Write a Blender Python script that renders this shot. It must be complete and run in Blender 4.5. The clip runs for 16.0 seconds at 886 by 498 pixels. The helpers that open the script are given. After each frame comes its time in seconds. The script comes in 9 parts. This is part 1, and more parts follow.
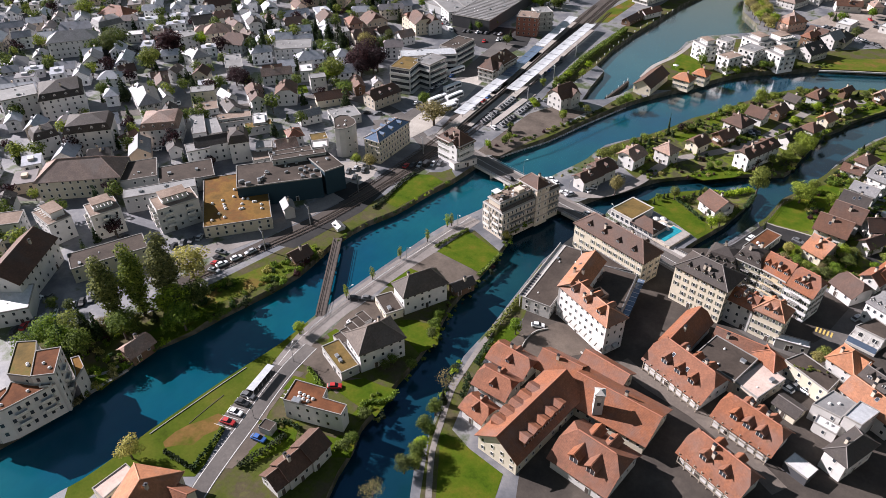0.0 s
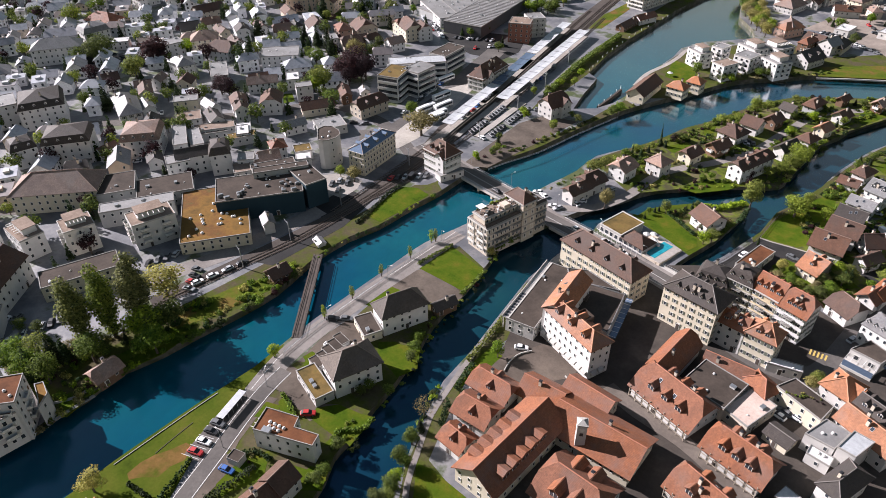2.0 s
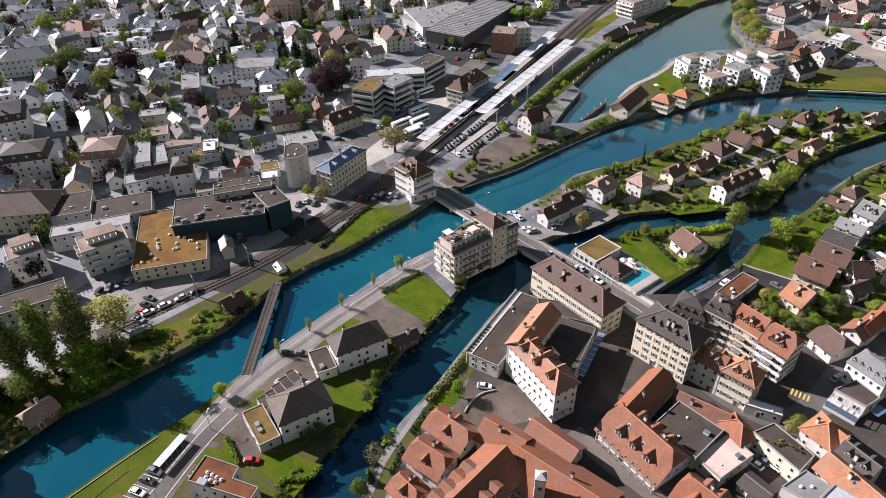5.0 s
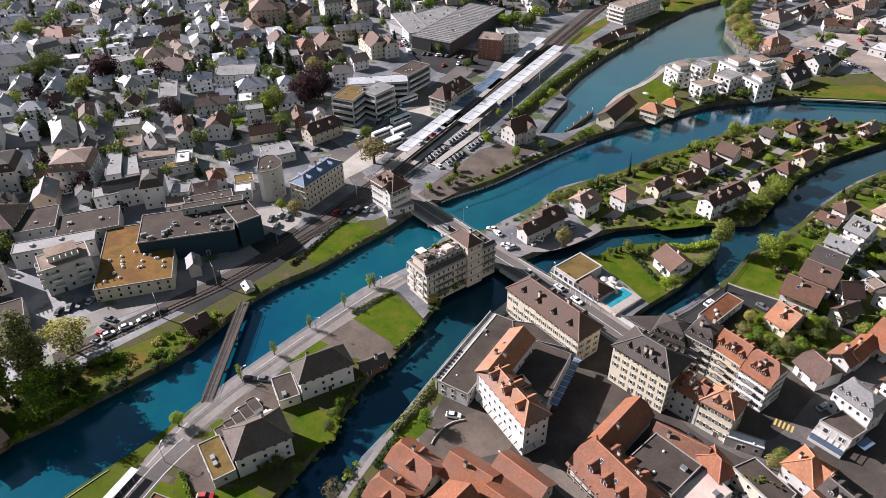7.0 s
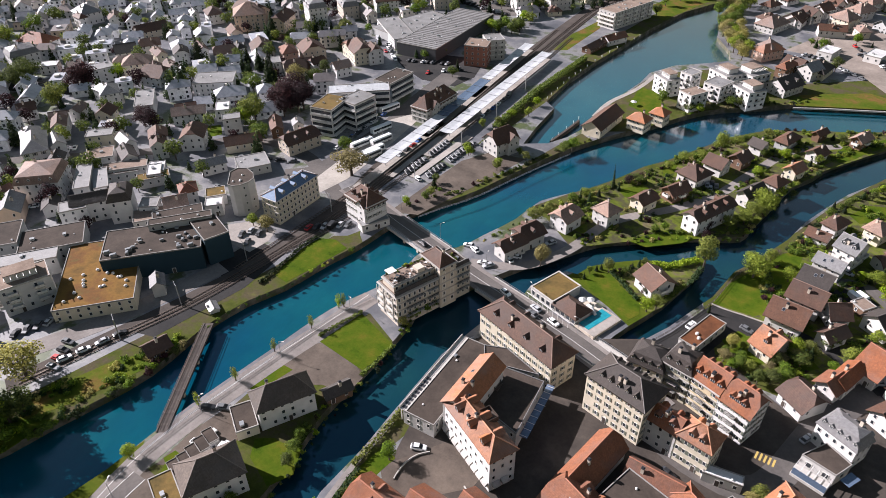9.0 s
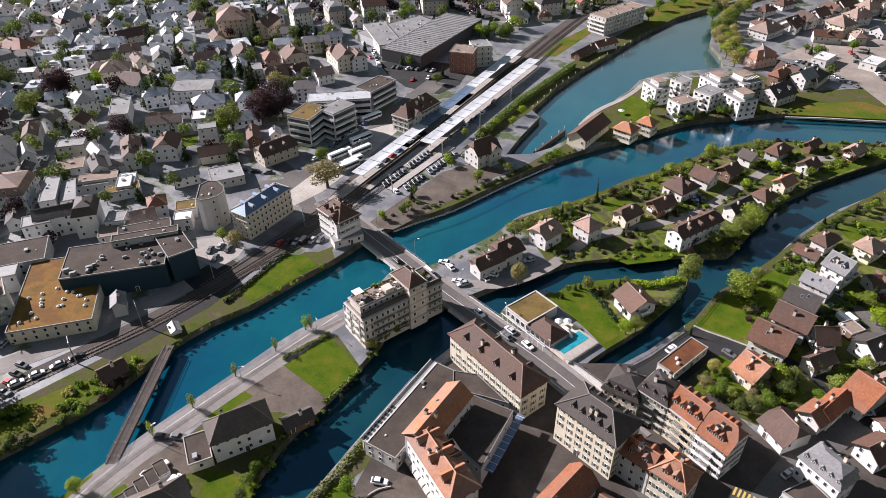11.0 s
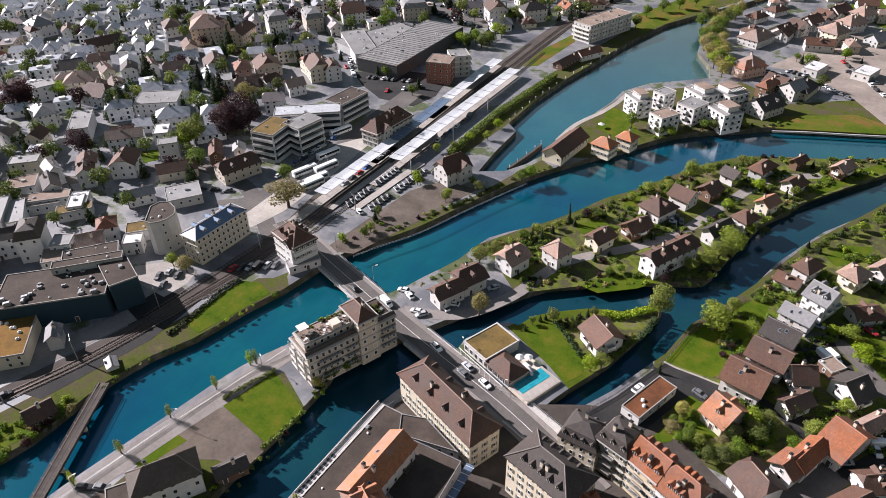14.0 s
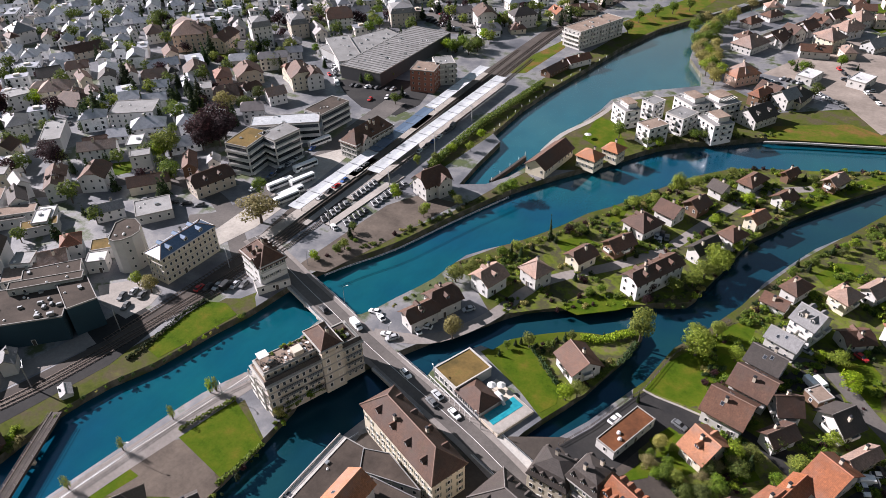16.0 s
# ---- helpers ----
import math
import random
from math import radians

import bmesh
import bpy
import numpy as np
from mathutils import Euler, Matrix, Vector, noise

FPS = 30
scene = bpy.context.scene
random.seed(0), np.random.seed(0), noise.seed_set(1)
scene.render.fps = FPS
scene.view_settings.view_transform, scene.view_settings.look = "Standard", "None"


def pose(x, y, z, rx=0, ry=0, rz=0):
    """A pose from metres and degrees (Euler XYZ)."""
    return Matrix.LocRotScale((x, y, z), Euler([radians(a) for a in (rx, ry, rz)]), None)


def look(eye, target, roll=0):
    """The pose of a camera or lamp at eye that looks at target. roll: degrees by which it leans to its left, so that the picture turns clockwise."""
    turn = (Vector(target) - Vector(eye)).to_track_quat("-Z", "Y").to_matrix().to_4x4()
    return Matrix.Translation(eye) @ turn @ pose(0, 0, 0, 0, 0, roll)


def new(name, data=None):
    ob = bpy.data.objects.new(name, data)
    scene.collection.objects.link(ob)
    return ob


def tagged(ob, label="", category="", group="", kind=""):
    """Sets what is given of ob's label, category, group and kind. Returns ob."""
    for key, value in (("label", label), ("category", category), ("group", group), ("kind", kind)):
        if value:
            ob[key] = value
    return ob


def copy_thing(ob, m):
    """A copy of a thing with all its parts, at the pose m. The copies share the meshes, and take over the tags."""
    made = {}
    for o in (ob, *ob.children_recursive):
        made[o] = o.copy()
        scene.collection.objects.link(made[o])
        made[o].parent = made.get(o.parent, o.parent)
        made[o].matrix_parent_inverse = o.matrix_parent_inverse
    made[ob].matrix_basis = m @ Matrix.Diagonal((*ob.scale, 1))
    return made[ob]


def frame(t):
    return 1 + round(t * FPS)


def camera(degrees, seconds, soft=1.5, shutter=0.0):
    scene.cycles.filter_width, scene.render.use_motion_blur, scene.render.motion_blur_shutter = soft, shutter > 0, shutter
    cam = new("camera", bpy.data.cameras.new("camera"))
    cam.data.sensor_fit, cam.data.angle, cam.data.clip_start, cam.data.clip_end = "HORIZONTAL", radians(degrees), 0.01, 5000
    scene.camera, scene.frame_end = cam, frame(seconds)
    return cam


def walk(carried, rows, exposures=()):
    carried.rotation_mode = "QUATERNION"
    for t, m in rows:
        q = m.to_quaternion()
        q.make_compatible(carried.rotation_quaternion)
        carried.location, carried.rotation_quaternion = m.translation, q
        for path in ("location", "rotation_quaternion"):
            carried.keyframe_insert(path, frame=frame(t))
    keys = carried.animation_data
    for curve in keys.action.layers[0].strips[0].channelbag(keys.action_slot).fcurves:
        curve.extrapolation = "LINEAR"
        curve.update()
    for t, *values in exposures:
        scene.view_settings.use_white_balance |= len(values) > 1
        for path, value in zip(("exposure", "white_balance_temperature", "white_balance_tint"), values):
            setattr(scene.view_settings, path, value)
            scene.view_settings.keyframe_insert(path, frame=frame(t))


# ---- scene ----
cam = camera(66.0, 16.0, 0.7)
PATH = [
    (0.0, 0.000, 0.000, 150.000, 53.561, 0.311, 28.570),
    (0.5, 0.189, 2.730, 150.034, 53.593, 0.344, 28.591),
    (1.0, 0.461, 5.405, 150.068, 53.615, 0.365, 28.602),
    (1.5, 0.852, 8.369, 150.090, 53.647, 0.388, 28.634),
    (2.0, 1.302, 11.417, 150.113, 53.658, 0.410, 28.644),
    (2.5, 1.850, 14.551, 150.101, 53.680, 0.432, 28.665),
    (3.0, 2.453, 17.730, 150.090, 53.702, 0.445, 28.697),
    (3.5, 3.102, 20.968, 150.056, 53.734, 0.457, 28.729),
    (4.0, 3.796, 24.245, 150.034, 53.756, 0.470, 28.760),
    (6.5, 7.640, 41.436, 149.786, 53.810, 0.536, 28.940),
    (7.0, 8.463, 44.983, 149.752, 53.810, 0.549, 28.972),
    (7.5, 9.317, 48.570, 149.696, 53.810, 0.574, 29.024),
    (8.0, 10.152, 52.071, 149.640, 53.832, 0.575, 29.046),
    (8.5, 10.995, 55.604, 149.606, 53.843, 0.599, 29.077),
    (9.0, 11.854, 59.158, 149.572, 53.832, 0.612, 29.119),
    (11.5, 16.402, 76.918, 148.852, 53.907, 0.685, 29.383),
    (12.0, 17.298, 80.500, 148.762, 53.907, 0.699, 29.426),
    (12.5, 18.174, 84.071, 148.672, 53.907, 0.713, 29.479),
    (13.0, 19.036, 87.643, 148.537, 53.918, 0.727, 29.521),
    (13.5, 19.864, 91.227, 148.470, 53.907, 0.772, 29.563),
    (14.0, 20.616, 94.806, 148.402, 53.907, 0.796, 29.605),
    (14.5, 21.414, 98.446, 148.301, 53.917, 0.830, 29.647),
    (15.0, 22.116, 102.045, 148.200, 53.939, 0.854, 29.689),
    (15.5, 22.859, 105.641, 148.087, 53.950, 0.879, 29.742),
    (16.0, 23.554, 109.251, 148.020, 53.950, 0.913, 29.784),
]
walk(cam, [(t, pose(*p)) for t, *p in PATH], [(0, 1.01, 6000, 20), (16, 1.01, 6000, 20)])

# ---- world, sun, exposure ----
SUN_ELEV, SUN_AZ = 30.0, 184.0      # degrees; azimuth counted from +x, where the sun stands
sun = new("sun", bpy.data.lights.new("sun", "SUN"))
sun.data.energy, sun.data.angle, sun.data.color = 6.1, radians(0.6), (1.0, 0.935, 0.86)
_e, _a = radians(SUN_ELEV), radians(SUN_AZ)
sun.matrix_world = look((math.cos(_a) * math.cos(_e) * 300, math.sin(_a) * math.cos(_e) * 300, math.sin(_e) * 300), (0, 0, 0))
world = bpy.data.worlds.new("sky")
scene.world = world
world.use_nodes = True
_wn = world.node_tree.nodes
_sky = _wn.new("ShaderNodeTexSky")
_sky.sky_type, _sky.sun_disc = "NISHITA", False
_sky.sun_elevation, _sky.sun_rotation = _e, radians(90) - _a
_sky.air_density, _sky.dust_density, _sky.ozone_density = 2.5, 1.2, 2.0
_wn["Background"].inputs["Strength"].default_value = 0.035
world.node_tree.links.new(_sky.outputs[0], _wn["Background"].inputs["Color"])


# ---- materials ----
class Nodes:
    """A small helper round one material's node tree."""

    def __init__(self, name):
        self.m = bpy.data.materials.new(name)
        self.m.use_nodes = True
        self.n, self.l = self.m.node_tree.nodes, self.m.node_tree.links
        self.b = self.n["Principled BSDF"]
        self.co = self.n.new("ShaderNodeTexCoord").outputs["Object"]

    def noise(self, scale, detail=4.0, rough=0.6, co=None):
        t = self.n.new("ShaderNodeTexNoise")
        t.inputs["Scale"].default_value, t.inputs["Detail"].default_value, t.inputs["Roughness"].default_value = scale, detail, rough
        self.l.new(co or self.co, t.inputs["Vector"])
        return t.outputs["Fac"]

    def ramp(self, fac, stops):
        r = self.n.new("ShaderNodeValToRGB")
        while len(r.color_ramp.elements) < len(stops):
            r.color_ramp.elements.new(0.5)
        for e, (p, c) in zip(r.color_ramp.elements, stops):
            e.position, e.color = p, (*c, 1)
        self.l.new(fac, r.inputs["Fac"])
        return r.outputs["Color"]

    def mix(self, a, b, fac, mode="MIX"):
        x = self.n.new("ShaderNodeMix")
        x.data_type, x.blend_type = "RGBA", mode
        for sock, v in ((x.inputs["A"], a), (x.inputs["B"], b), (x.inputs["Factor"], fac)):
            if isinstance(v, bpy.types.NodeSocket):
                self.l.new(v, sock)
            elif isinstance(v, tuple):
                sock.default_value = (*v, 1)
            else:
                sock.default_value = v
        return x.outputs["Result"]

    def math(self, op, a, b=0.0):
        x = self.n.new("ShaderNodeMath")
        x.operation = op
        for sock, v in ((x.inputs[0], a), (x.inputs[1], b)):
            if isinstance(v, bpy.types.NodeSocket):
                self.l.new(v, sock)
            else:
                sock.default_value = v
        return x.outputs[0]

    def random(self):
        return self.n.new("ShaderNodeObjectInfo").outputs["Random"]

    def island(self):
        return self.n.new("ShaderNodeNewGeometry").outputs["Random Per Island"]

    def world_co(self):
        return self.n.new("ShaderNodeNewGeometry").outputs["Position"]

    def hue(self, colour, h=0.5, s=1.0, v=1.0):
        x = self.n.new("ShaderNodeHueSaturation")
        for key, val in (("Color", colour), ("Hue", h), ("Saturation", s), ("Value", v)):
            if isinstance(val, bpy.types.NodeSocket):
                self.l.new(val, x.inputs[key])
            elif isinstance(val, tuple):
                x.inputs[key].default_value = (*val, 1)
            else:
                x.inputs[key].default_value = val
        return x.outputs["Color"]

    def span(self, fac, lo, hi):
        r = self.n.new("ShaderNodeMapRange")
        r.inputs["To Min"].default_value, r.inputs["To Max"].default_value = lo, hi
        self.l.new(fac, r.inputs["Value"])
        return r.outputs["Result"]

    def bump(self, height, strength, distance):
        b = self.n.new("ShaderNodeBump")
        b.inputs["Strength"].default_value, b.inputs["Distance"].default_value = strength, distance
        self.l.new(height, b.inputs["Height"])
        self.l.new(b.outputs["Normal"], self.b.inputs["Normal"])

    def done(self, colour, rough=0.8, metal=0.0):
        if isinstance(colour, tuple):
            self.b.inputs["Base Color"].default_value = (*colour, 1)
        else:
            self.l.new(colour, self.b.inputs["Base Color"])
        if isinstance(rough, bpy.types.NodeSocket):
            self.l.new(rough, self.b.inputs["Roughness"])
        else:
            self.b.inputs["Roughness"].default_value = rough
        self.b.inputs["Metallic"].default_value = metal
        return self.m


def plaster(name, c, vary=0.12):
    k = Nodes(name)
    grain = k.ramp(k.noise(0.35, 5), [(0.3, tuple(v * 0.86 for v in c)), (0.7, c)])
    fine = k.mix(grain, tuple(v * 0.72 for v in c), k.ramp(k.noise(1.6, 6, 0.7), [(0.55, (0, 0, 0)), (0.8, (0.5, 0.5, 0.5))]))
    col = k.hue(fine, 0.5, 1.0, k.span(k.random(), 1 - vary, 1.0 + vary * 0.3))
    k.bump(k.noise(6, 3), 0.2, 0.02)
    return k.done(col, 0.9)


def tiles(name, c, course=0.34, vary=0.15, rough=0.7):
    """Roof covering: courses, single tiles of uneven tone, patches of lichen and soot."""
    k = Nodes(name)
    wave = k.n.new("ShaderNodeTexWave")
    wave.wave_type, wave.bands_direction, wave.wave_profile = "BANDS", "Z", "SAW"
    wave.inputs["Scale"].default_value, wave.inputs["Distortion"].default_value = 0.314 / course * 1.9, 0.15
    k.l.new(k.co, wave.inputs["Vector"])
    vor = k.n.new("ShaderNodeTexVoronoi")
    vor.inputs["Scale"].default_value = 2.6
    k.l.new(k.co, vor.inputs["Vector"])
    tone = k.hue(c, 0.5, 1.0, k.span(vor.outputs["Color"], 0.72, 1.22))
    patch = k.mix(tone, tuple(v * 0.5 + 0.006 for v in c), k.ramp(k.noise(0.22, 6, 0.65), [(0.42, (0, 0, 0)), (0.72, (0.8, 0.8, 0.8))]))
    light = k.mix(patch, tuple(min(1, v * 1.3 + 0.01) for v in c), k.ramp(k.noise(0.5, 5, 0.7), [(0.55, (0, 0, 0)), (0.8, (0.6, 0.6, 0.6))]))
    grey = sum(c) / 3
    worn = k.mix(light, tuple(v * 0.45 + grey * 0.55 for v in c), k.ramp(k.noise(0.09, 5, 0.7, k.world_co()), [(0.48, (0, 0, 0)), (0.7, (0.85, 0.85, 0.85))]))
    moss = k.mix(worn, (0.055, 0.055, 0.022), k.ramp(k.noise(0.33, 7, 0.75, k.world_co()), [(0.58, (0, 0, 0)), (0.76, (0.6, 0.6, 0.6))]))
    rows = k.mix(moss, tuple(v * 0.45 for v in c), k.ramp(wave.outputs["Fac"], [(0.0, (0.55, 0.55, 0.55)), (0.28, (0, 0, 0))]))
    col = k.hue(rows, 0.5, k.span(k.random(), 0.86, 1.02), k.span(k.random(), 1 - vary, 1 + vary))
    k.bump(wave.outputs["Fac"], 0.5, 0.06)
    k.b.inputs["Specular IOR Level"].default_value = 0.3 if rough > 0.6 else 0.55
    return k.done(col, rough)


def ground_mix(name, stops, s1=0.05, s2=0.9, rough=0.95, bump=0.3):
    k = Nodes(name)
    wc = k.world_co()
    big = k.ramp(k.noise(s1, 7, 0.62, wc), stops)
    fine = k.hue(big, 0.5, 1.0, k.span(k.noise(s2, 6, 0.75, wc), 0.6, 1.4))
    k.bump(k.noise(s2 * 3, 4, 0.7, wc), bump, 0.08)
    k.b.inputs["Specular IOR Level"].default_value = 0.05 if rough > 0.97 else 0.2 if rough > 0.6 else 0.5
    return k.done(fine, rough)


def plain(name, c, rough=0.6, metal=0.0, vary=0.0, scale=1.2):
    k = Nodes(name)
    col = k.ramp(k.noise(scale, 5, 0.65), [(0.3, tuple(v * 0.8 for v in c)), (0.72, tuple(min(1, v * 1.1) for v in c))])
    if vary:
        col = k.hue(col, 0.5, 1.0, k.span(k.random(), 1 - vary, 1 + vary))
    return k.done(col, rough, metal)


def foliage(name, dark, lit, spread=0.35, bump=0.0):
    k = Nodes(name)
    c = k.ramp(k.island(), [(0.0, dark), (0.5, tuple((a + b) / 2 for a, b in zip(dark, lit))), (1.0, lit)])
    col = k.hue(c, k.span(k.random(), 0.485, 0.515), k.span(k.random(), 0.85, 1.1), k.span(k.random(), 1 - spread, 1 + spread))
    k.b.inputs["Specular IOR Level"].default_value = 0.2
    m = k.done(col, 0.75)
    thin = k.n.new("ShaderNodeBsdfTranslucent")
    both = k.n.new("ShaderNodeMixShader")
    both.inputs[0].default_value = 0.38
    k.l.new(col, thin.inputs["Color"])
    k.l.new(k.b.outputs[0], both.inputs[1])
    k.l.new(thin.outputs[0], both.inputs[2])
    k.l.new(both.outputs[0], k.n["Material Output"].inputs["Surface"])
    return m


WALLS = {
    "w": plaster("white_render", (0.53, 0.51, 0.485)),
    "v": plaster("bright_white_render", (0.62, 0.605, 0.59), 0.06),
    "c": plaster("cream_render", (0.60, 0.535, 0.415)),
    "y": plaster("ochre_render", (0.62, 0.48, 0.37)),
    "g": plaster("grey_render", (0.42, 0.42, 0.41)),
    "s": plaster("sandstone_render", (0.52, 0.45, 0.365)),
    "p": plaster("pink_render", (0.60, 0.42, 0.34)),
    "b": plaster("brown_timber_cladding", (0.15, 0.085, 0.05), 0.3),
    "r": plaster("red_brick", (0.32, 0.13, 0.09)),
    "o": plaster("ochre_cream_render", (0.60, 0.49, 0.32)),
    "e": plaster("olive_grey_render", (0.42, 0.38, 0.28)),
    "d": plaster("dark_cladding", (0.06, 0.06, 0.065)),
    "t": plaster("teal_scaffold_net", (0.009, 0.036, 0.055), 0.1),
}
ROOFS = {
    "r": tiles("red_clay_tiles", (0.215, 0.075, 0.031)),
    "o": tiles("orange_clay_tiles", (0.31, 0.125, 0.055)),
    "b": tiles("brown_clay_tiles", (0.100, 0.049, 0.030)),
    "d": tiles("dark_slate_tiles", (0.056, 0.045, 0.039)),
    "g": tiles("grey_slate_tiles", (0.19, 0.185, 0.185), rough=0.5),
    "k": tiles("pinkish_faded_tiles", (0.27, 0.175, 0.132)),
}
FLATS = {
    "g": ground_mix("grey_gravel_roof", [(0.3, (0.13, 0.125, 0.12)), (0.7, (0.24, 0.235, 0.23))], 0.12, 1.5, 0.55),
    "d": ground_mix("dark_bitumen_roof", [(0.3, (0.034, 0.027, 0.022)), (0.7, (0.075, 0.058, 0.047))], 0.12, 1.0),
    "o": ground_mix("ochre_sedum_roof", [(0.3, (0.075, 0.045, 0.012)), (0.5, (0.16, 0.085, 0.018)), (0.62, (0.12, 0.055, 0.016)), (0.75, (0.085, 0.075, 0.02))], 0.09, 0.8),
    "m": ground_mix("mossy_sedum_roof", [(0.3, (0.075, 0.055, 0.018)), (0.55, (0.14, 0.09, 0.028)), (0.75, (0.085, 0.085, 0.02))], 0.2, 0.9),
    "r": ground_mix("rusty_sedum_roof", [(0.3, (0.065, 0.026, 0.012)), (0.7, (0.15, 0.058, 0.024))], 0.2, 1.2),
    "w": ground_mix("white_sheet_roof", [(0.3, (0.42, 0.41, 0.40)), (0.7, (0.62, 0.61, 0.60))], 0.15, 0.8, 0.5, 0.05),
    "b": ground_mix("brown_gravel_roof", [(0.3, (0.15, 0.11, 0.085)), (0.7, (0.25, 0.19, 0.15))], 0.15, 1.2),
    "k": ground_mix("pale_pink_sheet_roof", [(0.3, (0.42, 0.32, 0.27)), (0.7, (0.52, 0.41, 0.35))], 0.15, 1.0),
    "s": ground_mix("steel_sheet_roof", [(0.3, (0.30, 0.31, 0.32)), (0.7, (0.42, 0.43, 0.44))], 0.2, 0.8, 0.45, 0.05),
}
RIDGE = {k: plain("ridge_tiles_" + n, c, 0.7) for k, n, c in (("r", "red", (0.33, 0.13, 0.075)), ("o", "orange", (0.42, 0.20, 0.11)), ("b", "brown", (0.19, 0.12, 0.09)), ("d", "dark", (0.14, 0.125, 0.115)), ("g", "grey", (0.27, 0.26, 0.25)), ("k", "pink", (0.32, 0.22, 0.18)))}
M_CANOPY = ground_mix("pale_metal_canopy_roof", [(0.3, (0.36, 0.37, 0.38)), (0.7, (0.48, 0.49, 0.50))], 0.2, 0.8, 0.45, 0.05)
ROOFS["n"] = tiles("weathered_grey_brown_tiles", (0.105, 0.083, 0.068))
RIDGE["n"] = plain("ridge_tiles_grey_brown", (0.17, 0.14, 0.12), 0.7)
ROOFS["u"] = plain("blue_glazed_roof", (0.13, 0.18, 0.26), 0.25, 0.3)
# Asphalt tones paled and blued to carry haze over the far town.
M_TOWN = ground_mix("town_asphalt_and_paving", [(0.28, (0.060, 0.062, 0.070)), (0.44, (0.105, 0.106, 0.115)), (0.54, (0.175, 0.170, 0.170)), (0.6, (0.05, 0.065, 0.022)), (0.7, (0.075, 0.088, 0.03)), (0.8, (0.25, 0.24, 0.23))], 0.05, 0.6, 0.55)
M_COBBLE = ground_mix("old_town_paving", [(0.3, (0.036, 0.030, 0.026)), (0.55, (0.06, 0.05, 0.042)), (0.75, (0.10, 0.082, 0.068))], 0.08, 0.8)
M_ROAD = ground_mix("road_asphalt", [(0.3, (0.07, 0.064, 0.060)), (0.7, (0.125, 0.112, 0.102))], 0.06, 0.9)
M_LANE = ground_mix("pale_lane_surface", [(0.3, (0.15, 0.133, 0.122)), (0.7, (0.23, 0.207, 0.19))], 0.08, 0.9)
M_ALLEY = ground_mix("trodden_cobbles", [(0.3, (0.085, 0.071, 0.060)), (0.7, (0.15, 0.125, 0.105))], 0.09, 0.9)
M_FORECOURT = ground_mix("pale_granite_paving", [(0.3, (0.25, 0.23, 0.205)), (0.7, (0.42, 0.385, 0.34))], 0.07, 0.8)
M_PLAZA = ground_mix("pale_paving", [(0.3, (0.22, 0.20, 0.18)), (0.7, (0.34, 0.31, 0.28))], 0.07, 0.8)
# Dark asphalt, deepened further with the shade that lies over the yards.
M_TAR = ground_mix("dark_tarmac_with_shade", [(0.3, (0.016, 0.016, 0.017)), (0.7, (0.034, 0.032, 0.030))], 0.09, 0.9)
M_YARD = ground_mix("courtyard_gravel", [(0.3, (0.058, 0.046, 0.037)), (0.52, (0.096, 0.077, 0.062)), (0.7, (0.13, 0.104, 0.082))], 0.09, 0.9)
# Brown ballast with the shadow across the tracks darkened into its colour.
M_BALLAST = ground_mix("railway_ballast_with_shade", [(0.3, (0.04, 0.034, 0.03)), (0.7, (0.085, 0.07, 0.06))], 0.09, 2.0)
M_DIRT = ground_mix("bare_earth", [(0.3, (0.15, 0.125, 0.105)), (0.55, (0.24, 0.20, 0.17)), (0.7, (0.30, 0.26, 0.22))], 0.05, 0.5)
M_GRASS = ground_mix("mown_grass", [(0.25, (0.028, 0.043, 0.004)), (0.42, (0.050, 0.072, 0.006)), (0.6, (0.072, 0.084, 0.010)), (0.75, (0.10, 0.085, 0.022))], 0.1, 1.1, 0.99)
M_LAWN = ground_mix("lawn_grass", [(0.28, (0.024, 0.044, 0.003)), (0.42, (0.044, 0.075, 0.004)), (0.55, (0.063, 0.085, 0.006)), (0.68, (0.092, 0.088, 0.010)), (0.78, (0.105, 0.076, 0.020))], 0.16, 1.3, 0.99)
M_GARDEN = ground_mix("garden_ground", [(0.3, (0.025, 0.034, 0.009)), (0.42, (0.085, 0.105, 0.014)), (0.5, (0.055, 0.05, 0.03)), (0.58, (0.10, 0.12, 0.018)), (0.66, (0.12, 0.095, 0.06)), (0.74, (0.07, 0.09, 0.014))], 0.085, 0.7, 0.99)
M_DRY = ground_mix("dry_grass", [(0.35, (0.045, 0.075, 0.006)), (0.5, (0.075, 0.09, 0.010)), (0.6, (0.12, 0.08, 0.022)), (0.75, (0.17, 0.085, 0.030))], 0.09, 0.7, 0.99)
M_SCORCH = ground_mix("scorched_grass", [(0.32, (0.055, 0.070, 0.007)), (0.43, (0.085, 0.072, 0.014)), (0.55, (0.13, 0.078, 0.024)), (0.75, (0.18, 0.10, 0.036))], 0.16, 0.9, 0.99)
M_ROUGH = ground_mix("rough_garden_ground", [(0.25, (0.022, 0.032, 0.008)), (0.45, (0.06, 0.07, 0.014)), (0.6, (0.07, 0.058, 0.035)), (0.75, (0.10, 0.10, 0.03))], 0.13, 0.9, 0.99)
M_BANK = ground_mix("stone_bank", [(0.3, (0.045, 0.06, 0.014)), (0.48, (0.07, 0.065, 0.045)), (0.62, (0.14, 0.125, 0.10)), (0.75, (0.05, 0.07, 0.015))], 0.2, 1.2)
M_CONC = plain("pale_concrete", (0.40, 0.38, 0.35), 0.85, 0, 0.08)
M_PARAPET = plain("weathered_parapet_plaster", (0.27, 0.255, 0.235), 0.85, 0, 0.15)
M_WHITE = plain("white_paint", (0.60, 0.59, 0.57), 0.5)
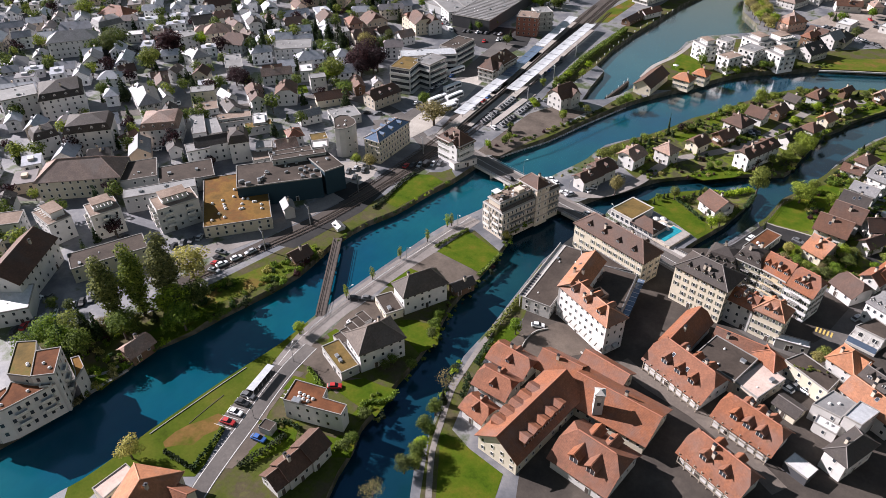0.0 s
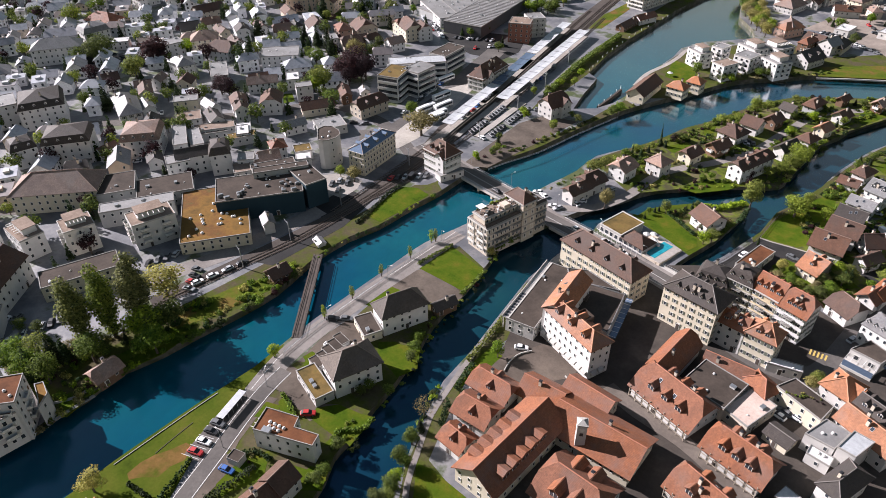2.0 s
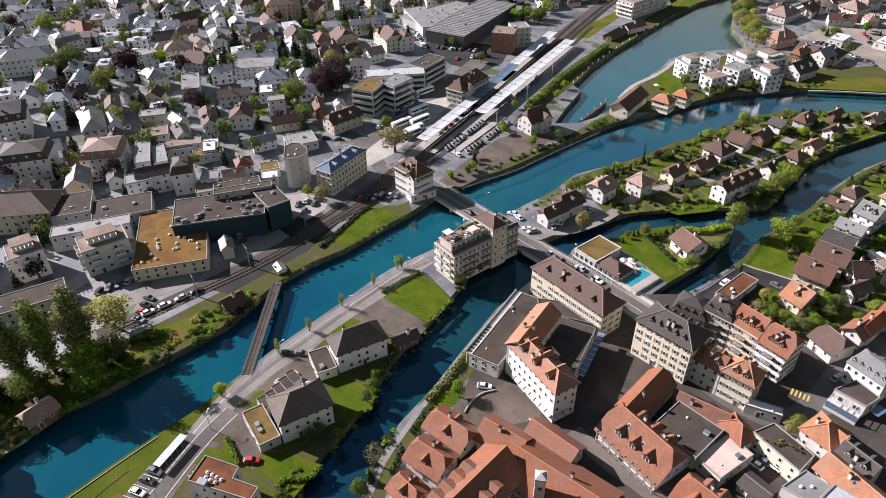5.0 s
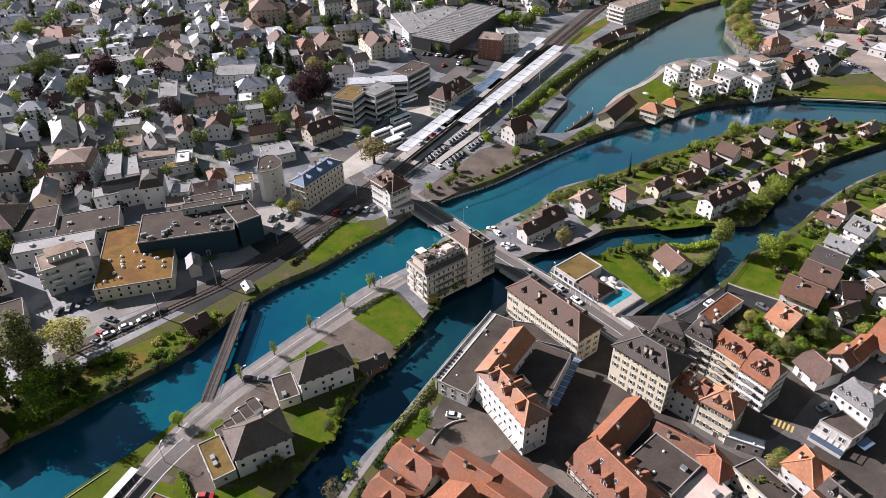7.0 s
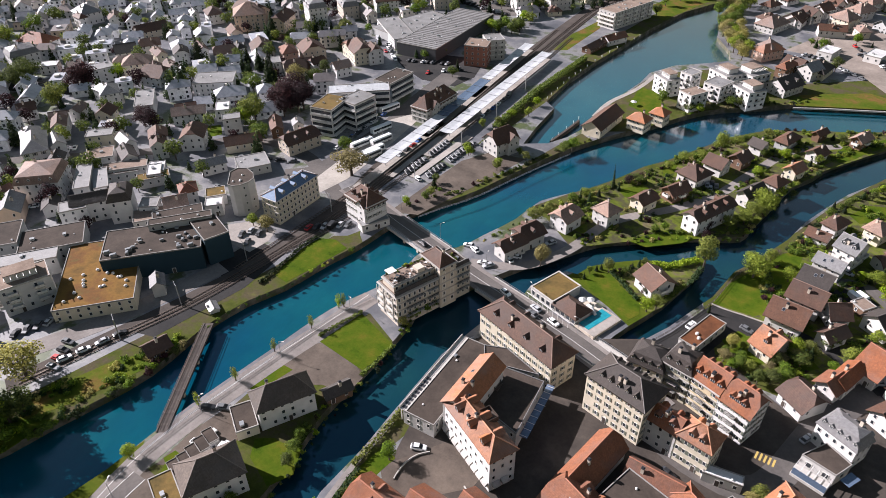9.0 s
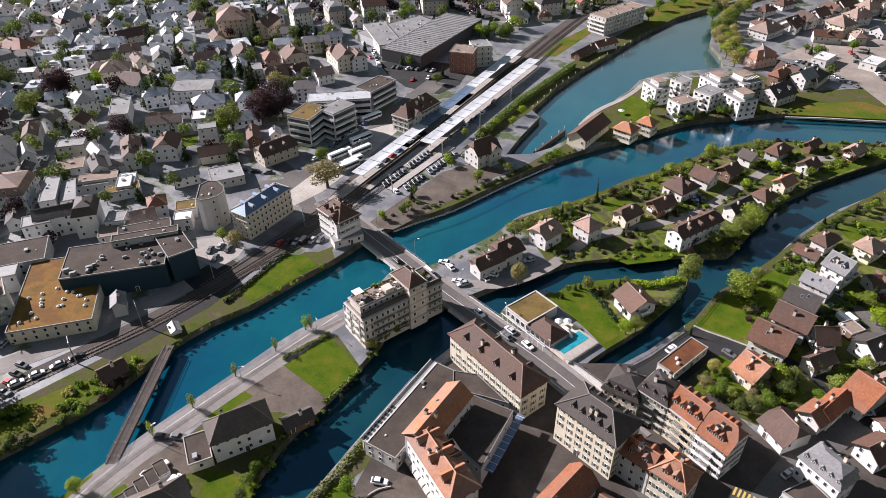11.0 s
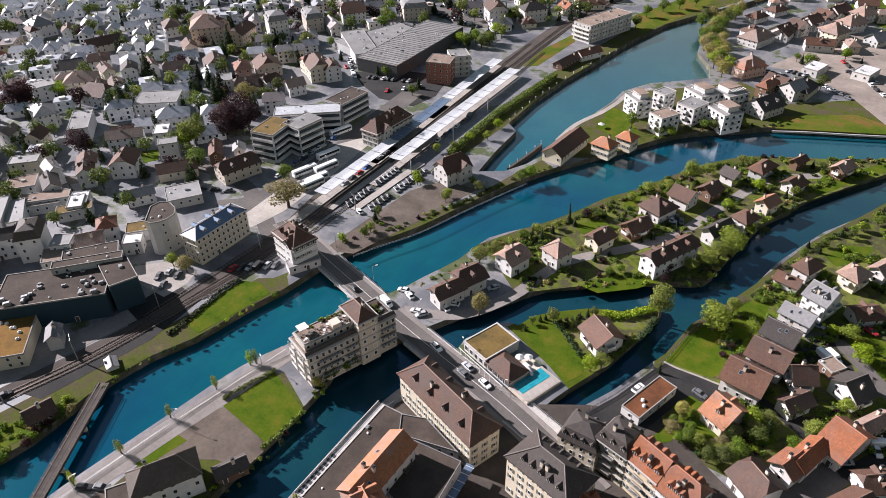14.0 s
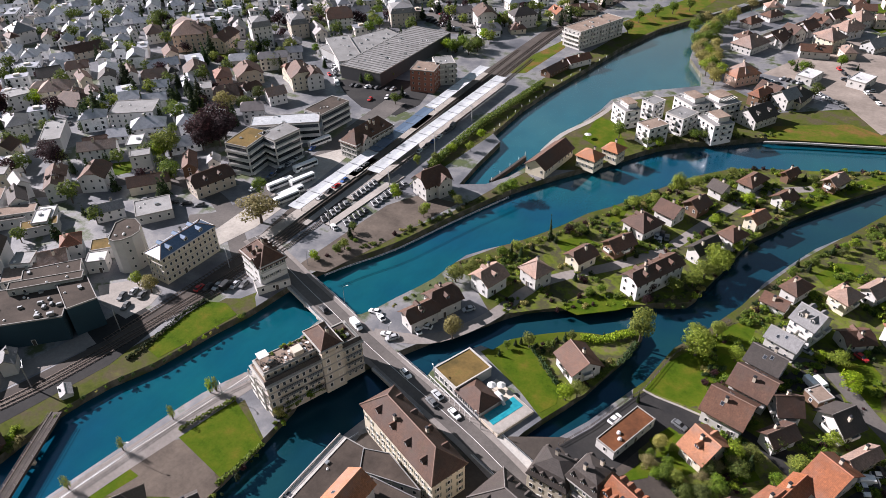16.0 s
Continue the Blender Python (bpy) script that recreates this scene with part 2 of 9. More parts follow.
M_STEEL = plain("galvanised_steel", (0.35, 0.36, 0.37), 0.4, 0.7)
M_ASH = plain("weathered_sheet_metal", (0.22, 0.215, 0.21), 0.6, 0.2)
M_DARK = plain("dark_metal", (0.04, 0.04, 0.045), 0.5, 0.3)
M_WOOD = plain("weathered_wood", (0.062, 0.047, 0.038), 0.85, 0, 0.2, 3.0)
M_STRUT = plain("pale_weathered_timber", (0.30, 0.255, 0.20), 0.85, 0, 0.15, 3.0)
M_RAIL = plain("rusty_rail", (0.13, 0.10, 0.08), 0.5, 0.6)
M_BARK = plain("bark", (0.075, 0.058, 0.045), 0.95, 0, 0.2, 5.0)
M_SHUT = plain("faded_green_shutter_paint", (0.13, 0.14, 0.11), 0.6, 0, 0.2)
M_FRAME = plain("window_frame_paint", (0.62, 0.60, 0.56), 0.6)
M_BLUE = plain("blue_glazed_roof", (0.13, 0.18, 0.26), 0.25, 0.3)
M_YELLOW = plain("yellow_road_paint", (0.46, 0.33, 0.09), 0.8)


def glass(name, c):
    k = Nodes(name)
    m = k.done(k.hue(c, 0.5, 1.0, k.span(k.random(), 0.5, 1.6)), 0.08)
    k.b.inputs["Specular IOR Level"].default_value = 0.6
    return m


M_GLASS = glass("window_glass", (0.035, 0.04, 0.048))
M_CAR_GLASS = plain("tinted_car_glass", (0.02, 0.022, 0.026), 0.75)


def water_material(name, low, mid, high):
    k = Nodes(name)
    wc = k.world_co()
    stretch = k.n.new("ShaderNodeMapping")
    stretch.inputs["Scale"].default_value = (1.0, 0.45, 1.0)
    k.l.new(wc, stretch.inputs["Vector"])
    c = k.ramp(k.noise(0.014, 5, 0.6, wc), [(0.3, low), (0.52, mid), (0.72, high)])
    c = k.hue(c, 0.5, 1.0, k.span(k.noise(0.12, 6, 0.7, stretch.outputs[0]), 0.75, 1.25))
    h = k.math("ADD", k.noise(0.55, 5, 0.65, stretch.outputs[0]), k.math("MULTIPLY", k.noise(2.2, 3, 0.6, wc), 0.35))
    k.bump(h, 0.22, 0.14)
    m = k.done(c, 0.12)
    k.b.inputs["IOR"].default_value = 1.5
    # blue tint paints the sky's colour into reflections on shaded water
    k.b.inputs["Specular Tint"].default_value = (0.22, 0.5, 1.0, 1.0)
    # the gloss grows towards a grazing view
    weight = k.n.new("ShaderNodeLayerWeight")
    weight.inputs["Blend"].default_value = 0.5
    gloss, both = k.n.new("ShaderNodeBsdfGlossy"), k.n.new("ShaderNodeMixShader")
    gloss.inputs["Roughness"].default_value = 0.16
    k.l.new(k.math("MULTIPLY", k.math("POWER", weight.outputs["Facing"], 6.2), 6.8), both.inputs[0])
    k.l.new(k.b.outputs[0], both.inputs[1])
    k.l.new(gloss.outputs[0], both.inputs[2])
    k.l.new(both.outputs[0], k.n["Material Output"].inputs["Surface"])
    return m


# River blues include mirrored sky and bluish shade put into the colour.
M_WATER = water_material("turquoise_river_water", (0.001, 0.040, 0.082), (0.002, 0.057, 0.080), (0.004, 0.080, 0.088))
# Canal turquoise paled to imitate the sky mirrored at a grazing view.
M_CANAL = water_material("sky_paled_canal_water", (0.004, 0.062, 0.090), (0.008, 0.080, 0.106), (0.020, 0.100, 0.118))
# Channel green darkened further for the building shade lying on it.
M_SIDE = water_material("green_channel_water_with_shade", (0.003, 0.020, 0.040), (0.004, 0.030, 0.042), (0.007, 0.042, 0.044))


def pool_material():
    k = Nodes("pool_water")
    c = k.ramp(k.noise(0.5, 3, 0.6), [(0.3, (0.01, 0.17, 0.22)), (0.7, (0.03, 0.28, 0.32))])
    return k.done(c, 0.08)


M_POOL = pool_material()
LEAF = {
    "green": foliage("leaves_green", (0.0405, 0.0702, 0.0108), (0.162, 0.209, 0.0297)),
    "fresh": foliage("leaves_fresh_green", (0.088, 0.132, 0.0132), (0.286, 0.33, 0.0385)),
    "pale": foliage("leaves_pale_olive", (0.14, 0.125, 0.035), (0.38, 0.33, 0.12)),
    "copper": foliage("leaves_copper_red", (0.016, 0.008, 0.010), (0.060, 0.026, 0.028)),
    "dark": foliage("needles_dark_green", (0.0104, 0.0234, 0.0091), (0.0468, 0.0715, 0.0208)),
    "poplar": foliage("leaves_poplar", (0.035, 0.052, 0.010), (0.215, 0.235, 0.05), 0.1),
}


# ---- mesh helpers ----
def mesh_of(name, verts, faces, mats, slots=None):
    me = bpy.data.meshes.new(name)
    me.from_pydata(verts, [], faces)
    for m in mats:
        me.materials.append(m)
    if slots:
        me.polygons.foreach_set("material_index", slots)
    me.update()
    return me


class Shape:
    """Collects boxes, prisms and loose faces into one mesh."""

    def __init__(self):
        self.v, self.f, self.s = [], [], []

    def add(self, verts, faces, slot=0):
        n = len(self.v)
        self.v += [tuple(p) for p in verts]
        self.f += [tuple(i + n for i in f) for f in faces]
        self.s += [slot] * len(faces)
        return self

    def box(self, x0, x1, y0, y1, z0, z1, slot=0, m=None):
        vs = [Vector((x, y, z)) for z in (z0, z1) for x, y in ((x0, y0), (x1, y0), (x1, y1), (x0, y1))]
        if m is not None:
            vs = [m @ p for p in vs]
        return self.add(vs, [(3, 2, 1, 0), (4, 5, 6, 7), (0, 1, 5, 4), (1, 2, 6, 5), (2, 3, 7, 6), (3, 0, 4, 7)], slot)

    def prism(self, pts, z0, z1, slot=0, top_slot=None):
        n = len(pts)
        vs = [(x, y, z0) for x, y in pts] + [(x, y, z1) for x, y in pts]
        self.add(vs, [(i, (i + 1) % n, n + (i + 1) % n, n + i) for i in range(n)] + [tuple(range(n - 1, -1, -1))], slot)
        return self.add(vs[n:], [tuple(range(n))], slot if top_slot is None else top_slot)

    def tube(self, p, q, r0, r1, sides=6, slot=0):
        p, q = Vector(p), Vector(q)
        d = (q - p).normalized()
        u = d.orthogonal().normalized()
        w = d.cross(u)
        ring = [(math.cos(2 * math.pi * i / sides), math.sin(2 * math.pi * i / sides)) for i in range(sides)]
        vs = [p + (u * a + w * b) * r0 for a, b in ring] + [q + (u * a + w * b) * r1 for a, b in ring]
        fs = [(i, (i + 1) % sides, sides + (i + 1) % sides, sides + i) for i in range(sides)]
        return self.add(vs, fs + [tuple(range(sides - 1, -1, -1)), tuple(range(sides, 2 * sides))], slot)

    def mesh(self, name, *mats):
        return mesh_of(name, self.v, self.f, mats, self.s)


def part(name, me, parent, m=None, label=""):
    """Links a mesh as one part under its thing or part, at the pose m in the parent's own frame."""
    ob = new(name, me.mesh(name, *me.mats) if isinstance(me, Shape) else me)
    ob.parent = parent
    if m is not None:
        ob.matrix_basis = m
    return tagged(ob, label) if label else ob


def thing(name, m, label, category, group=""):
    ob = new(name)
    ob.empty_display_size = 0.5
    ob.matrix_basis = m
    return tagged(ob, label, category, group)


LAID = []


def lift():
    """Half a millimetre or so between neighbouring ground pieces, so that no two lie in one plane."""
    LAID.append(0)
    return 0.0005 * (len(LAID) % 7)


def sheet(name, pts, z, mat, label, category, thick=0.25, kind="structure"):
    """A flat piece of ground of its own outline, lying a little proud of the ground under it."""
    if sum(a[0] * b[1] - b[0] * a[1] for a, b in zip(pts, pts[1:] + pts[:1])) < 0:
        pts = pts[::-1]
    s = Shape().prism(pts, z - thick, z + lift())
    return tagged(new(name, s.mesh(name, mat)), label, category, kind=kind)


def offset_line(pts, d):
    out = []
    for i, p in enumerate(pts):
        a, b = Vector(pts[max(i - 1, 0)]), Vector(pts[min(i + 1, len(pts) - 1)])
        t = (b - a).normalized()
        out.append((p[0] - t.y * d, p[1] + t.x * d))
    return out


def smooth_line(pts, step=4.0):
    """A Catmull-Rom curve through the points."""
    out = []
    for i in range(len(pts) - 1):
        p0, p1, p2, p3 = (Vector(pts[max(0, min(len(pts) - 1, j))]) for j in (i - 1, i, i + 1, i + 2))
        n = max(2, int((p2 - p1).length / step))
        for k in range(n):
            t = k / n
            q = 0.5 * (2 * p1 + (p2 - p0) * t + (2 * p0 - 5 * p1 + 4 * p2 - p3) * t * t + (3 * p1 - p0 - 3 * p2 + p3) * t ** 3)
            out.append((q.x, q.y))
    return out + [tuple(pts[-1])]


def strip(name, pts, width, z, mat, label, category, thick=0.2, shift=0.0):
    pts, z = smooth_line(pts), z + lift()
    a, b = offset_line(pts, shift + width / 2), offset_line(pts, shift - width / 2)
    s, n = Shape(), len(pts)
    vs = [(*p, z) for p in a] + [(*p, z) for p in b] + [(*p, z - thick) for p in a] + [(*p, z - thick) for p in b]
    fs = []
    for i in range(n - 1):
        fs += [(i, n + i, n + i + 1, i + 1), (i, i + 1, 2 * n + i + 1, 2 * n + i), (n + i + 1, n + i, 3 * n + i, 3 * n + i + 1)]
    s.add(vs, fs)
    return tagged(new(name, s.mesh(name, mat)), label, category, kind="structure")


def inside(p, poly):
    x, y = p
    c = False
    for (x0, y0), (x1, y1) in zip(poly, poly[1:] + poly[:1]):
        if (y0 > y) != (y1 > y) and x < (x1 - x0) * (y - y0) / (y1 - y0) + x0:
            c = not c
    return c


# ---- ground, rivers ----
WATER_Z = -2.6
AARE_N = [(-163.7, 36.3), (-161.4, 44.2), (-158.2, 55.7), (-156.5, 63.5), (-156.1, 71), (-154, 78.5), (-154.2, 88.3), (-151.4, 94.9), (-148, 102.6), (-144.9, 113.5), (-140, 127.6), (-136.5, 141.7), (-136.4, 155), (-136.1, 165.3), (-132.9, 179.9), (-127.3, 192), (-122.6, 211.5), (-118.5, 224.1), (-115.8, 239.3), (-112.4, 251.7), (-106.7, 262), (-97.2, 279.5), (-87.5, 305.6), (-76, 333.6), (-60.8, 358.8), (-50.4, 372.9), (-41.8, 386.3), (-32.8, 400.2), (-22.6, 410.7), (-2.5, 424.6), (8.5, 433.7), (31.9, 442.9), (58.9, 452.8), (88.2, 463.5)]
AARE_S = [(-137, 32.3), (-133.8, 42.5), (-131.8, 47.7), (-130, 56.9), (-128.6, 67.2), (-123.8, 90.9), (-121.9, 98.6), (-118.9, 110.9), (-117.8, 122.4), (-115.9, 137.1), (-110.6, 165), (-105.5, 190.1), (-97.5, 208.8), (-95.6, 220.9), (-95, 234), (-85.1, 240.3), (-79.8, 252.6), (-73.6, 268.5), (-70.2, 285.3), (-59.6, 299.1), (-52.7, 309.5), (-46.1, 321.7), (-41, 333), (-34.7, 341.6), (-28.6, 352.1), (-22.4, 363), (-14.3, 377.2), (-6.4, 387.4), (2.6, 396.6), (11.8, 401.2), (23.2, 406.6), (34.0, 410.9), (44.6, 416.4), (59.8, 424.0), (87.5, 436.7)]
SIDE_N = [(87.7, 444), (60.4, 412.2), (49.2, 398), (38.1, 382.3), (29.4, 368.4), (25.7, 358.4), (18.5, 346.1), (15.1, 332.2), (11.9, 319.1), (8.8, 306.9), (6.4, 297.3), (-7.5, 289.9), (-20.6, 282.4), (-30.7, 275.3), (-39.2, 269), (-45.5, 260.8), (-50.1, 253.7), (-56.4, 246.3), (-64.9, 232.2), (-70.6, 222.8), (-75.3, 214.9), (-80, 204.8), (-79.2, 198.8), (-79, 187.7), (-79.6, 172.2), (-80.7, 152.8), (-79.4, 142.5), (-78.2, 125.9), (-78.7, 115.2), (-78.4, 101), (-78.7, 95.7), (-76.5, 88.4), (-75.7, 80.8), (-73.5, 71.8)]
SIDE_REST = [(-55, 81.8), (-59.6, 92.5), (-60.3, 99.8), (-62.7, 109.4), (-64.1, 118.1), (-66, 132.5), (-64.2, 149.1), (-63.9, 161.7), (-62.8, 189.4), (-58.6, 207.6), (-52.2, 227.7), (-52, 233), (-44.3, 246.3), (-40.1, 246.4), (-37.7, 252.8), (-33.7, 256.8), (-29.4, 260.3), (-23.6, 264.7), (-17.2, 267.6), (-12.9, 268.8), (-8.3, 274.3), (-4.2, 277.7), (-1.9, 274.8), (-3.2, 268.4), (-4.4, 261.2), (-6.8, 253.6), (-9.4, 244.6), (-12.6, 236.9), (-16.2, 229.2), (-19, 222.2), (-21.5, 213.4), (-23.3, 208.8), (-14.6, 210.7), (-14.3, 217.9), (-10.3, 224.9), (-5, 234.5), (-3.1, 239.2), (1.5, 250.2), (4.2, 256.4), (7.9, 273.7), (13.9, 284.7), (18.5, 295.7), (22.2, 304.3), (26.7, 320.1), (33.6, 336.5), (39.5, 349.4), (49.5, 365), (61.4, 388), (87.1, 422.4)]
CANAL_W = [(-96.6, 328.3), (-98.1, 347.5), (-98.5, 371.8), (-105.2, 377.8), (-104.7, 411.8), (-100.6, 445.3), (-95.7, 472.3), (-88.4, 516.2), (-76.9, 562.4), (-58, 601.3), (-38.8, 634.8), (-13.3, 694.1)]
CANAL_E = [(-86.8, 334), (-81, 344.1), (-76.8, 358.7), (-77.2, 389.4), (-71.9, 409.4), (-68.9, 425.6), (-68, 441.6), (-58.5, 459), (-43.5, 471), (-31.1, 481.8), (-34.7, 497.8), (-46.6, 520.9), (-50.5, 551.5), (-47, 583.3), (-35.9, 619.3), (3.1, 686.1)]
RIVERS = [smooth_line(AARE_N, 6) + smooth_line(AARE_S, 6)[::-1], smooth_line(SIDE_N, 5) + SIDE_REST, CANAL_W + CANAL_E[::-1]]


ZONES = [
    ([(-63.4, 274.7), (-73.5, 276.5), (-46.5, 322), (-28.4, 357.9), (-6.2, 391.3), (22.2, 418), (86.8, 446.7), (86, 417), (47.2, 386.4), (29.9, 359), (19.5, 336.8), (13.3, 309.5), (7.7, 290.1), (-28.9, 270.1), (-41.3, 260.2), (-47.3, 260)], 2),
    ([(2.1, 251.2), (5.6, 274.2), (21.6, 304.1), (36.1, 340.1), (60.6, 386.7), (103.7, 401.1), (92.4, 248.4), (39.8, 219), (19.7, 221.3), (10.1, 225.2)], 2),
    ([(-43.1, 244), (-39.9, 249.1), (-30.7, 262.9), (-0.3, 279.6), (3.8, 274.3), (-4.5, 256.1), (-8.3, 242.6), (-11.9, 230.2), (-16.5, 228.8), (-25.8, 235.1)], 3),
    ([(-151.7, 66.4), (-147.3, 91.9), (-136, 123.6), (-133.4, 151.6), (-132.1, 160.1), (-137.1, 163.6), (-143.2, 154.2), (-150.3, 131.4), (-161.1, 115.1), (-167.3, 98.8), (-188.9, 75.2), (-175.5, 71.3), (-158.6, 70)], 2),
    ([(-132.1, 160.1), (-128.9, 174.3), (-123.4, 186), (-114.8, 217), (-121.4, 229.5), (-130.1, 224.9), (-135.5, 200.9), (-136.6, 170.2)], 2),
    ([(-99.7, 112), (-88.3, 110.3), (-78.3, 119.5), (-77.6, 147), (-81.9, 151), (-77.8, 168.4), (-81.7, 171.8), (-86.5, 163.8), (-87.4, 141.7), (-83.6, 131.8), (-88.5, 126.3), (-89.6, 112.2), (-93.4, 108.9)], 2),
    ([(-92.6, 72.5), (-84.2, 83), (-80, 98.1), (-74.1, 94.7), (-71.7, 70.9), (-87.5, 62.4)], 2),
    ([(-62.4, 187.7), (-63, 154.8), (-64.2, 127.1), (-60.6, 102), (-52.2, 81.4), (-44.9, 85.4), (-38.5, 97.9), (-56.1, 106.5), (-58.5, 121.4), (-60.6, 141.3), (-56.5, 158.3)], 2),
    ([(-105.3, 255.5), (-93.2, 273.6), (-83.6, 298.8), (-72.8, 326.6), (-65, 343.4), (-76.2, 351), (-81.7, 334.5), (-88.9, 308.2), (-100.1, 284.2), (-107.8, 265.6)], 2),
    ([(-75, 354.4), (-74.1, 391.9), (-68.4, 423.3), (-65.2, 440.5), (-14.4, 483.7), (10.8, 465.1), (56.8, 496.9), (87.7, 477.8), (87.1, 455.6), (29.7, 434.1), (-1.7, 417.4), (-31.1, 392.5), (-48.7, 367.4)], 2),
    ([(-115.3, 316.4), (-109.9, 335.7), (-96.8, 449.3), (-58.8, 601.1), (-14.7, 699.5), (-43.5, 702.6), (-95.5, 543.6), (-110.8, 450.9), (-116, 341.2)], 2),
    ([(-133, 44.6), (-129.7, 65.2), (-123.1, 96.8), (-117.4, 122.5), (-113.4, 115.8), (-116.3, 97.8), (-108.1, 62.2), (-124.8, 55.2), (-126.3, 36.3)], 3),
    ([(-110.3, 113.2), (-106.1, 130.1), (-103.9, 154.5), (-98.3, 177), (-92.9, 194.4), (-77, 185.6), (-78.5, 169.8), (-79.5, 150.6), (-77.1, 124.2), (-77.3, 99.6), (-74.4, 79.5), (-74.1, 69.6), (-102.1, 54.5), (-104.5, 77.3), (-108, 93.1)], 2),
    ([(-141.4, 156.9), (-133.7, 176.6), (-132, 193.2), (-129.8, 208.6), (-126.7, 224.7), (-122.2, 230.7), (-117, 225.7), (-121.6, 207.9), (-125.2, 189.1), (-126.9, 172.9), (-131.7, 155.1)], 2),
    ([(-165.7, 95), (-167.3, 98.8), (-161.1, 115.1), (-150.3, 131.4), (-143.2, 154.2), (-135.2, 164.6), (-125.6, 189.4), (-118, 223.2), (-123, 232.6), (-135.8, 205.9), (-143.1, 175.5), (-152.7, 143.2), (-161.7, 113.1), (-167.9, 96.9)], 2),
]


def build_ground():
    """One sheet out to the horizon, with the river beds sunk into it, upright banks between and green zones laid into it."""
    from mathutils.geometry import delaunay_2d_cdt
    vs = [Vector(p) for p in ((-4000, -4000), (4000, -4000), (4000, 4000), (-4000, 4000))]
    es = [(0, 1), (1, 2), (2, 3), (3, 0)]
    for poly in RIVERS + [z for z, _ in ZONES]:
        n = len(vs)
        vs += [Vector(p) for p in poly]
        es += [(n + i, n + (i + 1) % len(poly)) for i in range(len(poly))]
    out = delaunay_2d_cdt(vs, es, [], 0, 0.01)
    pts, tris = out[0], out[2]
    n = len(pts)
    s = Shape()
    verts = [(p.x, p.y, 0.0) for p in pts] + [(p.x, p.y, -4.5) for p in pts]
    faces, slots, edge = [], [], {}
    for a, b, c in tris:
        mid = tuple((pts[a] + pts[b] + pts[c]) / 3)
        w = any(inside(mid, poly) for poly in RIVERS)
        if (pts[b] - pts[a]).cross(pts[c] - pts[a]) < 0:
            b, c = c, b
        o = n if w else 0
        faces.append((a + o, b + o, c + o))
        slots.append(1 if w else next((k for z, k in ZONES if inside(mid, z)), 0))
        for i, j in ((a, b), (b, c), (c, a)):
            edge.setdefault((min(i, j), max(i, j)), []).append((w, i, j))
    for sides in edge.values():
        if len(sides) == 2 and sides[0][0] != sides[1][0]:
            w, i, j = sides[0] if sides[0][0] else sides[1]
            faces.append((i, i + n, j + n, j))
            slots.append(1)
    s.add(verts, faces)
    s.s = slots
    tagged(new("ground", s.mesh("ground", M_TOWN, M_BANK, M_ROUGH, M_GRASS, M_YARD)), "grey asphalt and green garden ground with stone river banks", "ground", kind="structure")


build_ground()


def water_sheet(poly, mat, label):
    """The water of one river, reaching a little into its banks."""
    from mathutils.geometry import tessellate_polygon
    tris = tessellate_polygon([[Vector((*p, 0)) for p in poly]])
    fs = []
    for a, b, c in tris:
        pa, pb, pc = (Vector(poly[i]) for i in (a, b, c))
        fs.append((a, b, c) if (pb - pa).cross(pc - pa) > 0 else (a, c, b))
    tagged(new("water", mesh_of("water", [(*p, WATER_Z) for p in poly], fs, [mat])), label, "river", kind="structure")


water_sheet(RIVERS[0], M_WATER, "turquoise glacial river water with small ripples")
water_sheet(RIVERS[1], M_SIDE, "dark green side channel water with building shade in its colour")
water_sheet(RIVERS[2], M_CANAL, "turquoise boat canal water, paled in colour for sky reflection")


# ---- builders: houses ----
def window_mesh(w, h, shutters=False):
    """Frame with a sunk pane and, where it has them, open shutters; x along the wall, z up, -y outwards."""
    s, a, b = Shape(), w / 2, h / 2
    i, j = a - 0.1, b - 0.1

    def ring(x, z, y):
        return [(-x, y, -z), (x, y, -z), (x, y, z), (-x, y, z)]
    vs = ring(a, b, 0.05) + ring(a, b, -0.1) + ring(i, j, -0.1) + ring(i, j, -0.03)
    quads = [(k * 4 + q, k * 4 + (q + 1) % 4, k * 4 + 4 + (q + 1) % 4, k * 4 + 4 + q) for k in range(3) for q in range(4)]
    slots = [0] * 12 + [1]
    faces = quads + [(12, 13, 14, 15)]
    if shutters:
        c = a + 0.5
        vs += [(-c, -0.1, -b), (-c, -0.1, b), (c, -0.1, -b), (c, -0.1, b), (-c, 0.05, -b), (-c, 0.05, b), (c, 0.05, -b), (c, 0.05, b)]
        faces += [(16, 4, 7, 17), (5, 18, 19, 6), (20, 16, 17, 21), (18, 22, 23, 19)]
        slots += [2] * 4
    s.add(vs, faces)
    s.s = slots
    return s.mesh("window", M_FRAME, M_GLASS, M_SHUT)


WINDOWS = {}


def window(w, h, shutters=False):
    key = (round(w, 1), round(h, 1), shutters)
    if key not in WINDOWS:
        WINDOWS[key] = window_mesh(key[0], key[1], shutters)
    return WINDOWS[key]


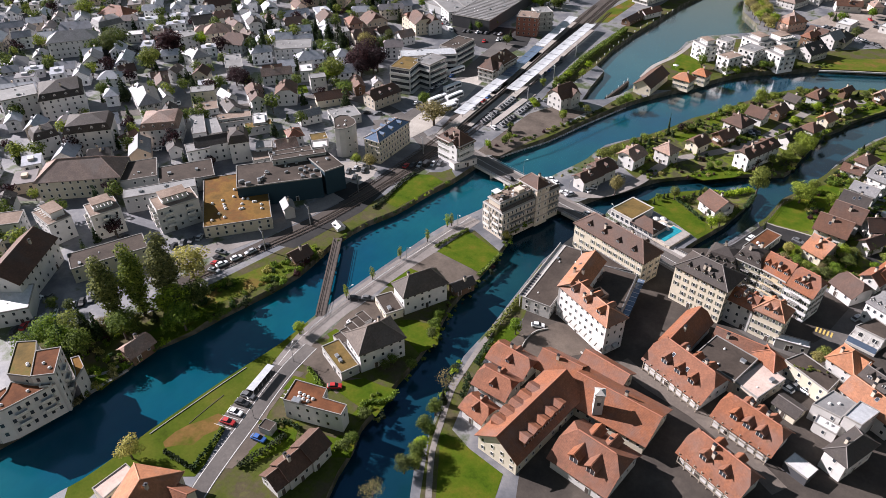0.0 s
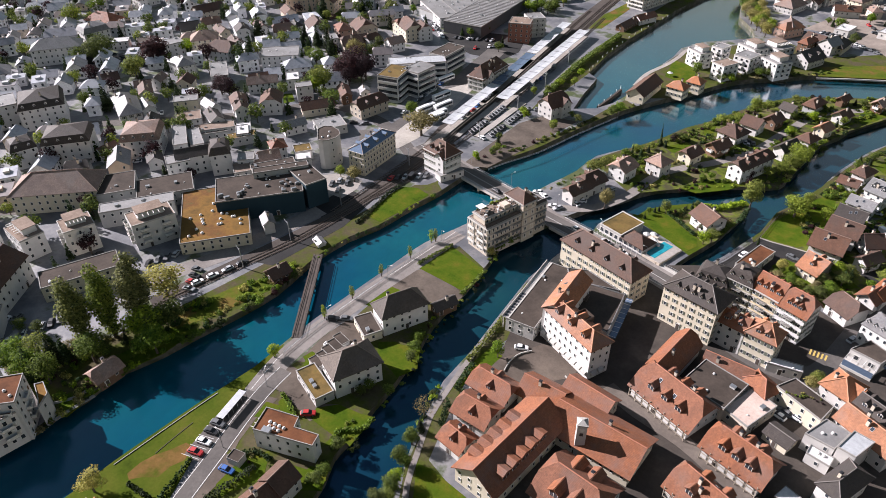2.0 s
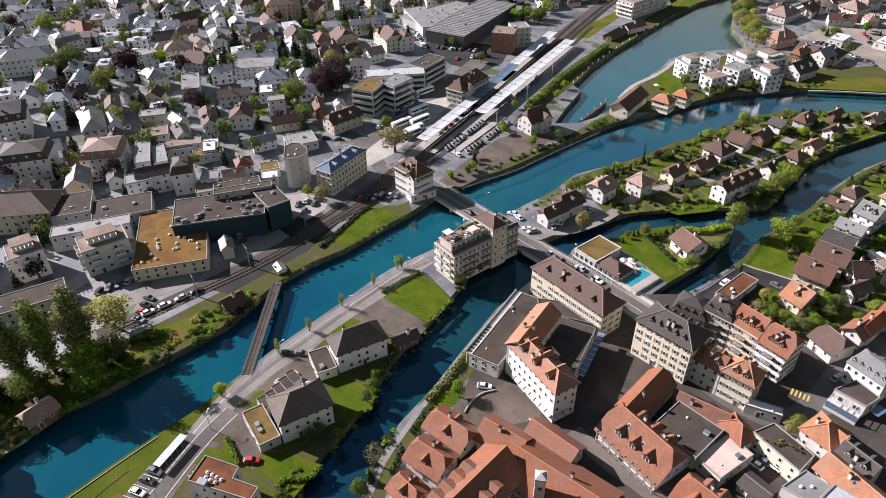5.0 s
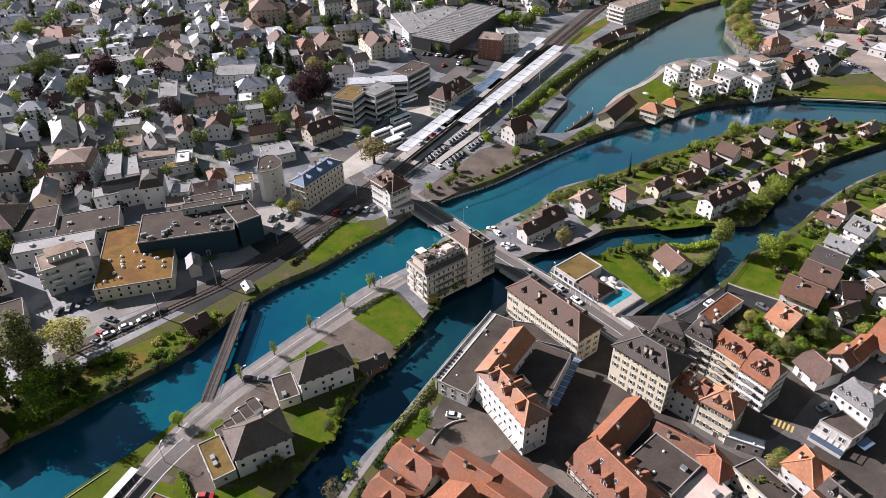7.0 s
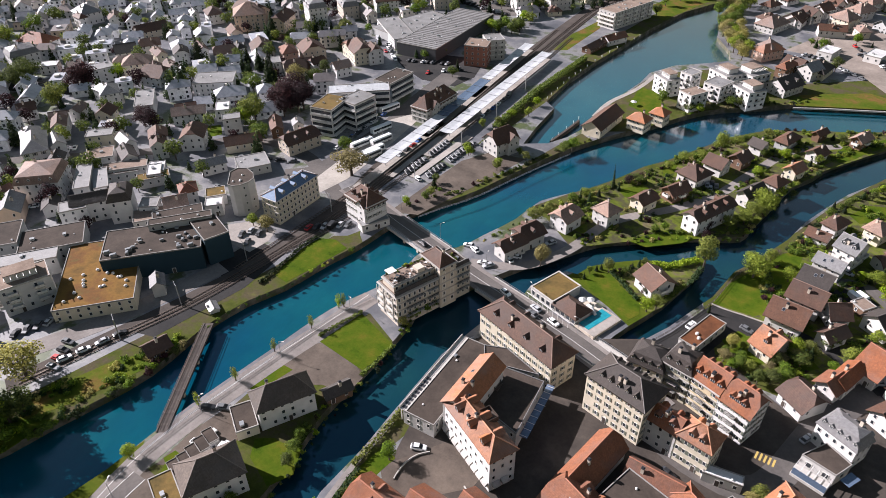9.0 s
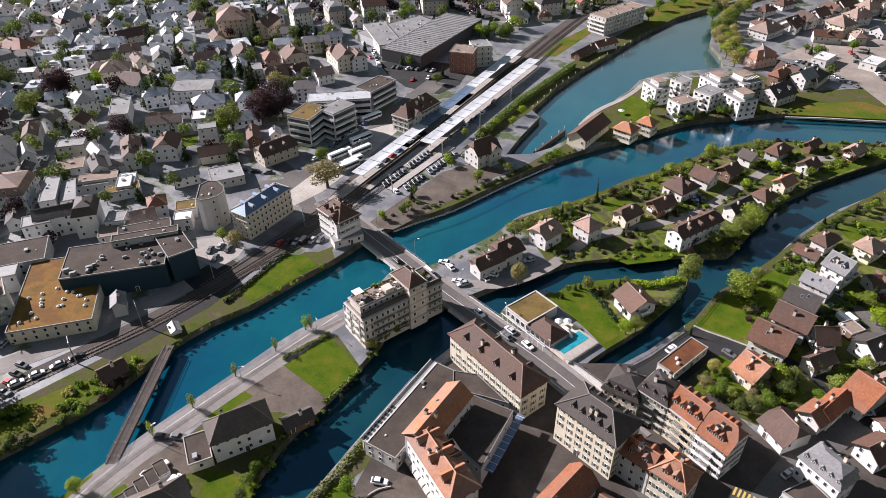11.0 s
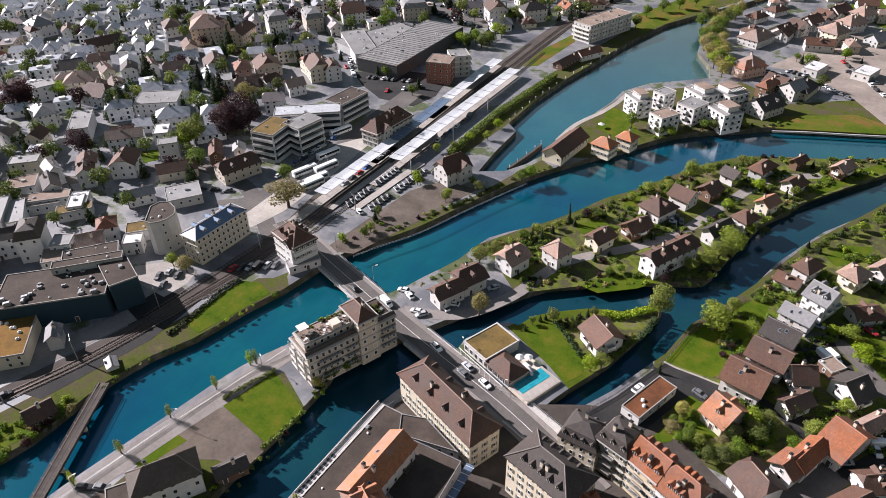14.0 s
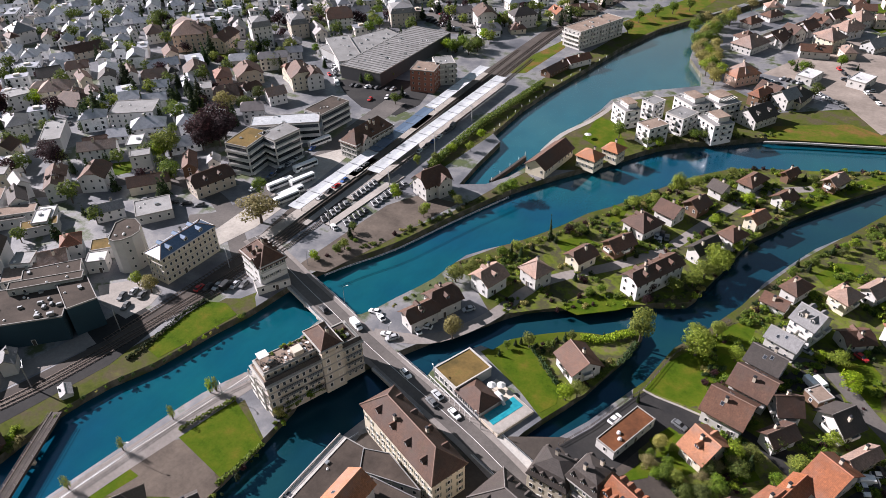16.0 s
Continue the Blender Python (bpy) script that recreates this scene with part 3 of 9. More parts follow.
def facade_windows(root, x0, x1, y, z0, z1, turn, origin, size, pitch, shutters, storey, rng, skip=0.06, joined=None):
    """Rows of windows on one wall: origin is the wall's middle in plan, turn its outward heading."""
    n = int((x1 - x0 - 0.8) / pitch)
    far = isinstance(root, Shape)
    rows = max(1, round((z1 - z0) / storey))
    if n < 1:
        return
    st = (z1 - z0) / rows
    gap = (x1 - x0) / n
    for r in range(rows):
        for i in range(n):
            if rng.random() < skip:
                continue
            x = x0 + gap * (i + 0.5)
            m = Matrix.Translation(origin) @ Matrix.Rotation(turn, 4, "Z") @ Matrix.Translation((x, 0, z0 + st * (r + 0.55)))
            if far:
                root.box(-size[0] / 2, size[0] / 2, -0.1, 0.05, -size[1] / 2, size[1] / 2, 0, m)
            elif joined is not None:
                me = window(size[0], size[1], shutters)
                k = len(joined.f)
                joined.add([m @ v.co for v in me.vertices], [tuple(p.vertices) for p in me.polygons])
                joined.s[k:] = [p.material_index for p in me.polygons]
            else:
                part("window", window(size[0], size[1], shutters), root, m)


def slab_faces(s, top, slot, t=0.22):
    """A roof pane with thickness, from its corners in order."""
    top = [Vector(p) for p in top]
    nrm = (top[1] - top[0]).cross(top[2] - top[0]).normalized()
    low = [p - nrm * t for p in top]
    n = len(top)
    s.add(top + low, [tuple(range(n)), tuple(range(2 * n - 1, n - 1, -1))] + [(i, n + i, n + (i + 1) % n, (i + 1) % n) for i in range(n)], slot)


def thick_sheet(verts, faces, t=0.24):
    """A roof skin and its underside, closed round the rim, as one piece."""
    s, n = Shape(), len(verts)
    vs = list(verts) + [(x, y, z - t) for x, y, z in verts]
    count = {}
    for f in faces:
        for i, j in zip(f, f[1:] + f[:1]):
            count[(i, j)] = 1
    rim = [(i, j) for i, j in count if (j, i) not in count]
    return s.add(vs, list(faces) + [tuple(i + n for i in reversed(f)) for f in faces] + [(j, i, i + n, j + n) for i, j in rim])


def roof_gable(L, D, h, rise, o):
    x, y = L / 2 + o, D / 2 + o
    lo, top, e = h - rise * o / (D / 2), h + rise, 0.2
    vs = [(-x, -y, lo), (x, -y, lo), (x, -e, top - 0.05), (-x, -e, top - 0.05), (-x, 0, top + 0.14), (x, 0, top + 0.14), (-x, e, top - 0.05), (x, e, top - 0.05), (x, y, lo), (-x, y, lo)]
    return thick_sheet(vs, [(0, 1, 2, 3), (3, 2, 5, 4), (4, 5, 7, 6), (6, 7, 8, 9)])


def roof_hip(L, D, h, rise, o, cut=1.0):
    """cut 1: full hip; smaller: half-hipped gables."""
    x, y = L / 2 + o, D / 2 + o
    lo, top = h - rise * o / (D / 2), h + rise
    if cut >= 1.0:
        r = max(0.15, x - y)
        vs = [(-x, -y, lo), (x, -y, lo), (x, y, lo), (-x, y, lo), (-r, 0, top), (r, 0, top)]
        return thick_sheet(vs, [(0, 1, 5, 4), (2, 3, 4, 5), (1, 2, 5), (3, 0, 4)])
    zc = h + rise * (1 - cut)
    yc = (top - zc) / (top - lo) * y
    r = x - yc * 0.9
    vs = [(-x, -y, lo), (x, -y, lo), (x, -yc, zc), (r, 0, top), (-r, 0, top), (-x, -yc, zc), (x, y, lo), (-x, y, lo), (-x, yc, zc), (x, yc, zc)]
    return thick_sheet(vs, [(0, 1, 2, 3, 4, 5), (6, 7, 8, 4, 3, 9), (2, 9, 3), (8, 5, 4)])


def dormer_mesh(w, h, d, wall, roof, slope=0.7, tent=False):
    """A gabled dormer whose front stands at y=0; it runs back along +y until it meets a roof of that slope. d: the longest that it may be."""
    s = Shape()
    o, r = 0.25, w * 0.42
    if tent:
        w, h, d, r = 2.9, 2.0, 9.0, 0.55
    side, ridge = min(d, (h - 0.1) / slope + 0.2), min(d, (h + r) / slope + 0.25)
    s.box(-w / 2, w / 2, 0, side, -1.2, h, 0)
    slab_faces(s, [(-w / 2 - o, -o, h - 0.15), (0, -o, h + r), (0, ridge, h + r), (-w / 2 - o, side, h - 0.15)][::-1], 1, 0.12)
    slab_faces(s, [(w / 2 + o, -o, h - 0.15), (0, -o, h + r), (0, ridge, h + r), (w / 2 + o, side, h - 0.15)], 1, 0.12)
    s.add([(-w / 2, 0, h), (w / 2, 0, h), (0, 0, h + r)], [(0, 1, 2)], 0)
    low, top = (0.1, 0.8) if tent else (0.15, h - 0.15)
    pane = Shape().box(-w / 2 + 0.2, w / 2 - 0.2, -0.06, 0.1, low, top, 1).box(-0.04, 0.04, -0.09, 0.1, low, top, 0)
    pane.box(-w / 2 + 0.12, -w / 2 + 0.2, -0.08, 0.1, low, top, 0).box(w / 2 - 0.2, w / 2 - 0.12, -0.08, 0.1, low, top, 0)
    return s.mesh("dormer", wall, roof), pane.mesh("dormer_window", M_FRAME, M_GLASS)


def chimney_mesh():
    s = Shape()
    s.box(-0.4, 0.4, -0.35, 0.35, -1.4, 1.3, 0)
    s.box(-0.48, 0.48, -0.43, 0.43, 1.3, 1.45, 1)
    s.box(-0.25, 0.25, -0.2, 0.2, 1.45, 1.75, 1)
    return s.mesh("chimney", WALLS["s"], M_DARK)


CHIMNEY = chimney_mesh()
SKYLIGHT = Shape().box(-0.45, 0.45, -0.06, 0.06, -0.6, 0.6, 0).box(-0.36, 0.36, -0.1, 0.08, -0.5, 0.5, 1).mesh("skylight", M_STEEL, M_GLASS)
DOOR = Shape().box(-0.65, 0.65, -0.08, 0.05, 0, 2.25, 0).box(-0.5, 0.5, -0.11, 0.05, 0.05, 2.1, 1).mesh("door", M_FRAME, M_WOOD)
BALCONY = Shape().box(-1.5, 1.5, -1.3, 0.05, -0.18, 0, 0).box(-1.5, 1.5, -1.3, -1.22, 0, 1.0, 1).box(-1.5, -1.42, -1.3, 0, 0, 1.0, 1).box(1.42, 1.5, -1.3, 0, 0, 1.0, 1).mesh("balcony", M_CONC, M_FRAME)
_s = Shape().box(-1.5, 1.5, -1.3, 0.05, -0.18, 0, 0).box(-1.5, 1.5, -1.3, -1.24, 0.9, 1.0, 1)
for _k in range(13):
    _s.box(-1.5 + _k * 0.245, -1.44 + _k * 0.245, -1.29, -1.25, 0, 0.9, 1)
IRON_BALCONY = _s.mesh("balcony", M_CONC, M_DARK)
GALLERY_POST = Shape().box(-0.09, 0.09, -0.09, 0.09, 0, 4.0).box(-0.09, 0.6, -0.07, 0.07, 3.3, 3.45).mesh("gallery_post", M_STRUT)
VENT = Shape()
VENT.tube((0, 0, 0), (0, 0, 0.5), 0.6, 0.55, 10).tube((0, 0, 0.5), (0, 0, 0.75), 0.5, 0.2, 10)
VENT = VENT.mesh("roof_vent", M_WHITE)
ROOF_BOX = Shape().box(-1.1, 1.1, -0.8, 0.8, 0, 1.0, 0).box(-1.2, 1.2, -0.9, 0.9, 1.0, 1.1, 1).mesh("roof_unit", WALLS["g"], M_STEEL)
DORMERS = {}
WORDS_W = {"o": "ochre-cream", "e": "olive-grey", "v": "bright white rendered", "w": "white", "c": "cream", "y": "ochre", "g": "grey", "s": "sandstone-coloured", "p": "pink", "b": "brown timber", "r": "red brick", "t": "teal net-wrapped"}
WORDS_R = {"n": "grey-brown tiled", "u": "blue glazed", "r": "red tiled", "o": "orange tiled", "b": "brown tiled", "d": "dark slate", "g": "grey slate", "k": "faded pinkish tiled"}
WORDS_F = {"g": "grey gravel", "d": "dark bitumen", "o": "ochre sedum", "m": "mossy sedum", "r": "rusty sedum", "w": "white sheet", "b": "brown gravel", "k": "pale pink sheet", "s": "steel sheet"}
BUILT = []


def house(x, y, turn, L, D, h, kind="hip", wall="w", roof="b", rise=None, dorm=0, shut=0, chim=1, sky=0, pitch=2.8, over=0.6, name="house", label="", group="", gap=0.06, ww=1.0, wh=1.45, balc=0, detail=True, dsize=0.85, corn=0, arcade=0, pent=0, band=0, wing=None):
    """One building: its long axis lies along turn (degrees). kind: gable, hip, half (half-hipped), mansard or flat."""
    rng = random.Random(int(x * 71 + y * 13) & 0xFFFF)
    BUILT.append((x, y, math.hypot(L, D) / 2))
    storeys = max(1, round(h / 3.0))
    if not label:
        label = f"{WORDS_W[wall]} {storeys}-storey {'building' if L > 18 else 'house'} with a {(WORDS_F if kind == 'flat' else WORDS_R)[roof]} {'flat' if kind == 'flat' else kind if kind != 'half' else 'half-hipped'} roof"
    root = thing(name, pose(x, y, 0, 0, 0, turn), label, "house" if L <= 18 else "building", group)
    # white walls across the railway take a paler render, standing in for haze
    W = WALLS["v" if wall == "w" and x < -185 else wall]
    rise = rise if rise is not None else D * (0.34 if kind != "mansard" else 0.14)
    s = Shape()
    if kind in ("gable", "half"):
        k = 1.0 if kind == "gable" else 0.55
        ya, za = D / 2 * (1 - k) + 0.02, h + rise * k - 0.15
        ring = [(-D / 2, -0.6), (D / 2, -0.6), (D / 2, h - 0.1), (ya, za), (-ya, za), (-D / 2, h - 0.1)]
        n = len(ring)
        s.add([(-L / 2, *p) for p in ring] + [(L / 2, *p) for p in ring], [tuple(range(n - 1, -1, -1)), tuple(range(n, 2 * n))] + [(i, (i + 1) % n, n + (i + 1) % n, n + i) for i in range(n)])
    else:
        s.box(-L / 2, L / 2, -D / 2, D / 2, -0.6, h, 0)
    part("wall", s.mesh("wall", W), root)
    if kind == "flat":
        r = Shape()
        r.box(-L / 2 + 0.02, L / 2 - 0.02, -D / 2 + 0.02, D / 2 - 0.02, h - 0.1, h + 0.12, 0)
        part("roof", r.mesh("roof", FLATS[roof]), root)
        q = Shape()
        pw = 0.18 if detail else 0.0
        for a in ((-L / 2 - 0.08, L / 2 + 0.08, -D / 2 - 0.08, -D / 2 + pw), (-L / 2 - 0.08, L / 2 + 0.08, D / 2 - pw, D / 2 + 0.08), (-L / 2 - 0.08, -L / 2 + pw, -D / 2 + pw, D / 2 - pw), (L / 2 - pw, L / 2 + 0.08, -D / 2 + pw, D / 2 - pw)):
            q.box(*a, h - 0.2, h + 0.34, 0)
        part("parapet", q.mesh("parapet", M_CONC if wall in "wv" and balc else M_PARAPET), root)
        if name == "market_hall":
            for i in range(26):
                part("roof_rib", Shape().box(-0.25, 0.25, -D / 2, D / 2, h + 0.1, h + 0.5).mesh("roof_rib", M_ASH), root, pose(-L / 2 + L * (i + 0.5) / 26, 0, 0))
        if pent:
            px, py = L * 0.3, D * 0.28
            q = Shape().box(-px, px, -py + D * 0.1, py + D * 0.1, h, h + 2.6, 0).box(-px - 0.25, px + 0.25, -py + D * 0.1 - 0.25, py + D * 0.1 + 0.25, h + 2.6, h + 2.85, 1)
            part("penthouse", q.mesh("penthouse", W, FLATS["b"]), root)
            for i in range(6):
                part("pergola_slat", Shape().box(-0.1, 0.1, -D * 0.45, -py + D * 0.1, h + 2.3, h + 2.5).mesh("pergola_slat", M_FRAME), root, pose(-px + 2 * px * i / 5, 0, 0, 0, 0, 0))
        if detail:
            for _ in range(int(L * D / (70 if roof != "o" else 45)) + 1):
                me = rng.choice((VENT, VENT, ROOF_BOX)) if roof != "o" else VENT
                size = 1.0 if roof in "or" else rng.uniform(0.4, 0.75)
                part("roof_vent" if me is VENT else "roof_unit", me, root, pose(rng.uniform(-0.4, 0.4) * L, rng.uniform(-0.38, 0.38) * D, h + 0.1, 0, 0, rng.choice((0, 90))) @ Matrix.Scale(size, 4))
    else:
        R = ROOFS[roof]
        if kind == "gable":
            r = roof_gable(L, D, h, rise, over)
        elif kind == "mansard":
            e, hm = 1.1, h + 2.9
            x0, y0, x1, y1 = L / 2 + 0.35, D / 2 + 0.35, L / 2 - e, D / 2 - e
            low = [(-x0, -y0, h), (x0, -y0, h), (x0, y0, h), (-x0, y0, h)]
            up = [(-x1, -y1, hm), (x1, -y1, hm), (x1, y1, hm), (-x1, y1, hm)]
            rr = max(0.15, x1 - y1)
            r = thick_sheet(low + up + [(-rr, 0, hm + rise), (rr, 0, hm + rise)], [(0, 1, 5, 4), (1, 2, 6, 5), (2, 3, 7, 6), (3, 0, 4, 7), (4, 5, 9, 8), (6, 7, 8, 9), (5, 6, 9), (7, 4, 8)])
        else:
            r = roof_hip(L, D, h, rise, over, 1.0 if kind == "hip" else 0.45)
        part("roof", r.mesh("roof", R), root)
        if math.hypot(x + 60, y - 130) < 200 and kind != "mansard":
            q, (tx, ty), lo, top = Shape(), (L / 2 + over, D / 2 + over), h - rise * over / (D / 2), h + rise
            if kind == "hip":
                e = max(0.15, tx - ty)
                for i, j in ((-1, -1), (1, -1), (1, 1), (-1, 1)):
                    q.tube((i * tx, j * ty, lo + 0.08), (i * e, 0, top + 0.05), 0.15, 0.15, 6)
            else:
                e = tx if kind == "gable" else tx - D * 0.22
            q.tube((-e, 0, top + 0.06), (e, 0, top + 0.06), 0.17, 0.17, 6)
            part("ridge_cap", q.mesh("ridge_cap", RIDGE.get(roof, RIDGE["b"])), root)
        slope, slope_of = math.atan2(rise, D / 2), rise / (D / 2)
        if dorm:
            tilt, most = round(slope_of, 1), round(0.78 * D / 2 / dsize, 1)
            key = (wall, roof, kind == "mansard", name == "market_hall_wing", tilt, most)
            if key not in DORMERS:
                DORMERS[key] = dormer_mesh(1.3, 1.35, 1.9, W, R, 1.2) if kind == "mansard" else dormer_mesh(1.7, 1.3, most, R if roof in "rob" else W, R, max(0.3, tilt), name == "market_hall_wing")
            flat_len = L if kind in ("gable", "mansard") else max(3.0, L - D * 0.3 - 1.5)
            for e in (-1, 1):
                for i in range(dorm):
                    xx = -flat_len / 2 + flat_len * (i + 0.5) / dorm
                    if name == "market_hall_wing":
                        xx = -1.7 + 3.75 * (i - 2)
                    yy, zz = (D / 2 - 0.25, h + 0.75) if kind == "mansard" else ((D / 2 * 0.72, h + rise * 0.26) if kind == "gable" else (D / 2 * 0.8, h + rise * 0.18))
                    if name == "market_hall_wing":
                        yy, zz = D / 2 * 0.88, h + rise * 0.12
                    body = part("dormer", DORMERS[key][0], root, pose(xx, e * yy, zz, 0, 0, 0 if e < 0 else 180) @ Matrix.Scale(dsize, 4))
                    part("dormer_window", DORMERS[key][1], body)
        for i in range(chim):
            yy = rng.uniform(0.08, 0.3) * rng.choice((-1, 1))
            base = (h + 2.9 if kind == "mansard" else h) + rise * (1 - 2 * abs(yy)) + 0.3
            part("chimney", CHIMNEY, root, pose(rng.uniform(-0.3, 0.3) * max(2, L - D * 0.6), yy * D, base))
        for i in range(sky):
            e = rng.choice((-1, 1))
            yy = rng.uniform(0.25, 0.65)
            m = pose(rng.uniform(-0.35, 0.35) * max(2, L - D * 0.5), e * yy * D / 2, h + rise * (1 - yy) + 0.06) @ Matrix.Rotation(-e * slope, 4, "X") @ pose(0, 0, 0, 90)
            part("skylight", SKYLIGHT, root, m)
    if detail:
        z0, z1 = 0.3, h - 0.1
        rows = Shape() if math.hypot(x + 60, y - 130) > 175 else None
        for (a, b, tn, ox, oy) in ((-L / 2, L / 2, 0, 0, -D / 2), (-L / 2, L / 2, math.pi, 0, D / 2), (-D / 2, D / 2, math.pi / 2, L / 2, 0), (-D / 2, D / 2, -math.pi / 2, -L / 2, 0)):
            # walls that face away to the far side of the town are never seen
            heading = radians(turn) + tn - math.pi / 2
            if math.cos(heading - radians(-61)) < -0.25:
                continue
            if band and b - a > 5:
                turned = Matrix.Translation((ox, oy, 0)) @ Matrix.Rotation(tn, 4, "Z")
                for i in range(storeys):
                    zz = z0 + (z1 - z0) / storeys * i
                    part("window_band", Shape().box(a + 0.5, b - 0.5, -0.05, 0.05, zz + 1.0, zz + 2.5).mesh("window_band", M_GLASS), root, turned)
                    part("balcony_band", Shape().box(a + 0.3, b - 0.3, -1.1, 0.0, zz - 0.1, zz + 0.08).box(a + 0.3, b - 0.3, -1.1, -1.02, zz + 0.08, zz + 0.95).mesh("balcony_band", M_WHITE), root, turned)
                continue
            facade_windows(root, a, b, 0, z0, z1, tn, (ox, oy, 0), (ww, wh), pitch, bool(shut), 3.0, rng, gap, rows)
            if balc and b - a > 5 and not (shut and abs(ox) > 0.1):
                for r in range(1, storeys):
                    for i in range(balc):
                        xx = a + (b - a) * (i + 0.5) / balc
                        part("balcony", IRON_BALCONY if shut else BALCONY, root, Matrix.Translation((ox, oy, 0)) @ Matrix.Rotation(tn, 4, "Z") @ Matrix.Translation((xx, 0, z0 + (z1 - z0) / storeys * r)))
        if rows is not None and rows.f:
            tagged(part("glazing", rows.mesh("glazing", M_FRAME, M_GLASS, M_SHUT), root), kind="stuff")
        for r in range(1, storeys + 1 if corn else 0):
            q, zc, o = Shape(), z0 + (z1 - z0) / storeys * r - 0.1, 0.22 if r < storeys else 0.45
            for a in ((-L / 2 - o, L / 2 + o, -D / 2 - o, -D / 2 + 0.02), (-L / 2 - o, L / 2 + o, D / 2 - 0.02, D / 2 + o), (-L / 2 - o, -L / 2 + 0.02, -D / 2 + 0.02, D / 2 - 0.02), (L / 2 - 0.02, L / 2 + o, -D / 2 + 0.02, D / 2 - 0.02)):
                q.box(*a, zc - (0.12 if r < storeys else 0.3), zc + 0.1, 0)
            part("cornice", q.mesh("cornice", M_CONC), root)
        if arcade:
            n = int(L / 2.3)
            for i in range(n + 1):
                part("gallery_post", GALLERY_POST, root, pose(-L / 2 + L * i / n, -D / 2 - over + 0.15, 0) @ Matrix.Diagonal((1, 1, (h - 0.3) / 4.0, 1)))
            for zz in (1.0, 2.6):
                part("gallery_rail", Shape().box(-L / 2, L / 2, -D / 2 - over + 0.08, -D / 2 - over + 0.22, zz - 0.08, zz + 0.08).mesh("gallery_rail", M_STRUT), root)
        at = rng.uniform(-0.3, 0.3) * L
        if rows is None:
            part("door", DOOR, root, pose(at, -D / 2 - 0.07, 0))
        if wing:
            wx, ww_, wd = wing
            q = Shape()
            k = wd + D * 0.25
            ring = [(-ww_ / 2, -0.6), (ww_ / 2, -0.6), (ww_ / 2, h - 0.1), (0, h + ww_ * 0.4), (-ww_ / 2, h - 0.1)]
            q.add([(a, -D / 2 - wd, b) for a, b in ring] + [(a, 0, b) for a, b in ring], [(0, 1, 2, 3, 4), (9, 8, 7, 6, 5)] + [((i + 1) % 5, i, 5 + i, 5 + (i + 1) % 5) for i in range(5)])
            body = part("gable_wing", q.mesh("gable_wing", W), root, pose(wx, 0, 0))
            r = roof_gable(k + D * 0.25, ww_, h, ww_ * 0.42, min(over, 0.7))
            part("wing_roof", r.mesh("wing_roof", ROOFS[roof]), body, pose(0, -(wd + D / 2 - (k + D * 0.25) / 2), 0, 0, 0, 90))
            for i in range(storeys + 1):
                for e in (-1, 1) if ww_ > 5 and i < storeys else (0,):
                    part("window", window(1.0, 1.3), body, pose(e * ww_ * 0.22, -D / 2 - wd, 1.7 + i * (h - 0.4) / storeys))
    return root


def poly_building(pts, h, wall, roof, label, name="building", base=-0.6, pitch=2.8, size=(1.0, 1.45), gap=0.08, balc=(), storey=3.0, rim=None, vents=0, skip_edges=()):
    """A flat-roofed building of any outline (counter-clockwise): walls, roof, parapet pieces and windows on its seen sides; balc: edges with balconies."""
    cx, cy = sum(q[0] for q in pts) / len(pts), sum(q[1] for q in pts) / len(pts)
    rng = random.Random(int(cx * 71 + cy * 13) & 0xFFFF)
    local = [(a - cx, b - cy) for a, b in pts]
    BUILT.append((cx, cy, max(math.hypot(*q) for q in local)))
    root = thing(name, pose(cx, cy, 0), label, "building")
    part("wall", Shape().prism(local, base, h).mesh("wall", WALLS[wall]), root)
    inner = [tuple(Vector(q) * (1 - 0.12 / max(0.5, Vector(q).length))) for q in local]
    part("roof", Shape().prism(inner, h - 0.05, h + 0.1).mesh("roof", FLATS[roof]), root)
    for i, (a, b) in enumerate(zip(local, local[1:] + local[:1])):
        L, tn = math.dist(a, b), math.atan2(b[1] - a[1], b[0] - a[0])
        m = Matrix.Translation(((a[0] + b[0]) / 2, (a[1] + b[1]) / 2, 0)) @ Matrix.Rotation(tn, 4, "Z")
        part("parapet", Shape().box(-L / 2 - 0.05, L / 2 + 0.05, -0.05, 0.16, h - 0.15, h + 0.36 + 0.004 * i).mesh("parapet", rim or M_PARAPET), root, m)
        if math.cos(tn - math.pi / 2 - radians(-61)) < -0.25 or i in skip_edges:
            continue
        facade_windows(root, -L / 2, L / 2, 0, max(0.3, base + 0.6), h - 0.2, tn, ((a[0] + b[0]) / 2, (a[1] + b[1]) / 2, 0), size, pitch, False, storey, rng, gap)
        if i in balc:
            n, rows = max(1, int(L / 5.6)), max(1, round((h - 0.5 - max(0.3, base + 0.6)) / storey))
            for r in range(1, rows):
                for k in range(n):
                    part("balcony", BALCONY, root, m @ Matrix.Translation((-L / 2 + L * (k + 0.5) / n, 0, max(0.3, base + 0.6) + (h - 0.5) / rows * r)))
    for _ in range(vents):
        e = rng.uniform(0.1, 0.6)
        q = Vector(rng.choice(local)) * e
        part("roof_vent", VENT, root, pose(q.x, q.y, h + 0.08) @ Matrix.Scale(0.8, 4))
    return root


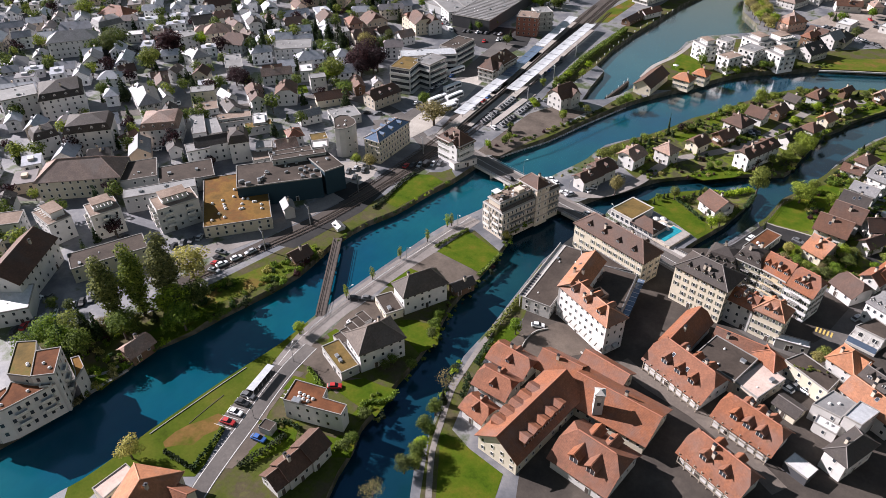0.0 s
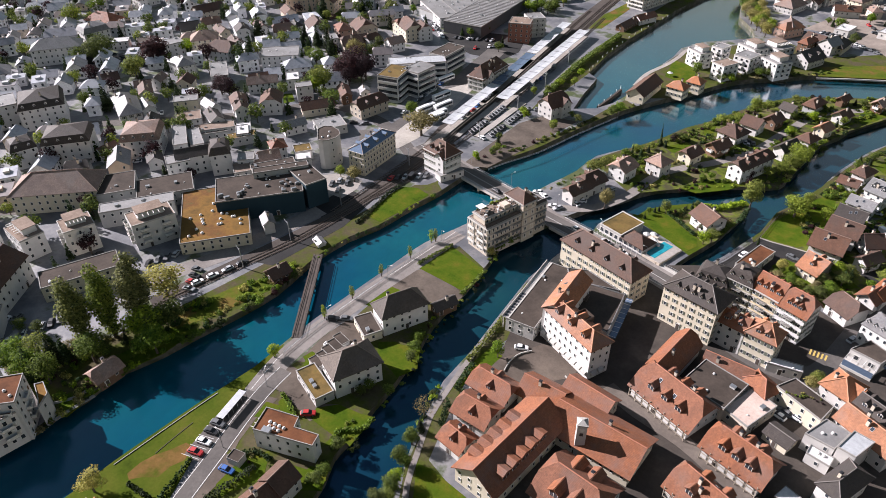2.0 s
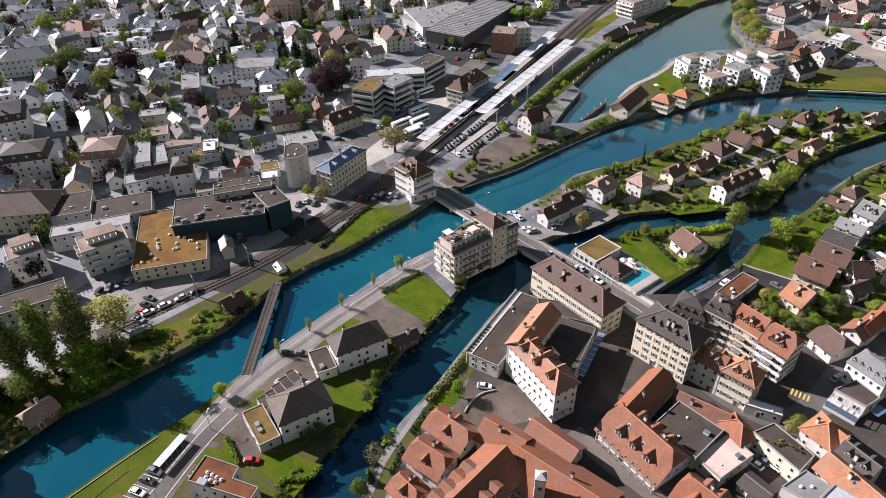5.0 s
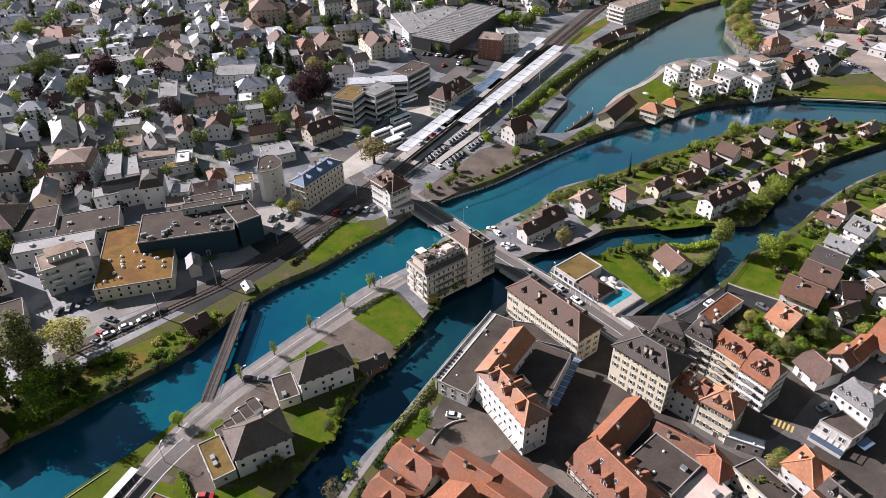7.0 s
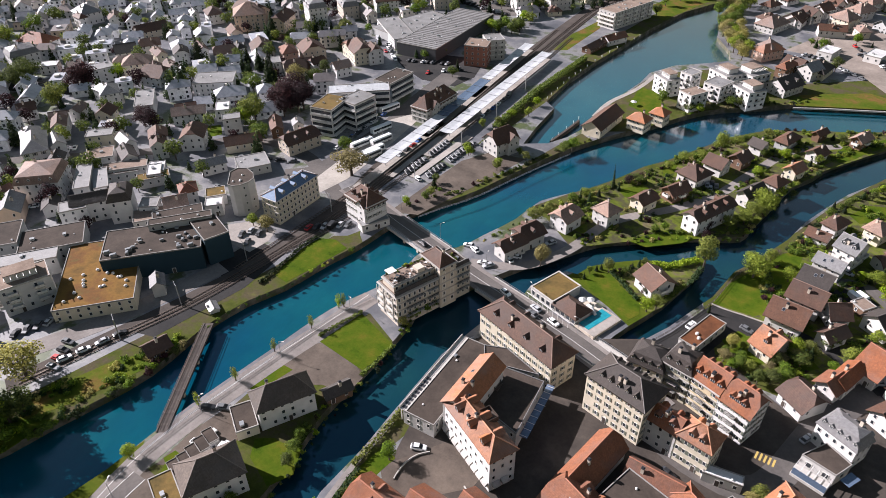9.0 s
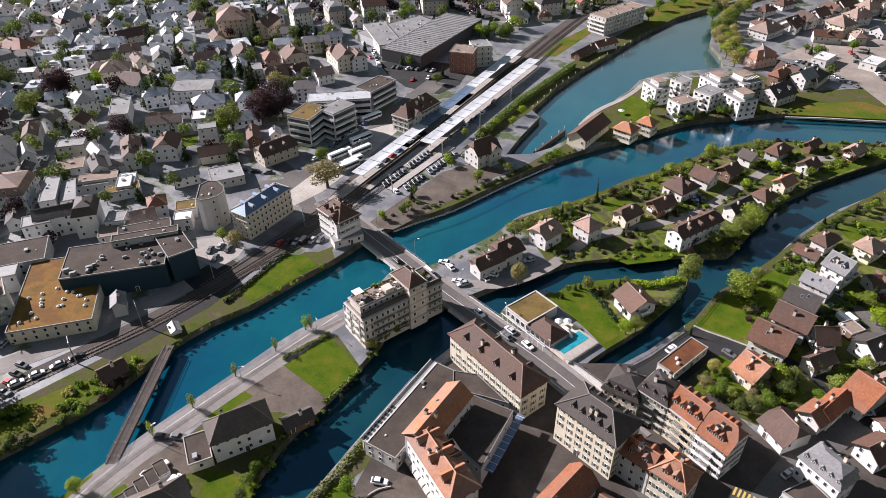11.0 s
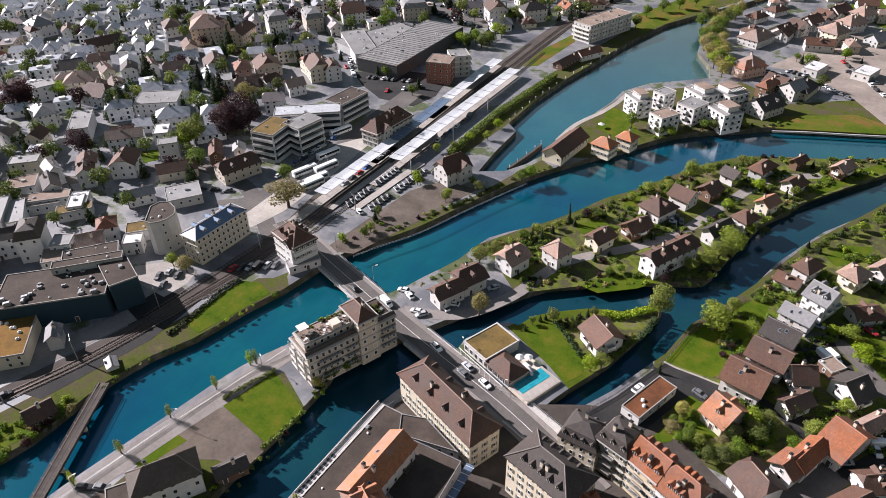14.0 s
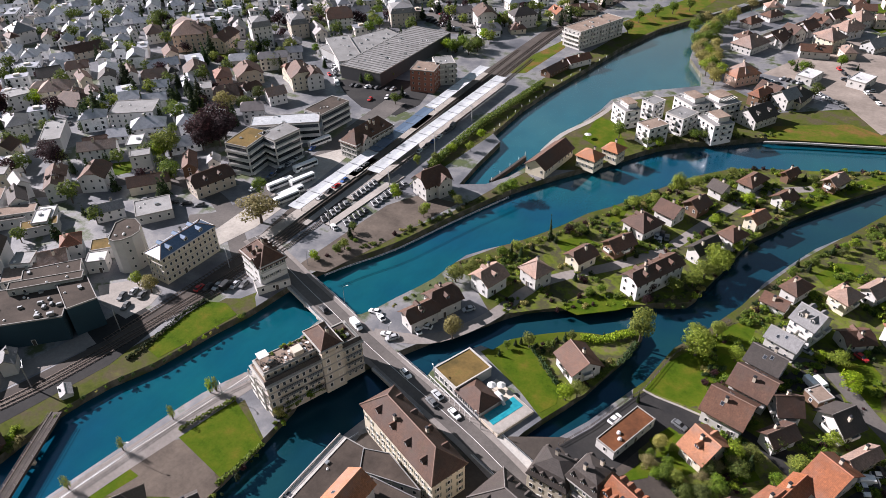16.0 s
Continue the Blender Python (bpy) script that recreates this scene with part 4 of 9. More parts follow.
# ---- ground surfaces ----
sheet("old_town_square", [(-56.7, 200.5), (-42.9, 219.5), (-27.3, 216.2), (-9.5, 225.7), (8.7, 231.7), (22.6, 221.8), (33.4, 214.9), (47.4, 225.4), (71.1, 226.2), (66.6, 146.8), (-31.8, 93.6), (-34.4, 102.2), (-38.2, 119.1), (-44.6, 124.1), (-53.1, 133.2), (-55.4, 147.2), (-58.3, 168.8)], 0.015, M_COBBLE, "dark worn paving between the old town houses", "pavement")
strip("road", [(-96, 201.5), (-100.5, 181.1), (-106.1, 158), (-111.1, 130.8), (-112.3, 115.8), (-111.0, 103.0)], 7.0, 0.05, M_LANE, "pale grey riverside lane", "road", 0.2, -1.0)
strip("road", [(-146.3, 257.3), (-124.7, 249), (-112.4, 243.9), (-99.1, 238.8), (-86.1, 233.7), (-74.4, 229.4), (-60.9, 224.6), (-46.4, 219.7), (-34.1, 215.5), (-25.5, 212.2), (-10.4, 205.5), (2.4, 199.2)], 6.6, 0.06, M_ROAD, "grey asphalt street over the two bridges", "road")
strip("road", [(-176.8, 251.5), (-165.9, 261.9), (-163.1, 285.5), (-161.6, 313.9), (-164.7, 343.8), (-166.9, 387.1)], 12.0, 0.05, M_ROAD, "wide asphalt station street", "road")
strip("road", [(-76.5, 234.8), (-59.6, 241.2), (-48.3, 257.9), (-39.7, 284), (-20.7, 305.3), (-7.7, 324), (2.6, 350.8), (14.5, 378.5), (34, 394.1)], 4.5, 0.052, M_LANE, "narrow lane between island houses", "road")
strip("road", [(-23, 153.3), (-13.1, 148.3), (0.8, 143.9), (12.5, 137.2), (24.7, 128.3)], 5.0, 0.05, M_ALLEY, "cobbled old town lane", "road")
strip("road", [(-20.2, 210.6), (-1.6, 193.7), (12.7, 185.3), (29.8, 186.2), (41.2, 214.6), (53.3, 236.3)], 8.0, 0.05, M_ROAD, "asphalt old town street", "road")
strip("road", [(30, 250.7), (34.5, 249.9), (48, 240.7), (58.7, 232.8)], 2.6, 0.057, M_TAR, "narrow dark garden lane between houses", "road")
strip("road", [(39.7, 284.7), (50.3, 285.4), (61.2, 272.4), (72, 261.7)], 5.0, 0.06, M_ROAD, "asphalt residential street", "road")
strip("road", [(-344.6, 167.9), (-312.4, 192.3), (-271.6, 221.4), (-237.5, 247.3), (-215.1, 271.2), (-179.1, 270.4), (-141.7, 245.3)], 7.0, 0.04, M_ROAD, "asphalt town street", "road")
strip("road", [(-277.2, 122.8), (-254.1, 137.6), (-237.9, 151.4), (-207.4, 174.5), (-195.2, 193.1)], 7.0, 0.045, M_ROAD, "asphalt town street", "road")
strip("path", [(-62.2, 159.9), (-63.3, 142.7), (-63.2, 129), (-62.8, 119.1), (-59.8, 106.8), (-57.3, 97.5), (-51.4, 85.1)], 1.6, 0.07, M_LANE, "gravel riverside footpath", "path")
strip("path", [(-77.2, 372), (-75.6, 392), (-69.4, 410.5), (-66.0, 426), (-63.8, 441), (-55, 452)], 2.6, 0.06, M_PLAZA, "pale quay path", "path")
sheet("plaza", [(-163.2, 255.6), (-163.6, 272.9), (-161.2, 283.9), (-167.1, 318.7), (-159.4, 331.9), (-153.5, 328), (-150.8, 286.6), (-150.7, 262.3), (-154.7, 245.4), (-163, 248.2)], 0.07, M_FORECOURT, "pale paved station forecourt", "plaza")
sheet("car_park", [(-158.5, 150), (-151.7, 168.7), (-150.3, 185.6), (-157.5, 191.7), (-155, 208.9), (-139.1, 206.7), (-138.6, 184.7), (-146.9, 152.2)], 0.03, M_TAR, "asphalt yard beside the tracks", "car park")
sheet("car_park", [(-120.6, 249), (-117.3, 277.5), (-114.5, 299.9), (-106.5, 313.8), (-89.8, 314.9), (-99.7, 281.2), (-109.2, 252.6)], 0.03, M_YARD, "quay car park surface", "car park")
strip("road", [(-188, 108), (-176, 131), (-166.5, 150), (-159.5, 170), (-153.5, 190)], 7.5, 0.046, M_LANE, "pale lane beside the railway", "road")
sheet("courtyard", [(-104.8, 152.2), (-103.5, 169.5), (-95.1, 179.9), (-78.5, 169.8), (-79.2, 162.4), (-87.5, 161.5)], 0.035, M_YARD, "gravel courtyard beside a white house", "courtyard")
sheet("courtyard", [(-108.7, 118.3), (-108.5, 130.4), (-105.9, 143.1), (-93.9, 138.2), (-97.4, 130.2), (-102.4, 121.7)], 0.035, M_YARD, "paved garage yard", "courtyard")
sheet("courtyard", [(-113.4, 112.9), (-112.4, 116.6), (-106.1, 116), (-99, 111), (-93.6, 107.9), (-87.8, 110.7), (-89.2, 107.2), (-91.4, 101.9), (-99.1, 104.6), (-107.5, 106.8), (-111.9, 107.5)], 0.032, M_YARD, "paved yard beside the garages", "courtyard")
sheet("courtyard", [(-105.7, 84.3), (-107.2, 94.8), (-108.5, 103.4), (-104.5, 104.1), (-105.2, 95.4), (-104.1, 87.7), (-102.9, 84.2)], 0.034, M_YARD, "paved forecourt beside the street", "courtyard")
sheet("courtyard", [(-106.2, 72.6), (-107.2, 77.9), (-106.7, 82.2), (-102.4, 83.3), (-98.8, 82), (-99.5, 77.7), (-99.8, 72.3), (-100.2, 68.5), (-103.9, 66.5)], 0.034, M_YARD, "asphalt side yard with a carport", "courtyard")
strip("road", [(-109.8, 114), (-109.9, 103.9), (-108.6, 92.9), (-106.7, 82.2), (-105.3, 72.7), (-103.6, 62.5), (-101, 52)], 5.0, 0.060, M_ROAD, "dark asphalt street on the spit", "road")
strip("road_edge_line", [(-109.8, 114), (-109.9, 103.9), (-108.6, 92.9), (-106.7, 82.2), (-105.3, 72.7), (-103.6, 62.5), (-101, 52)], 0.16, 0.066, M_WHITE, "thin white painted road edge line", "road marking", 0.03, 2.2)
strip("road_edge_line", [(-109.8, 114), (-109.9, 103.9), (-108.6, 92.9), (-106.7, 82.2), (-105.3, 72.7), (-103.6, 62.5), (-101, 52)], 0.16, 0.066, M_WHITE, "thin white painted road edge line", "road marking", 0.03, -2.2)
sheet("car_park", [(-114.8, 100.2), (-114.2, 102.8), (-111.9, 103), (-110.6, 95.2), (-109.3, 88.1), (-107.9, 80.3), (-107.4, 77.4), (-113.9, 77.4), (-114.6, 81.5), (-115.6, 90.5)], 0.054, M_ROAD, "asphalt parking bays beside the street", "car park")
sheet("lawn", [(-116.3, 105.1), (-114.5, 100.2), (-112.7, 85.6), (-111.2, 78.5), (-109.8, 74.1), (-107.3, 66.1), (-107, 62.1), (-125.4, 52.2), (-123.8, 62.7), (-122.4, 72.1), (-119.8, 87.1)], 0.046, M_GRASS, "green riverside verge", "lawn")
sheet("lawn", [(-103.6, 103.2), (-103.6, 106.6), (-96.3, 101.1), (-100.9, 100.9)], 0.042, M_LAWN, "green front bed with a hedge", "lawn")
sheet("lawn", [(-92.7, 106.7), (-87.8, 110.7), (-76.4, 110.9), (-76.1, 107.1), (-81.4, 100.8), (-89, 102.3), (-91.9, 103)], 0.044, M_LAWN, "green back lawn", "lawn")
sheet("lawn", [(-82.7, 101), (-78, 102.2), (-78.9, 98.8), (-83.3, 97.2)], 0.043, M_LAWN, "green lawn by the channel", "lawn")
sheet("lawn", [(-98.7, 80.5), (-98.7, 85.2), (-93.3, 85.7), (-94.4, 80.5), (-96.8, 75.8), (-98.4, 73.4)], 0.043, M_LAWN, "green lawn by the carport", "lawn")
sheet("lawn", [(-89.4, 87.8), (-79.7, 89.5), (-76, 88.9), (-76.8, 85.7), (-83.4, 84.9)], 0.043, M_LAWN, "green garden lawn", "lawn")
sheet("lawn", [(-91.6, 137.2), (-87.1, 139.9), (-79.5, 139.2), (-76.5, 133.2), (-77.6, 129.5), (-82.2, 128.9), (-88.7, 132)], 0.046, M_LAWN, "green lawn behind the white house", "lawn")
sheet("lawn", [(-108.6, 120.8), (-107.6, 124.1), (-104.3, 123.7), (-101.2, 121.3), (-103.5, 118.2)], 0.042, M_LAWN, "green bed beside garages", "lawn")
sheet("lawn", [(-160.6, 74.9), (-159.1, 77.2), (-153.3, 75.7), (-153.8, 72), (-157.2, 72)], 0.042, M_LAWN, "small bank lawn", "lawn")
strip("path", [(-160.8, 71.4), (-158.5, 74.1), (-156.4, 76.7), (-155.7, 79.5), (-154.2, 81.8)], 1.2, 0.06, M_PLAZA, "pale garden path", "path")
strip("path", [(-154.4, 68.5), (-153.8, 72), (-153.1, 75.6), (-152, 80)], 1.2, 0.06, M_PLAZA, "pale garden path", "path")
sheet("courtyard", [(-57, 146), (-45.8, 161), (-32.1, 159.5), (-33.2, 151.8), (-44, 142), (-53, 141.2)], 0.035, M_YARD, "paved hotel courtyard", "courtyard")
sheet("dry_patch", [(-122.4, 66.0), (-122.1, 69.9), (-120.6, 73.6), (-118.3, 76.6), (-116.2, 80.4), (-113.6, 80.2), (-112.4, 76.0), (-114.2, 72.9), (-114.6, 69.0), (-118.4, 66.9), (-120.5, 64.9)], 0.052, M_SCORCH, "scorched brown patch in the riverside lawn", "lawn")
sheet("lawn", [(-99.6, 175.8), (-95.0, 192.9), (-77.6, 185.2), (-80.4, 171.9)], 0.04, M_LAWN, "bright green fenced lawn", "lawn")
sheet("lawn", [(-89.5, 104.7), (-87.7, 109.4), (-76.6, 111.6), (-76.8, 100.3)], 0.045, M_LAWN, "green lawn beside the white house", "lawn")
sheet("lawn", [(-88.4, 138.1), (-78.9, 141.7), (-75.3, 133.3), (-78.9, 127.3), (-85.2, 130.9)], 0.04, M_LAWN, "green lawn beside the side channel", "lawn")
sheet("lawn", [(-83.1, 81.6), (-82.2, 90.4), (-77.1, 91), (-75.3, 85.8)], 0.04, M_LAWN, "small lawn at the side channel", "lawn")
sheet("lawn", [(-99.6, 83.1), (-94.6, 89.1), (-90.6, 81.6), (-96.3, 72.5), (-100, 74.5)], 0.04, M_LAWN, "small front lawn", "lawn")
sheet("lawn", [(-133.6, 195.0), (-135.0, 201.7), (-135.5, 213.3), (-134, 220.9), (-128.0, 223.0), (-120.8, 220.6), (-124.3, 206.0), (-127.8, 194.0)], 0.064, M_LAWN, "green river bank lawn", "lawn")
sheet("lawn", [(-159.4, 116.1), (-149.4, 139.2), (-137.3, 153.4), (-138.3, 141.4), (-146.4, 121.3), (-153.4, 110)], 0.04, M_DRY, "rough bank grass below the railway", "lawn")
sheet("lawn", [(-155.3, 69.3), (-154.9, 77), (-152.7, 83.5), (-152.5, 77), (-152.4, 70.9)], 0.04, M_LAWN, "small garden lawn on the bank", "lawn")
sheet("lawn", [(-159.4, 94), (-154, 110.7), (-145.7, 115.1), (-147.6, 101.7), (-151.1, 93.2)], 0.04, M_LAWN, "shaded bank grass", "lawn")
sheet("lawn", [(-62.9, 282.3), (-44.1, 315.9), (-25.6, 348.6), (-4, 381.5), (23.6, 407.2), (57.7, 418.9), (58.1, 408.6), (29, 366), (16.8, 341.4), (10, 307.7), (-5.8, 289.1), (-30.4, 274), (-43.1, 263.9)], 0.04, M_GARDEN, "green island gardens", "lawn")
sheet("lawn", [(4.1, 249.9), (14.6, 272.2), (22.8, 297.8), (37, 333.1), (60.9, 378), (92.5, 356.3), (82, 271.2), (65.9, 250.7), (51.5, 244.5), (37.1, 234.6), (21.3, 225.8), (11.3, 225.9)], 0.04, M_GARDEN, "green gardens between houses", "lawn")
sheet("lawn", [(-37.9, 243.5), (-35.8, 248.6), (-30.8, 252.5), (-26.1, 248.5), (-21.2, 244.6), (-16.2, 241.1), (-15, 235.6), (-17.7, 230.8), (-21.1, 232.2), (-30.1, 238.4)], 0.04, M_LAWN, "green lawn beside the pool", "lawn")
sheet("lawn", [(-58.4, 104.2), (-54.1, 104.4), (-38, 100.1), (-36.4, 90), (-48.5, 83.4)], 0.04, M_LAWN, "sloping lawn below the old town", "lawn")
sheet("lawn", [(-61.7, 143.5), (-59.7, 152), (-54.9, 150.1), (-57.5, 138.7), (-60.5, 133.1)], 0.04, M_LAWN, "small lawn by the footpath", "lawn")
sheet("lawn", [(11.1, 448.3), (42.5, 466.8), (59.4, 459.5), (59.7, 451.3), (10.5, 432.8), (7.1, 438.3)], 0.04, M_DRY, "open meadow by the river", "lawn")
sheet("lawn", [(-66, 392.9), (-67.3, 420.2), (-56.8, 414.8), (-44.7, 394.5), (-55.8, 387.4)], 0.04, M_LAWN, "garden lawn beside white apartments", "lawn")
sheet("lawn", [(-151, 439.4), (-138.7, 450.6), (-128.3, 492), (-123.6, 517.2), (-118, 502.9), (-122.6, 454.2)], 0.04, M_DRY, "rough grass beside the railway", "lawn")
sheet("lawn", [(-102.5, 565.5), (-71.1, 654.8), (-52, 681), (-63.7, 605.6), (-85.9, 536.5)], 0.04, M_DRY, "rough grass on the far bank", "lawn")
sheet("lawn", [(20, 654.9), (59.6, 704.3), (76.9, 669.8), (49.1, 617.5)], 0.04, M_LAWN, "green field at the edge of town", "lawn")
sheet("lawn", [(-308.5, 393.7), (-294.8, 404), (-284.3, 395.3), (-296.3, 383.9)], 0.04, M_LAWN, "small bright lawn among the houses", "lawn")
sheet("lawn", [(-378.8, 468.9), (-384.5, 498.5), (-361.1, 485.6), (-366.2, 467.5)], 0.04, M_LAWN, "school sports field", "lawn")
sheet("lawn", [(-244.5, 269.6), (-237.5, 276.3), (-229.6, 268.8), (-233.8, 262.6)], 0.04, M_LAWN, "small garden lawn", "lawn")
sheet("earth_yard", [(-5.2, 515.2), (25.8, 588), (76.8, 631.6), (76.4, 499.7), (55.8, 460.9), (39.6, 487.8), (18.7, 509.6)], 0.03, M_DIRT, "bare brown construction ground", "ground")
sheet("car_park", [(-230.7, 514.1), (-222.4, 547.5), (-186.7, 522.7), (-173, 504), (-192.6, 494)], 0.03, M_ROAD, "asphalt car park", "car park")
sheet("gravel_bed", [(-166.3, 115.1), (-155.7, 146.7), (-148, 167.5), (-142.6, 190.7), (-138.9, 211), (-135.9, 235), (-132.5, 280.3), (-130, 356), (-130.4, 478), (-130.2, 540.1), (-141.6, 534.2), (-144.1, 469.8), (-146.6, 361.9), (-147.9, 279.4), (-143.5, 243.1), (-145.4, 216.8), (-148.7, 191.4), (-154.8, 169.2), (-161.8, 147.5), (-172, 118)], 0.06, M_BALLAST, "brown railway ballast", "railway", 0.15)
sheet("lawn", [(-105.3, 150.1), (-103.1, 162.4), (-98.9, 162.1), (-102.4, 150.3)], 0.04, M_LAWN, "small green lawn beside the lane", "lawn")
sheet("lawn", [(-108, 122), (-100.4, 120.6), (-95.9, 117.8), (-96.7, 111.4), (-103.8, 113.5)], 0.04, M_LAWN, "small green verge by the garages", "lawn")
sheet("lawn", [(-101.6, 100.6), (-97.4, 100.5), (-89.3, 97.6), (-96.1, 98.7), (-101.7, 98.1)], 0.04, M_LAWN, "small green bed by the flat-roofed house", "lawn")
sheet("lawn", [(-106.1, 95.8), (-106.7, 101.7), (-102, 102.5), (-101, 98.5)], 0.038, M_LAWN, "narrow green bed by the yard", "lawn")

sheet("car_park", [(-8.9, 222.9), (-3.7, 232.2), (-1.7, 237.0), (2.7, 247.7), (5.3, 252.2), (21.9, 250.6), (21.1, 243.3), (13.2, 240.5), (6.1, 222.6), (-1.6, 218.4)], 0.047, M_TAR, "dark tarmac yard beside the channel", "car park")
strip("road", [(44.5, 281.1), (39, 275.4), (46.7, 275), (54.1, 273.7), (49.3, 278.5), (45.5, 287)], 4.0, 0.062, M_TAR, "dark driveway between houses", "road")
strip("road", [(39.1, 252.6), (42.5, 248), (48, 247.9), (54.4, 236), (61.4, 243.6), (68.6, 255.3)], 4.5, 0.064, M_TAR, "dark residential street", "road")
sheet("lawn", [(4.8, 252.9), (8.1, 267), (14, 278.2), (18.7, 289.2), (24.3, 296.7), (28, 295), (27.8, 285.8), (24.5, 267.4), (20.9, 255.3), (17.8, 252.6)], 0.056, M_LAWN, "bright green lawn above the channel", "lawn")
sheet("lawn", [(-45.1, 309.1), (-37.7, 316.6), (-29.7, 314.9), (-35, 306.2), (-41.1, 304.6)], 0.055, M_LAWN, "green garden lawn on the island", "lawn")
sheet("lawn", [(-29.6, 274.7), (-27.3, 279.4), (-17.9, 289.7), (-7, 289.4), (-12.6, 282.4), (-23.3, 273.9)], 0.055, M_LAWN, "green garden lawn on the island", "lawn")
sheet("lawn", [(30.7, 381.1), (35.5, 396.5), (45.3, 394), (39.9, 383.5), (34.3, 376.6)], 0.055, M_LAWN, "green garden lawn on the island", "lawn")
sheet("lawn", [(45.1, 402.8), (56.7, 418.8), (69.3, 427.8), (57.1, 409.2), (46.3, 395)], 0.055, M_LAWN, "green meadow at the island tip", "lawn")
sheet("lawn", [(-34.2, 343.6), (-28.1, 343), (-28.1, 333.4), (-31.5, 328.4)], 0.055, M_LAWN, "green garden lawn on the island", "lawn")
sheet("lawn", [(40.9, 332.6), (47.2, 343.7), (56.1, 346.6), (54.8, 338.3), (44.9, 327.5)], 0.055, M_LAWN, "green garden lawn", "lawn")
sheet("lawn", [(51.5, 289), (58.6, 297), (63.1, 291.3), (63.7, 276.5), (56.9, 275.2)], 0.055, M_LAWN, "green garden lawn", "lawn")
sheet("lawn", [(-30.6, 253.7), (-27.4, 257.2), (-22.4, 261.1), (-16.1, 263.9), (-12, 265.1), (-7.4, 270.4), (-3.8, 273.6), (-2.2, 271), (-3.6, 265.2), (-4.8, 258.1), (-7.1, 250.6), (-9.6, 242.4), (-12.6, 237.9), (-15.7, 241.4), (-23.7, 247.1)], 0.04, M_GARDEN, "shaggy green and brown garden round the island chalet", "lawn")
sheet("lawn", [(11, 236.2), (14.7, 243), (17.2, 242.2), (17.5, 237.4), (14, 232.9)], 0.056, M_LAWN, "small bright garden lawn", "lawn")
sheet("lawn", [(8.5, 222), (11.6, 228.8), (13.9, 229.3), (14.1, 224.4), (10.2, 221.1)], 0.056, M_LAWN, "small bright garden lawn", "lawn")
sheet("lawn", [(15.7, 231.9), (18.6, 235.5), (24.9, 233.1), (22.3, 229.7)], 0.056, M_LAWN, "small bright garden lawn", "lawn")
sheet("lawn", [(32.6, 235.9), (36.4, 240.3), (38.8, 237.4), (34.6, 233.6)], 0.056, M_LAWN, "small bright garden lawn", "lawn")
strip("path", [(4.6, 252.6), (8.4, 251.8), (14.8, 251.6), (21.3, 251.1)], 0.7, 0.07, M_PLAZA, "pale stone kerb along the garden", "path")
sheet("lawn", [(13.7, 238.5), (18.2, 242.1), (18.5, 234.7), (14.1, 231.2)], 0.056, M_LAWN, "small green garden lawn", "lawn")
sheet("car_park", [(-212.3, 396.2), (-194.7, 411), (-159.9, 416.3), (-153.6, 389.2), (-157.5, 372.5), (-178.7, 372.9), (-197.4, 383.6)], 0.043, M_TAR, "dark tarmac forecourt of the hall", "car park")
sheet("car_park", [(-390.7, 262.7), (-349.9, 276.6), (-336.7, 265.9), (-376.8, 251.8)], 0.043, M_TAR, "dark tarmac car park among the houses", "car park")
strip("kerb_wall", [(-51.8, 144.4), (-52, 146.7), (-51.7, 150.3), (-50.3, 153.6), (-47.8, 156)], 0.25, 0.55, M_CONC, "low pale curved wall round the terrace", "wall", 1.0)
strip("kerb_wall", [(-35.1, 151.1), (-29.6, 148), (-19.1, 143.4)], 0.3, 0.5, M_CONC, "low pale kerb wall beside the lane", "wall", 0.6)
sheet("courtyard", [(-174.2, 208.4), (-165.6, 216.9), (-151.9, 216.8), (-149.9, 210.6), (-151.4, 201.4), (-164.9, 202.4)], 0.048, M_PLAZA, "pale gravel yard beside the railway", "courtyard")


# ---- buildings ----
_teal = house(-176.9, 181.9, 43, 33.5, 18.3, 9.5, "flat", "t", "d", gap=1.0)
# terraced apartment house on the bank: a tall corner block, a green-roofed block behind it and a stepped wing
poly_building([(-158.6, 58.2), (-153.9, 61.9), (-161.1, 69.5), (-166.0, 65.0)], 14.2, "v", "r", "white terraced apartment block with a rusty planted roof and balconies", "apartment_block", pitch=2.1, size=(1.1, 1.6), balc=(0, 1), vents=2)
poly_building([(-165.7, 56.0), (-159.0, 58.4), (-166.2, 65.2), (-170.1, 68.1), (-174.8, 65.1)], 13.6, "w", "m", "white apartment block with a mossy planted roof", "apartment_block", vents=2)
poly_building([(-160.4, 45.4), (-158.2, 48.6), (-154.4, 61.2), (-158.7, 58.0), (-165.5, 55.8), (-163.2, 52.9)], 10.8, "v", "r", "stepped white apartment wing with rusty planted terraces and balconies", "apartment_block", pitch=2.0, size=(1.1, 1.6), gap=0.02, balc=(1,), vents=2)
poly_building([(-170.5, 43.0), (-160.6, 45.2), (-163.6, 52.6), (-168.1, 55.2)], 8.0, "v", "r", "low white apartment wing with a rusty planted roof", "apartment_block", pitch=2.2, balc=(0,))
poly_building([(-156.9, 68.3), (-154.0, 66.2), (-156.4, 70.8), (-161.2, 73.0), (-162.6, 71.2)], 7.5, "w", "o", "small white stair block with an ochre planted roof", "stair_block", vents=0)
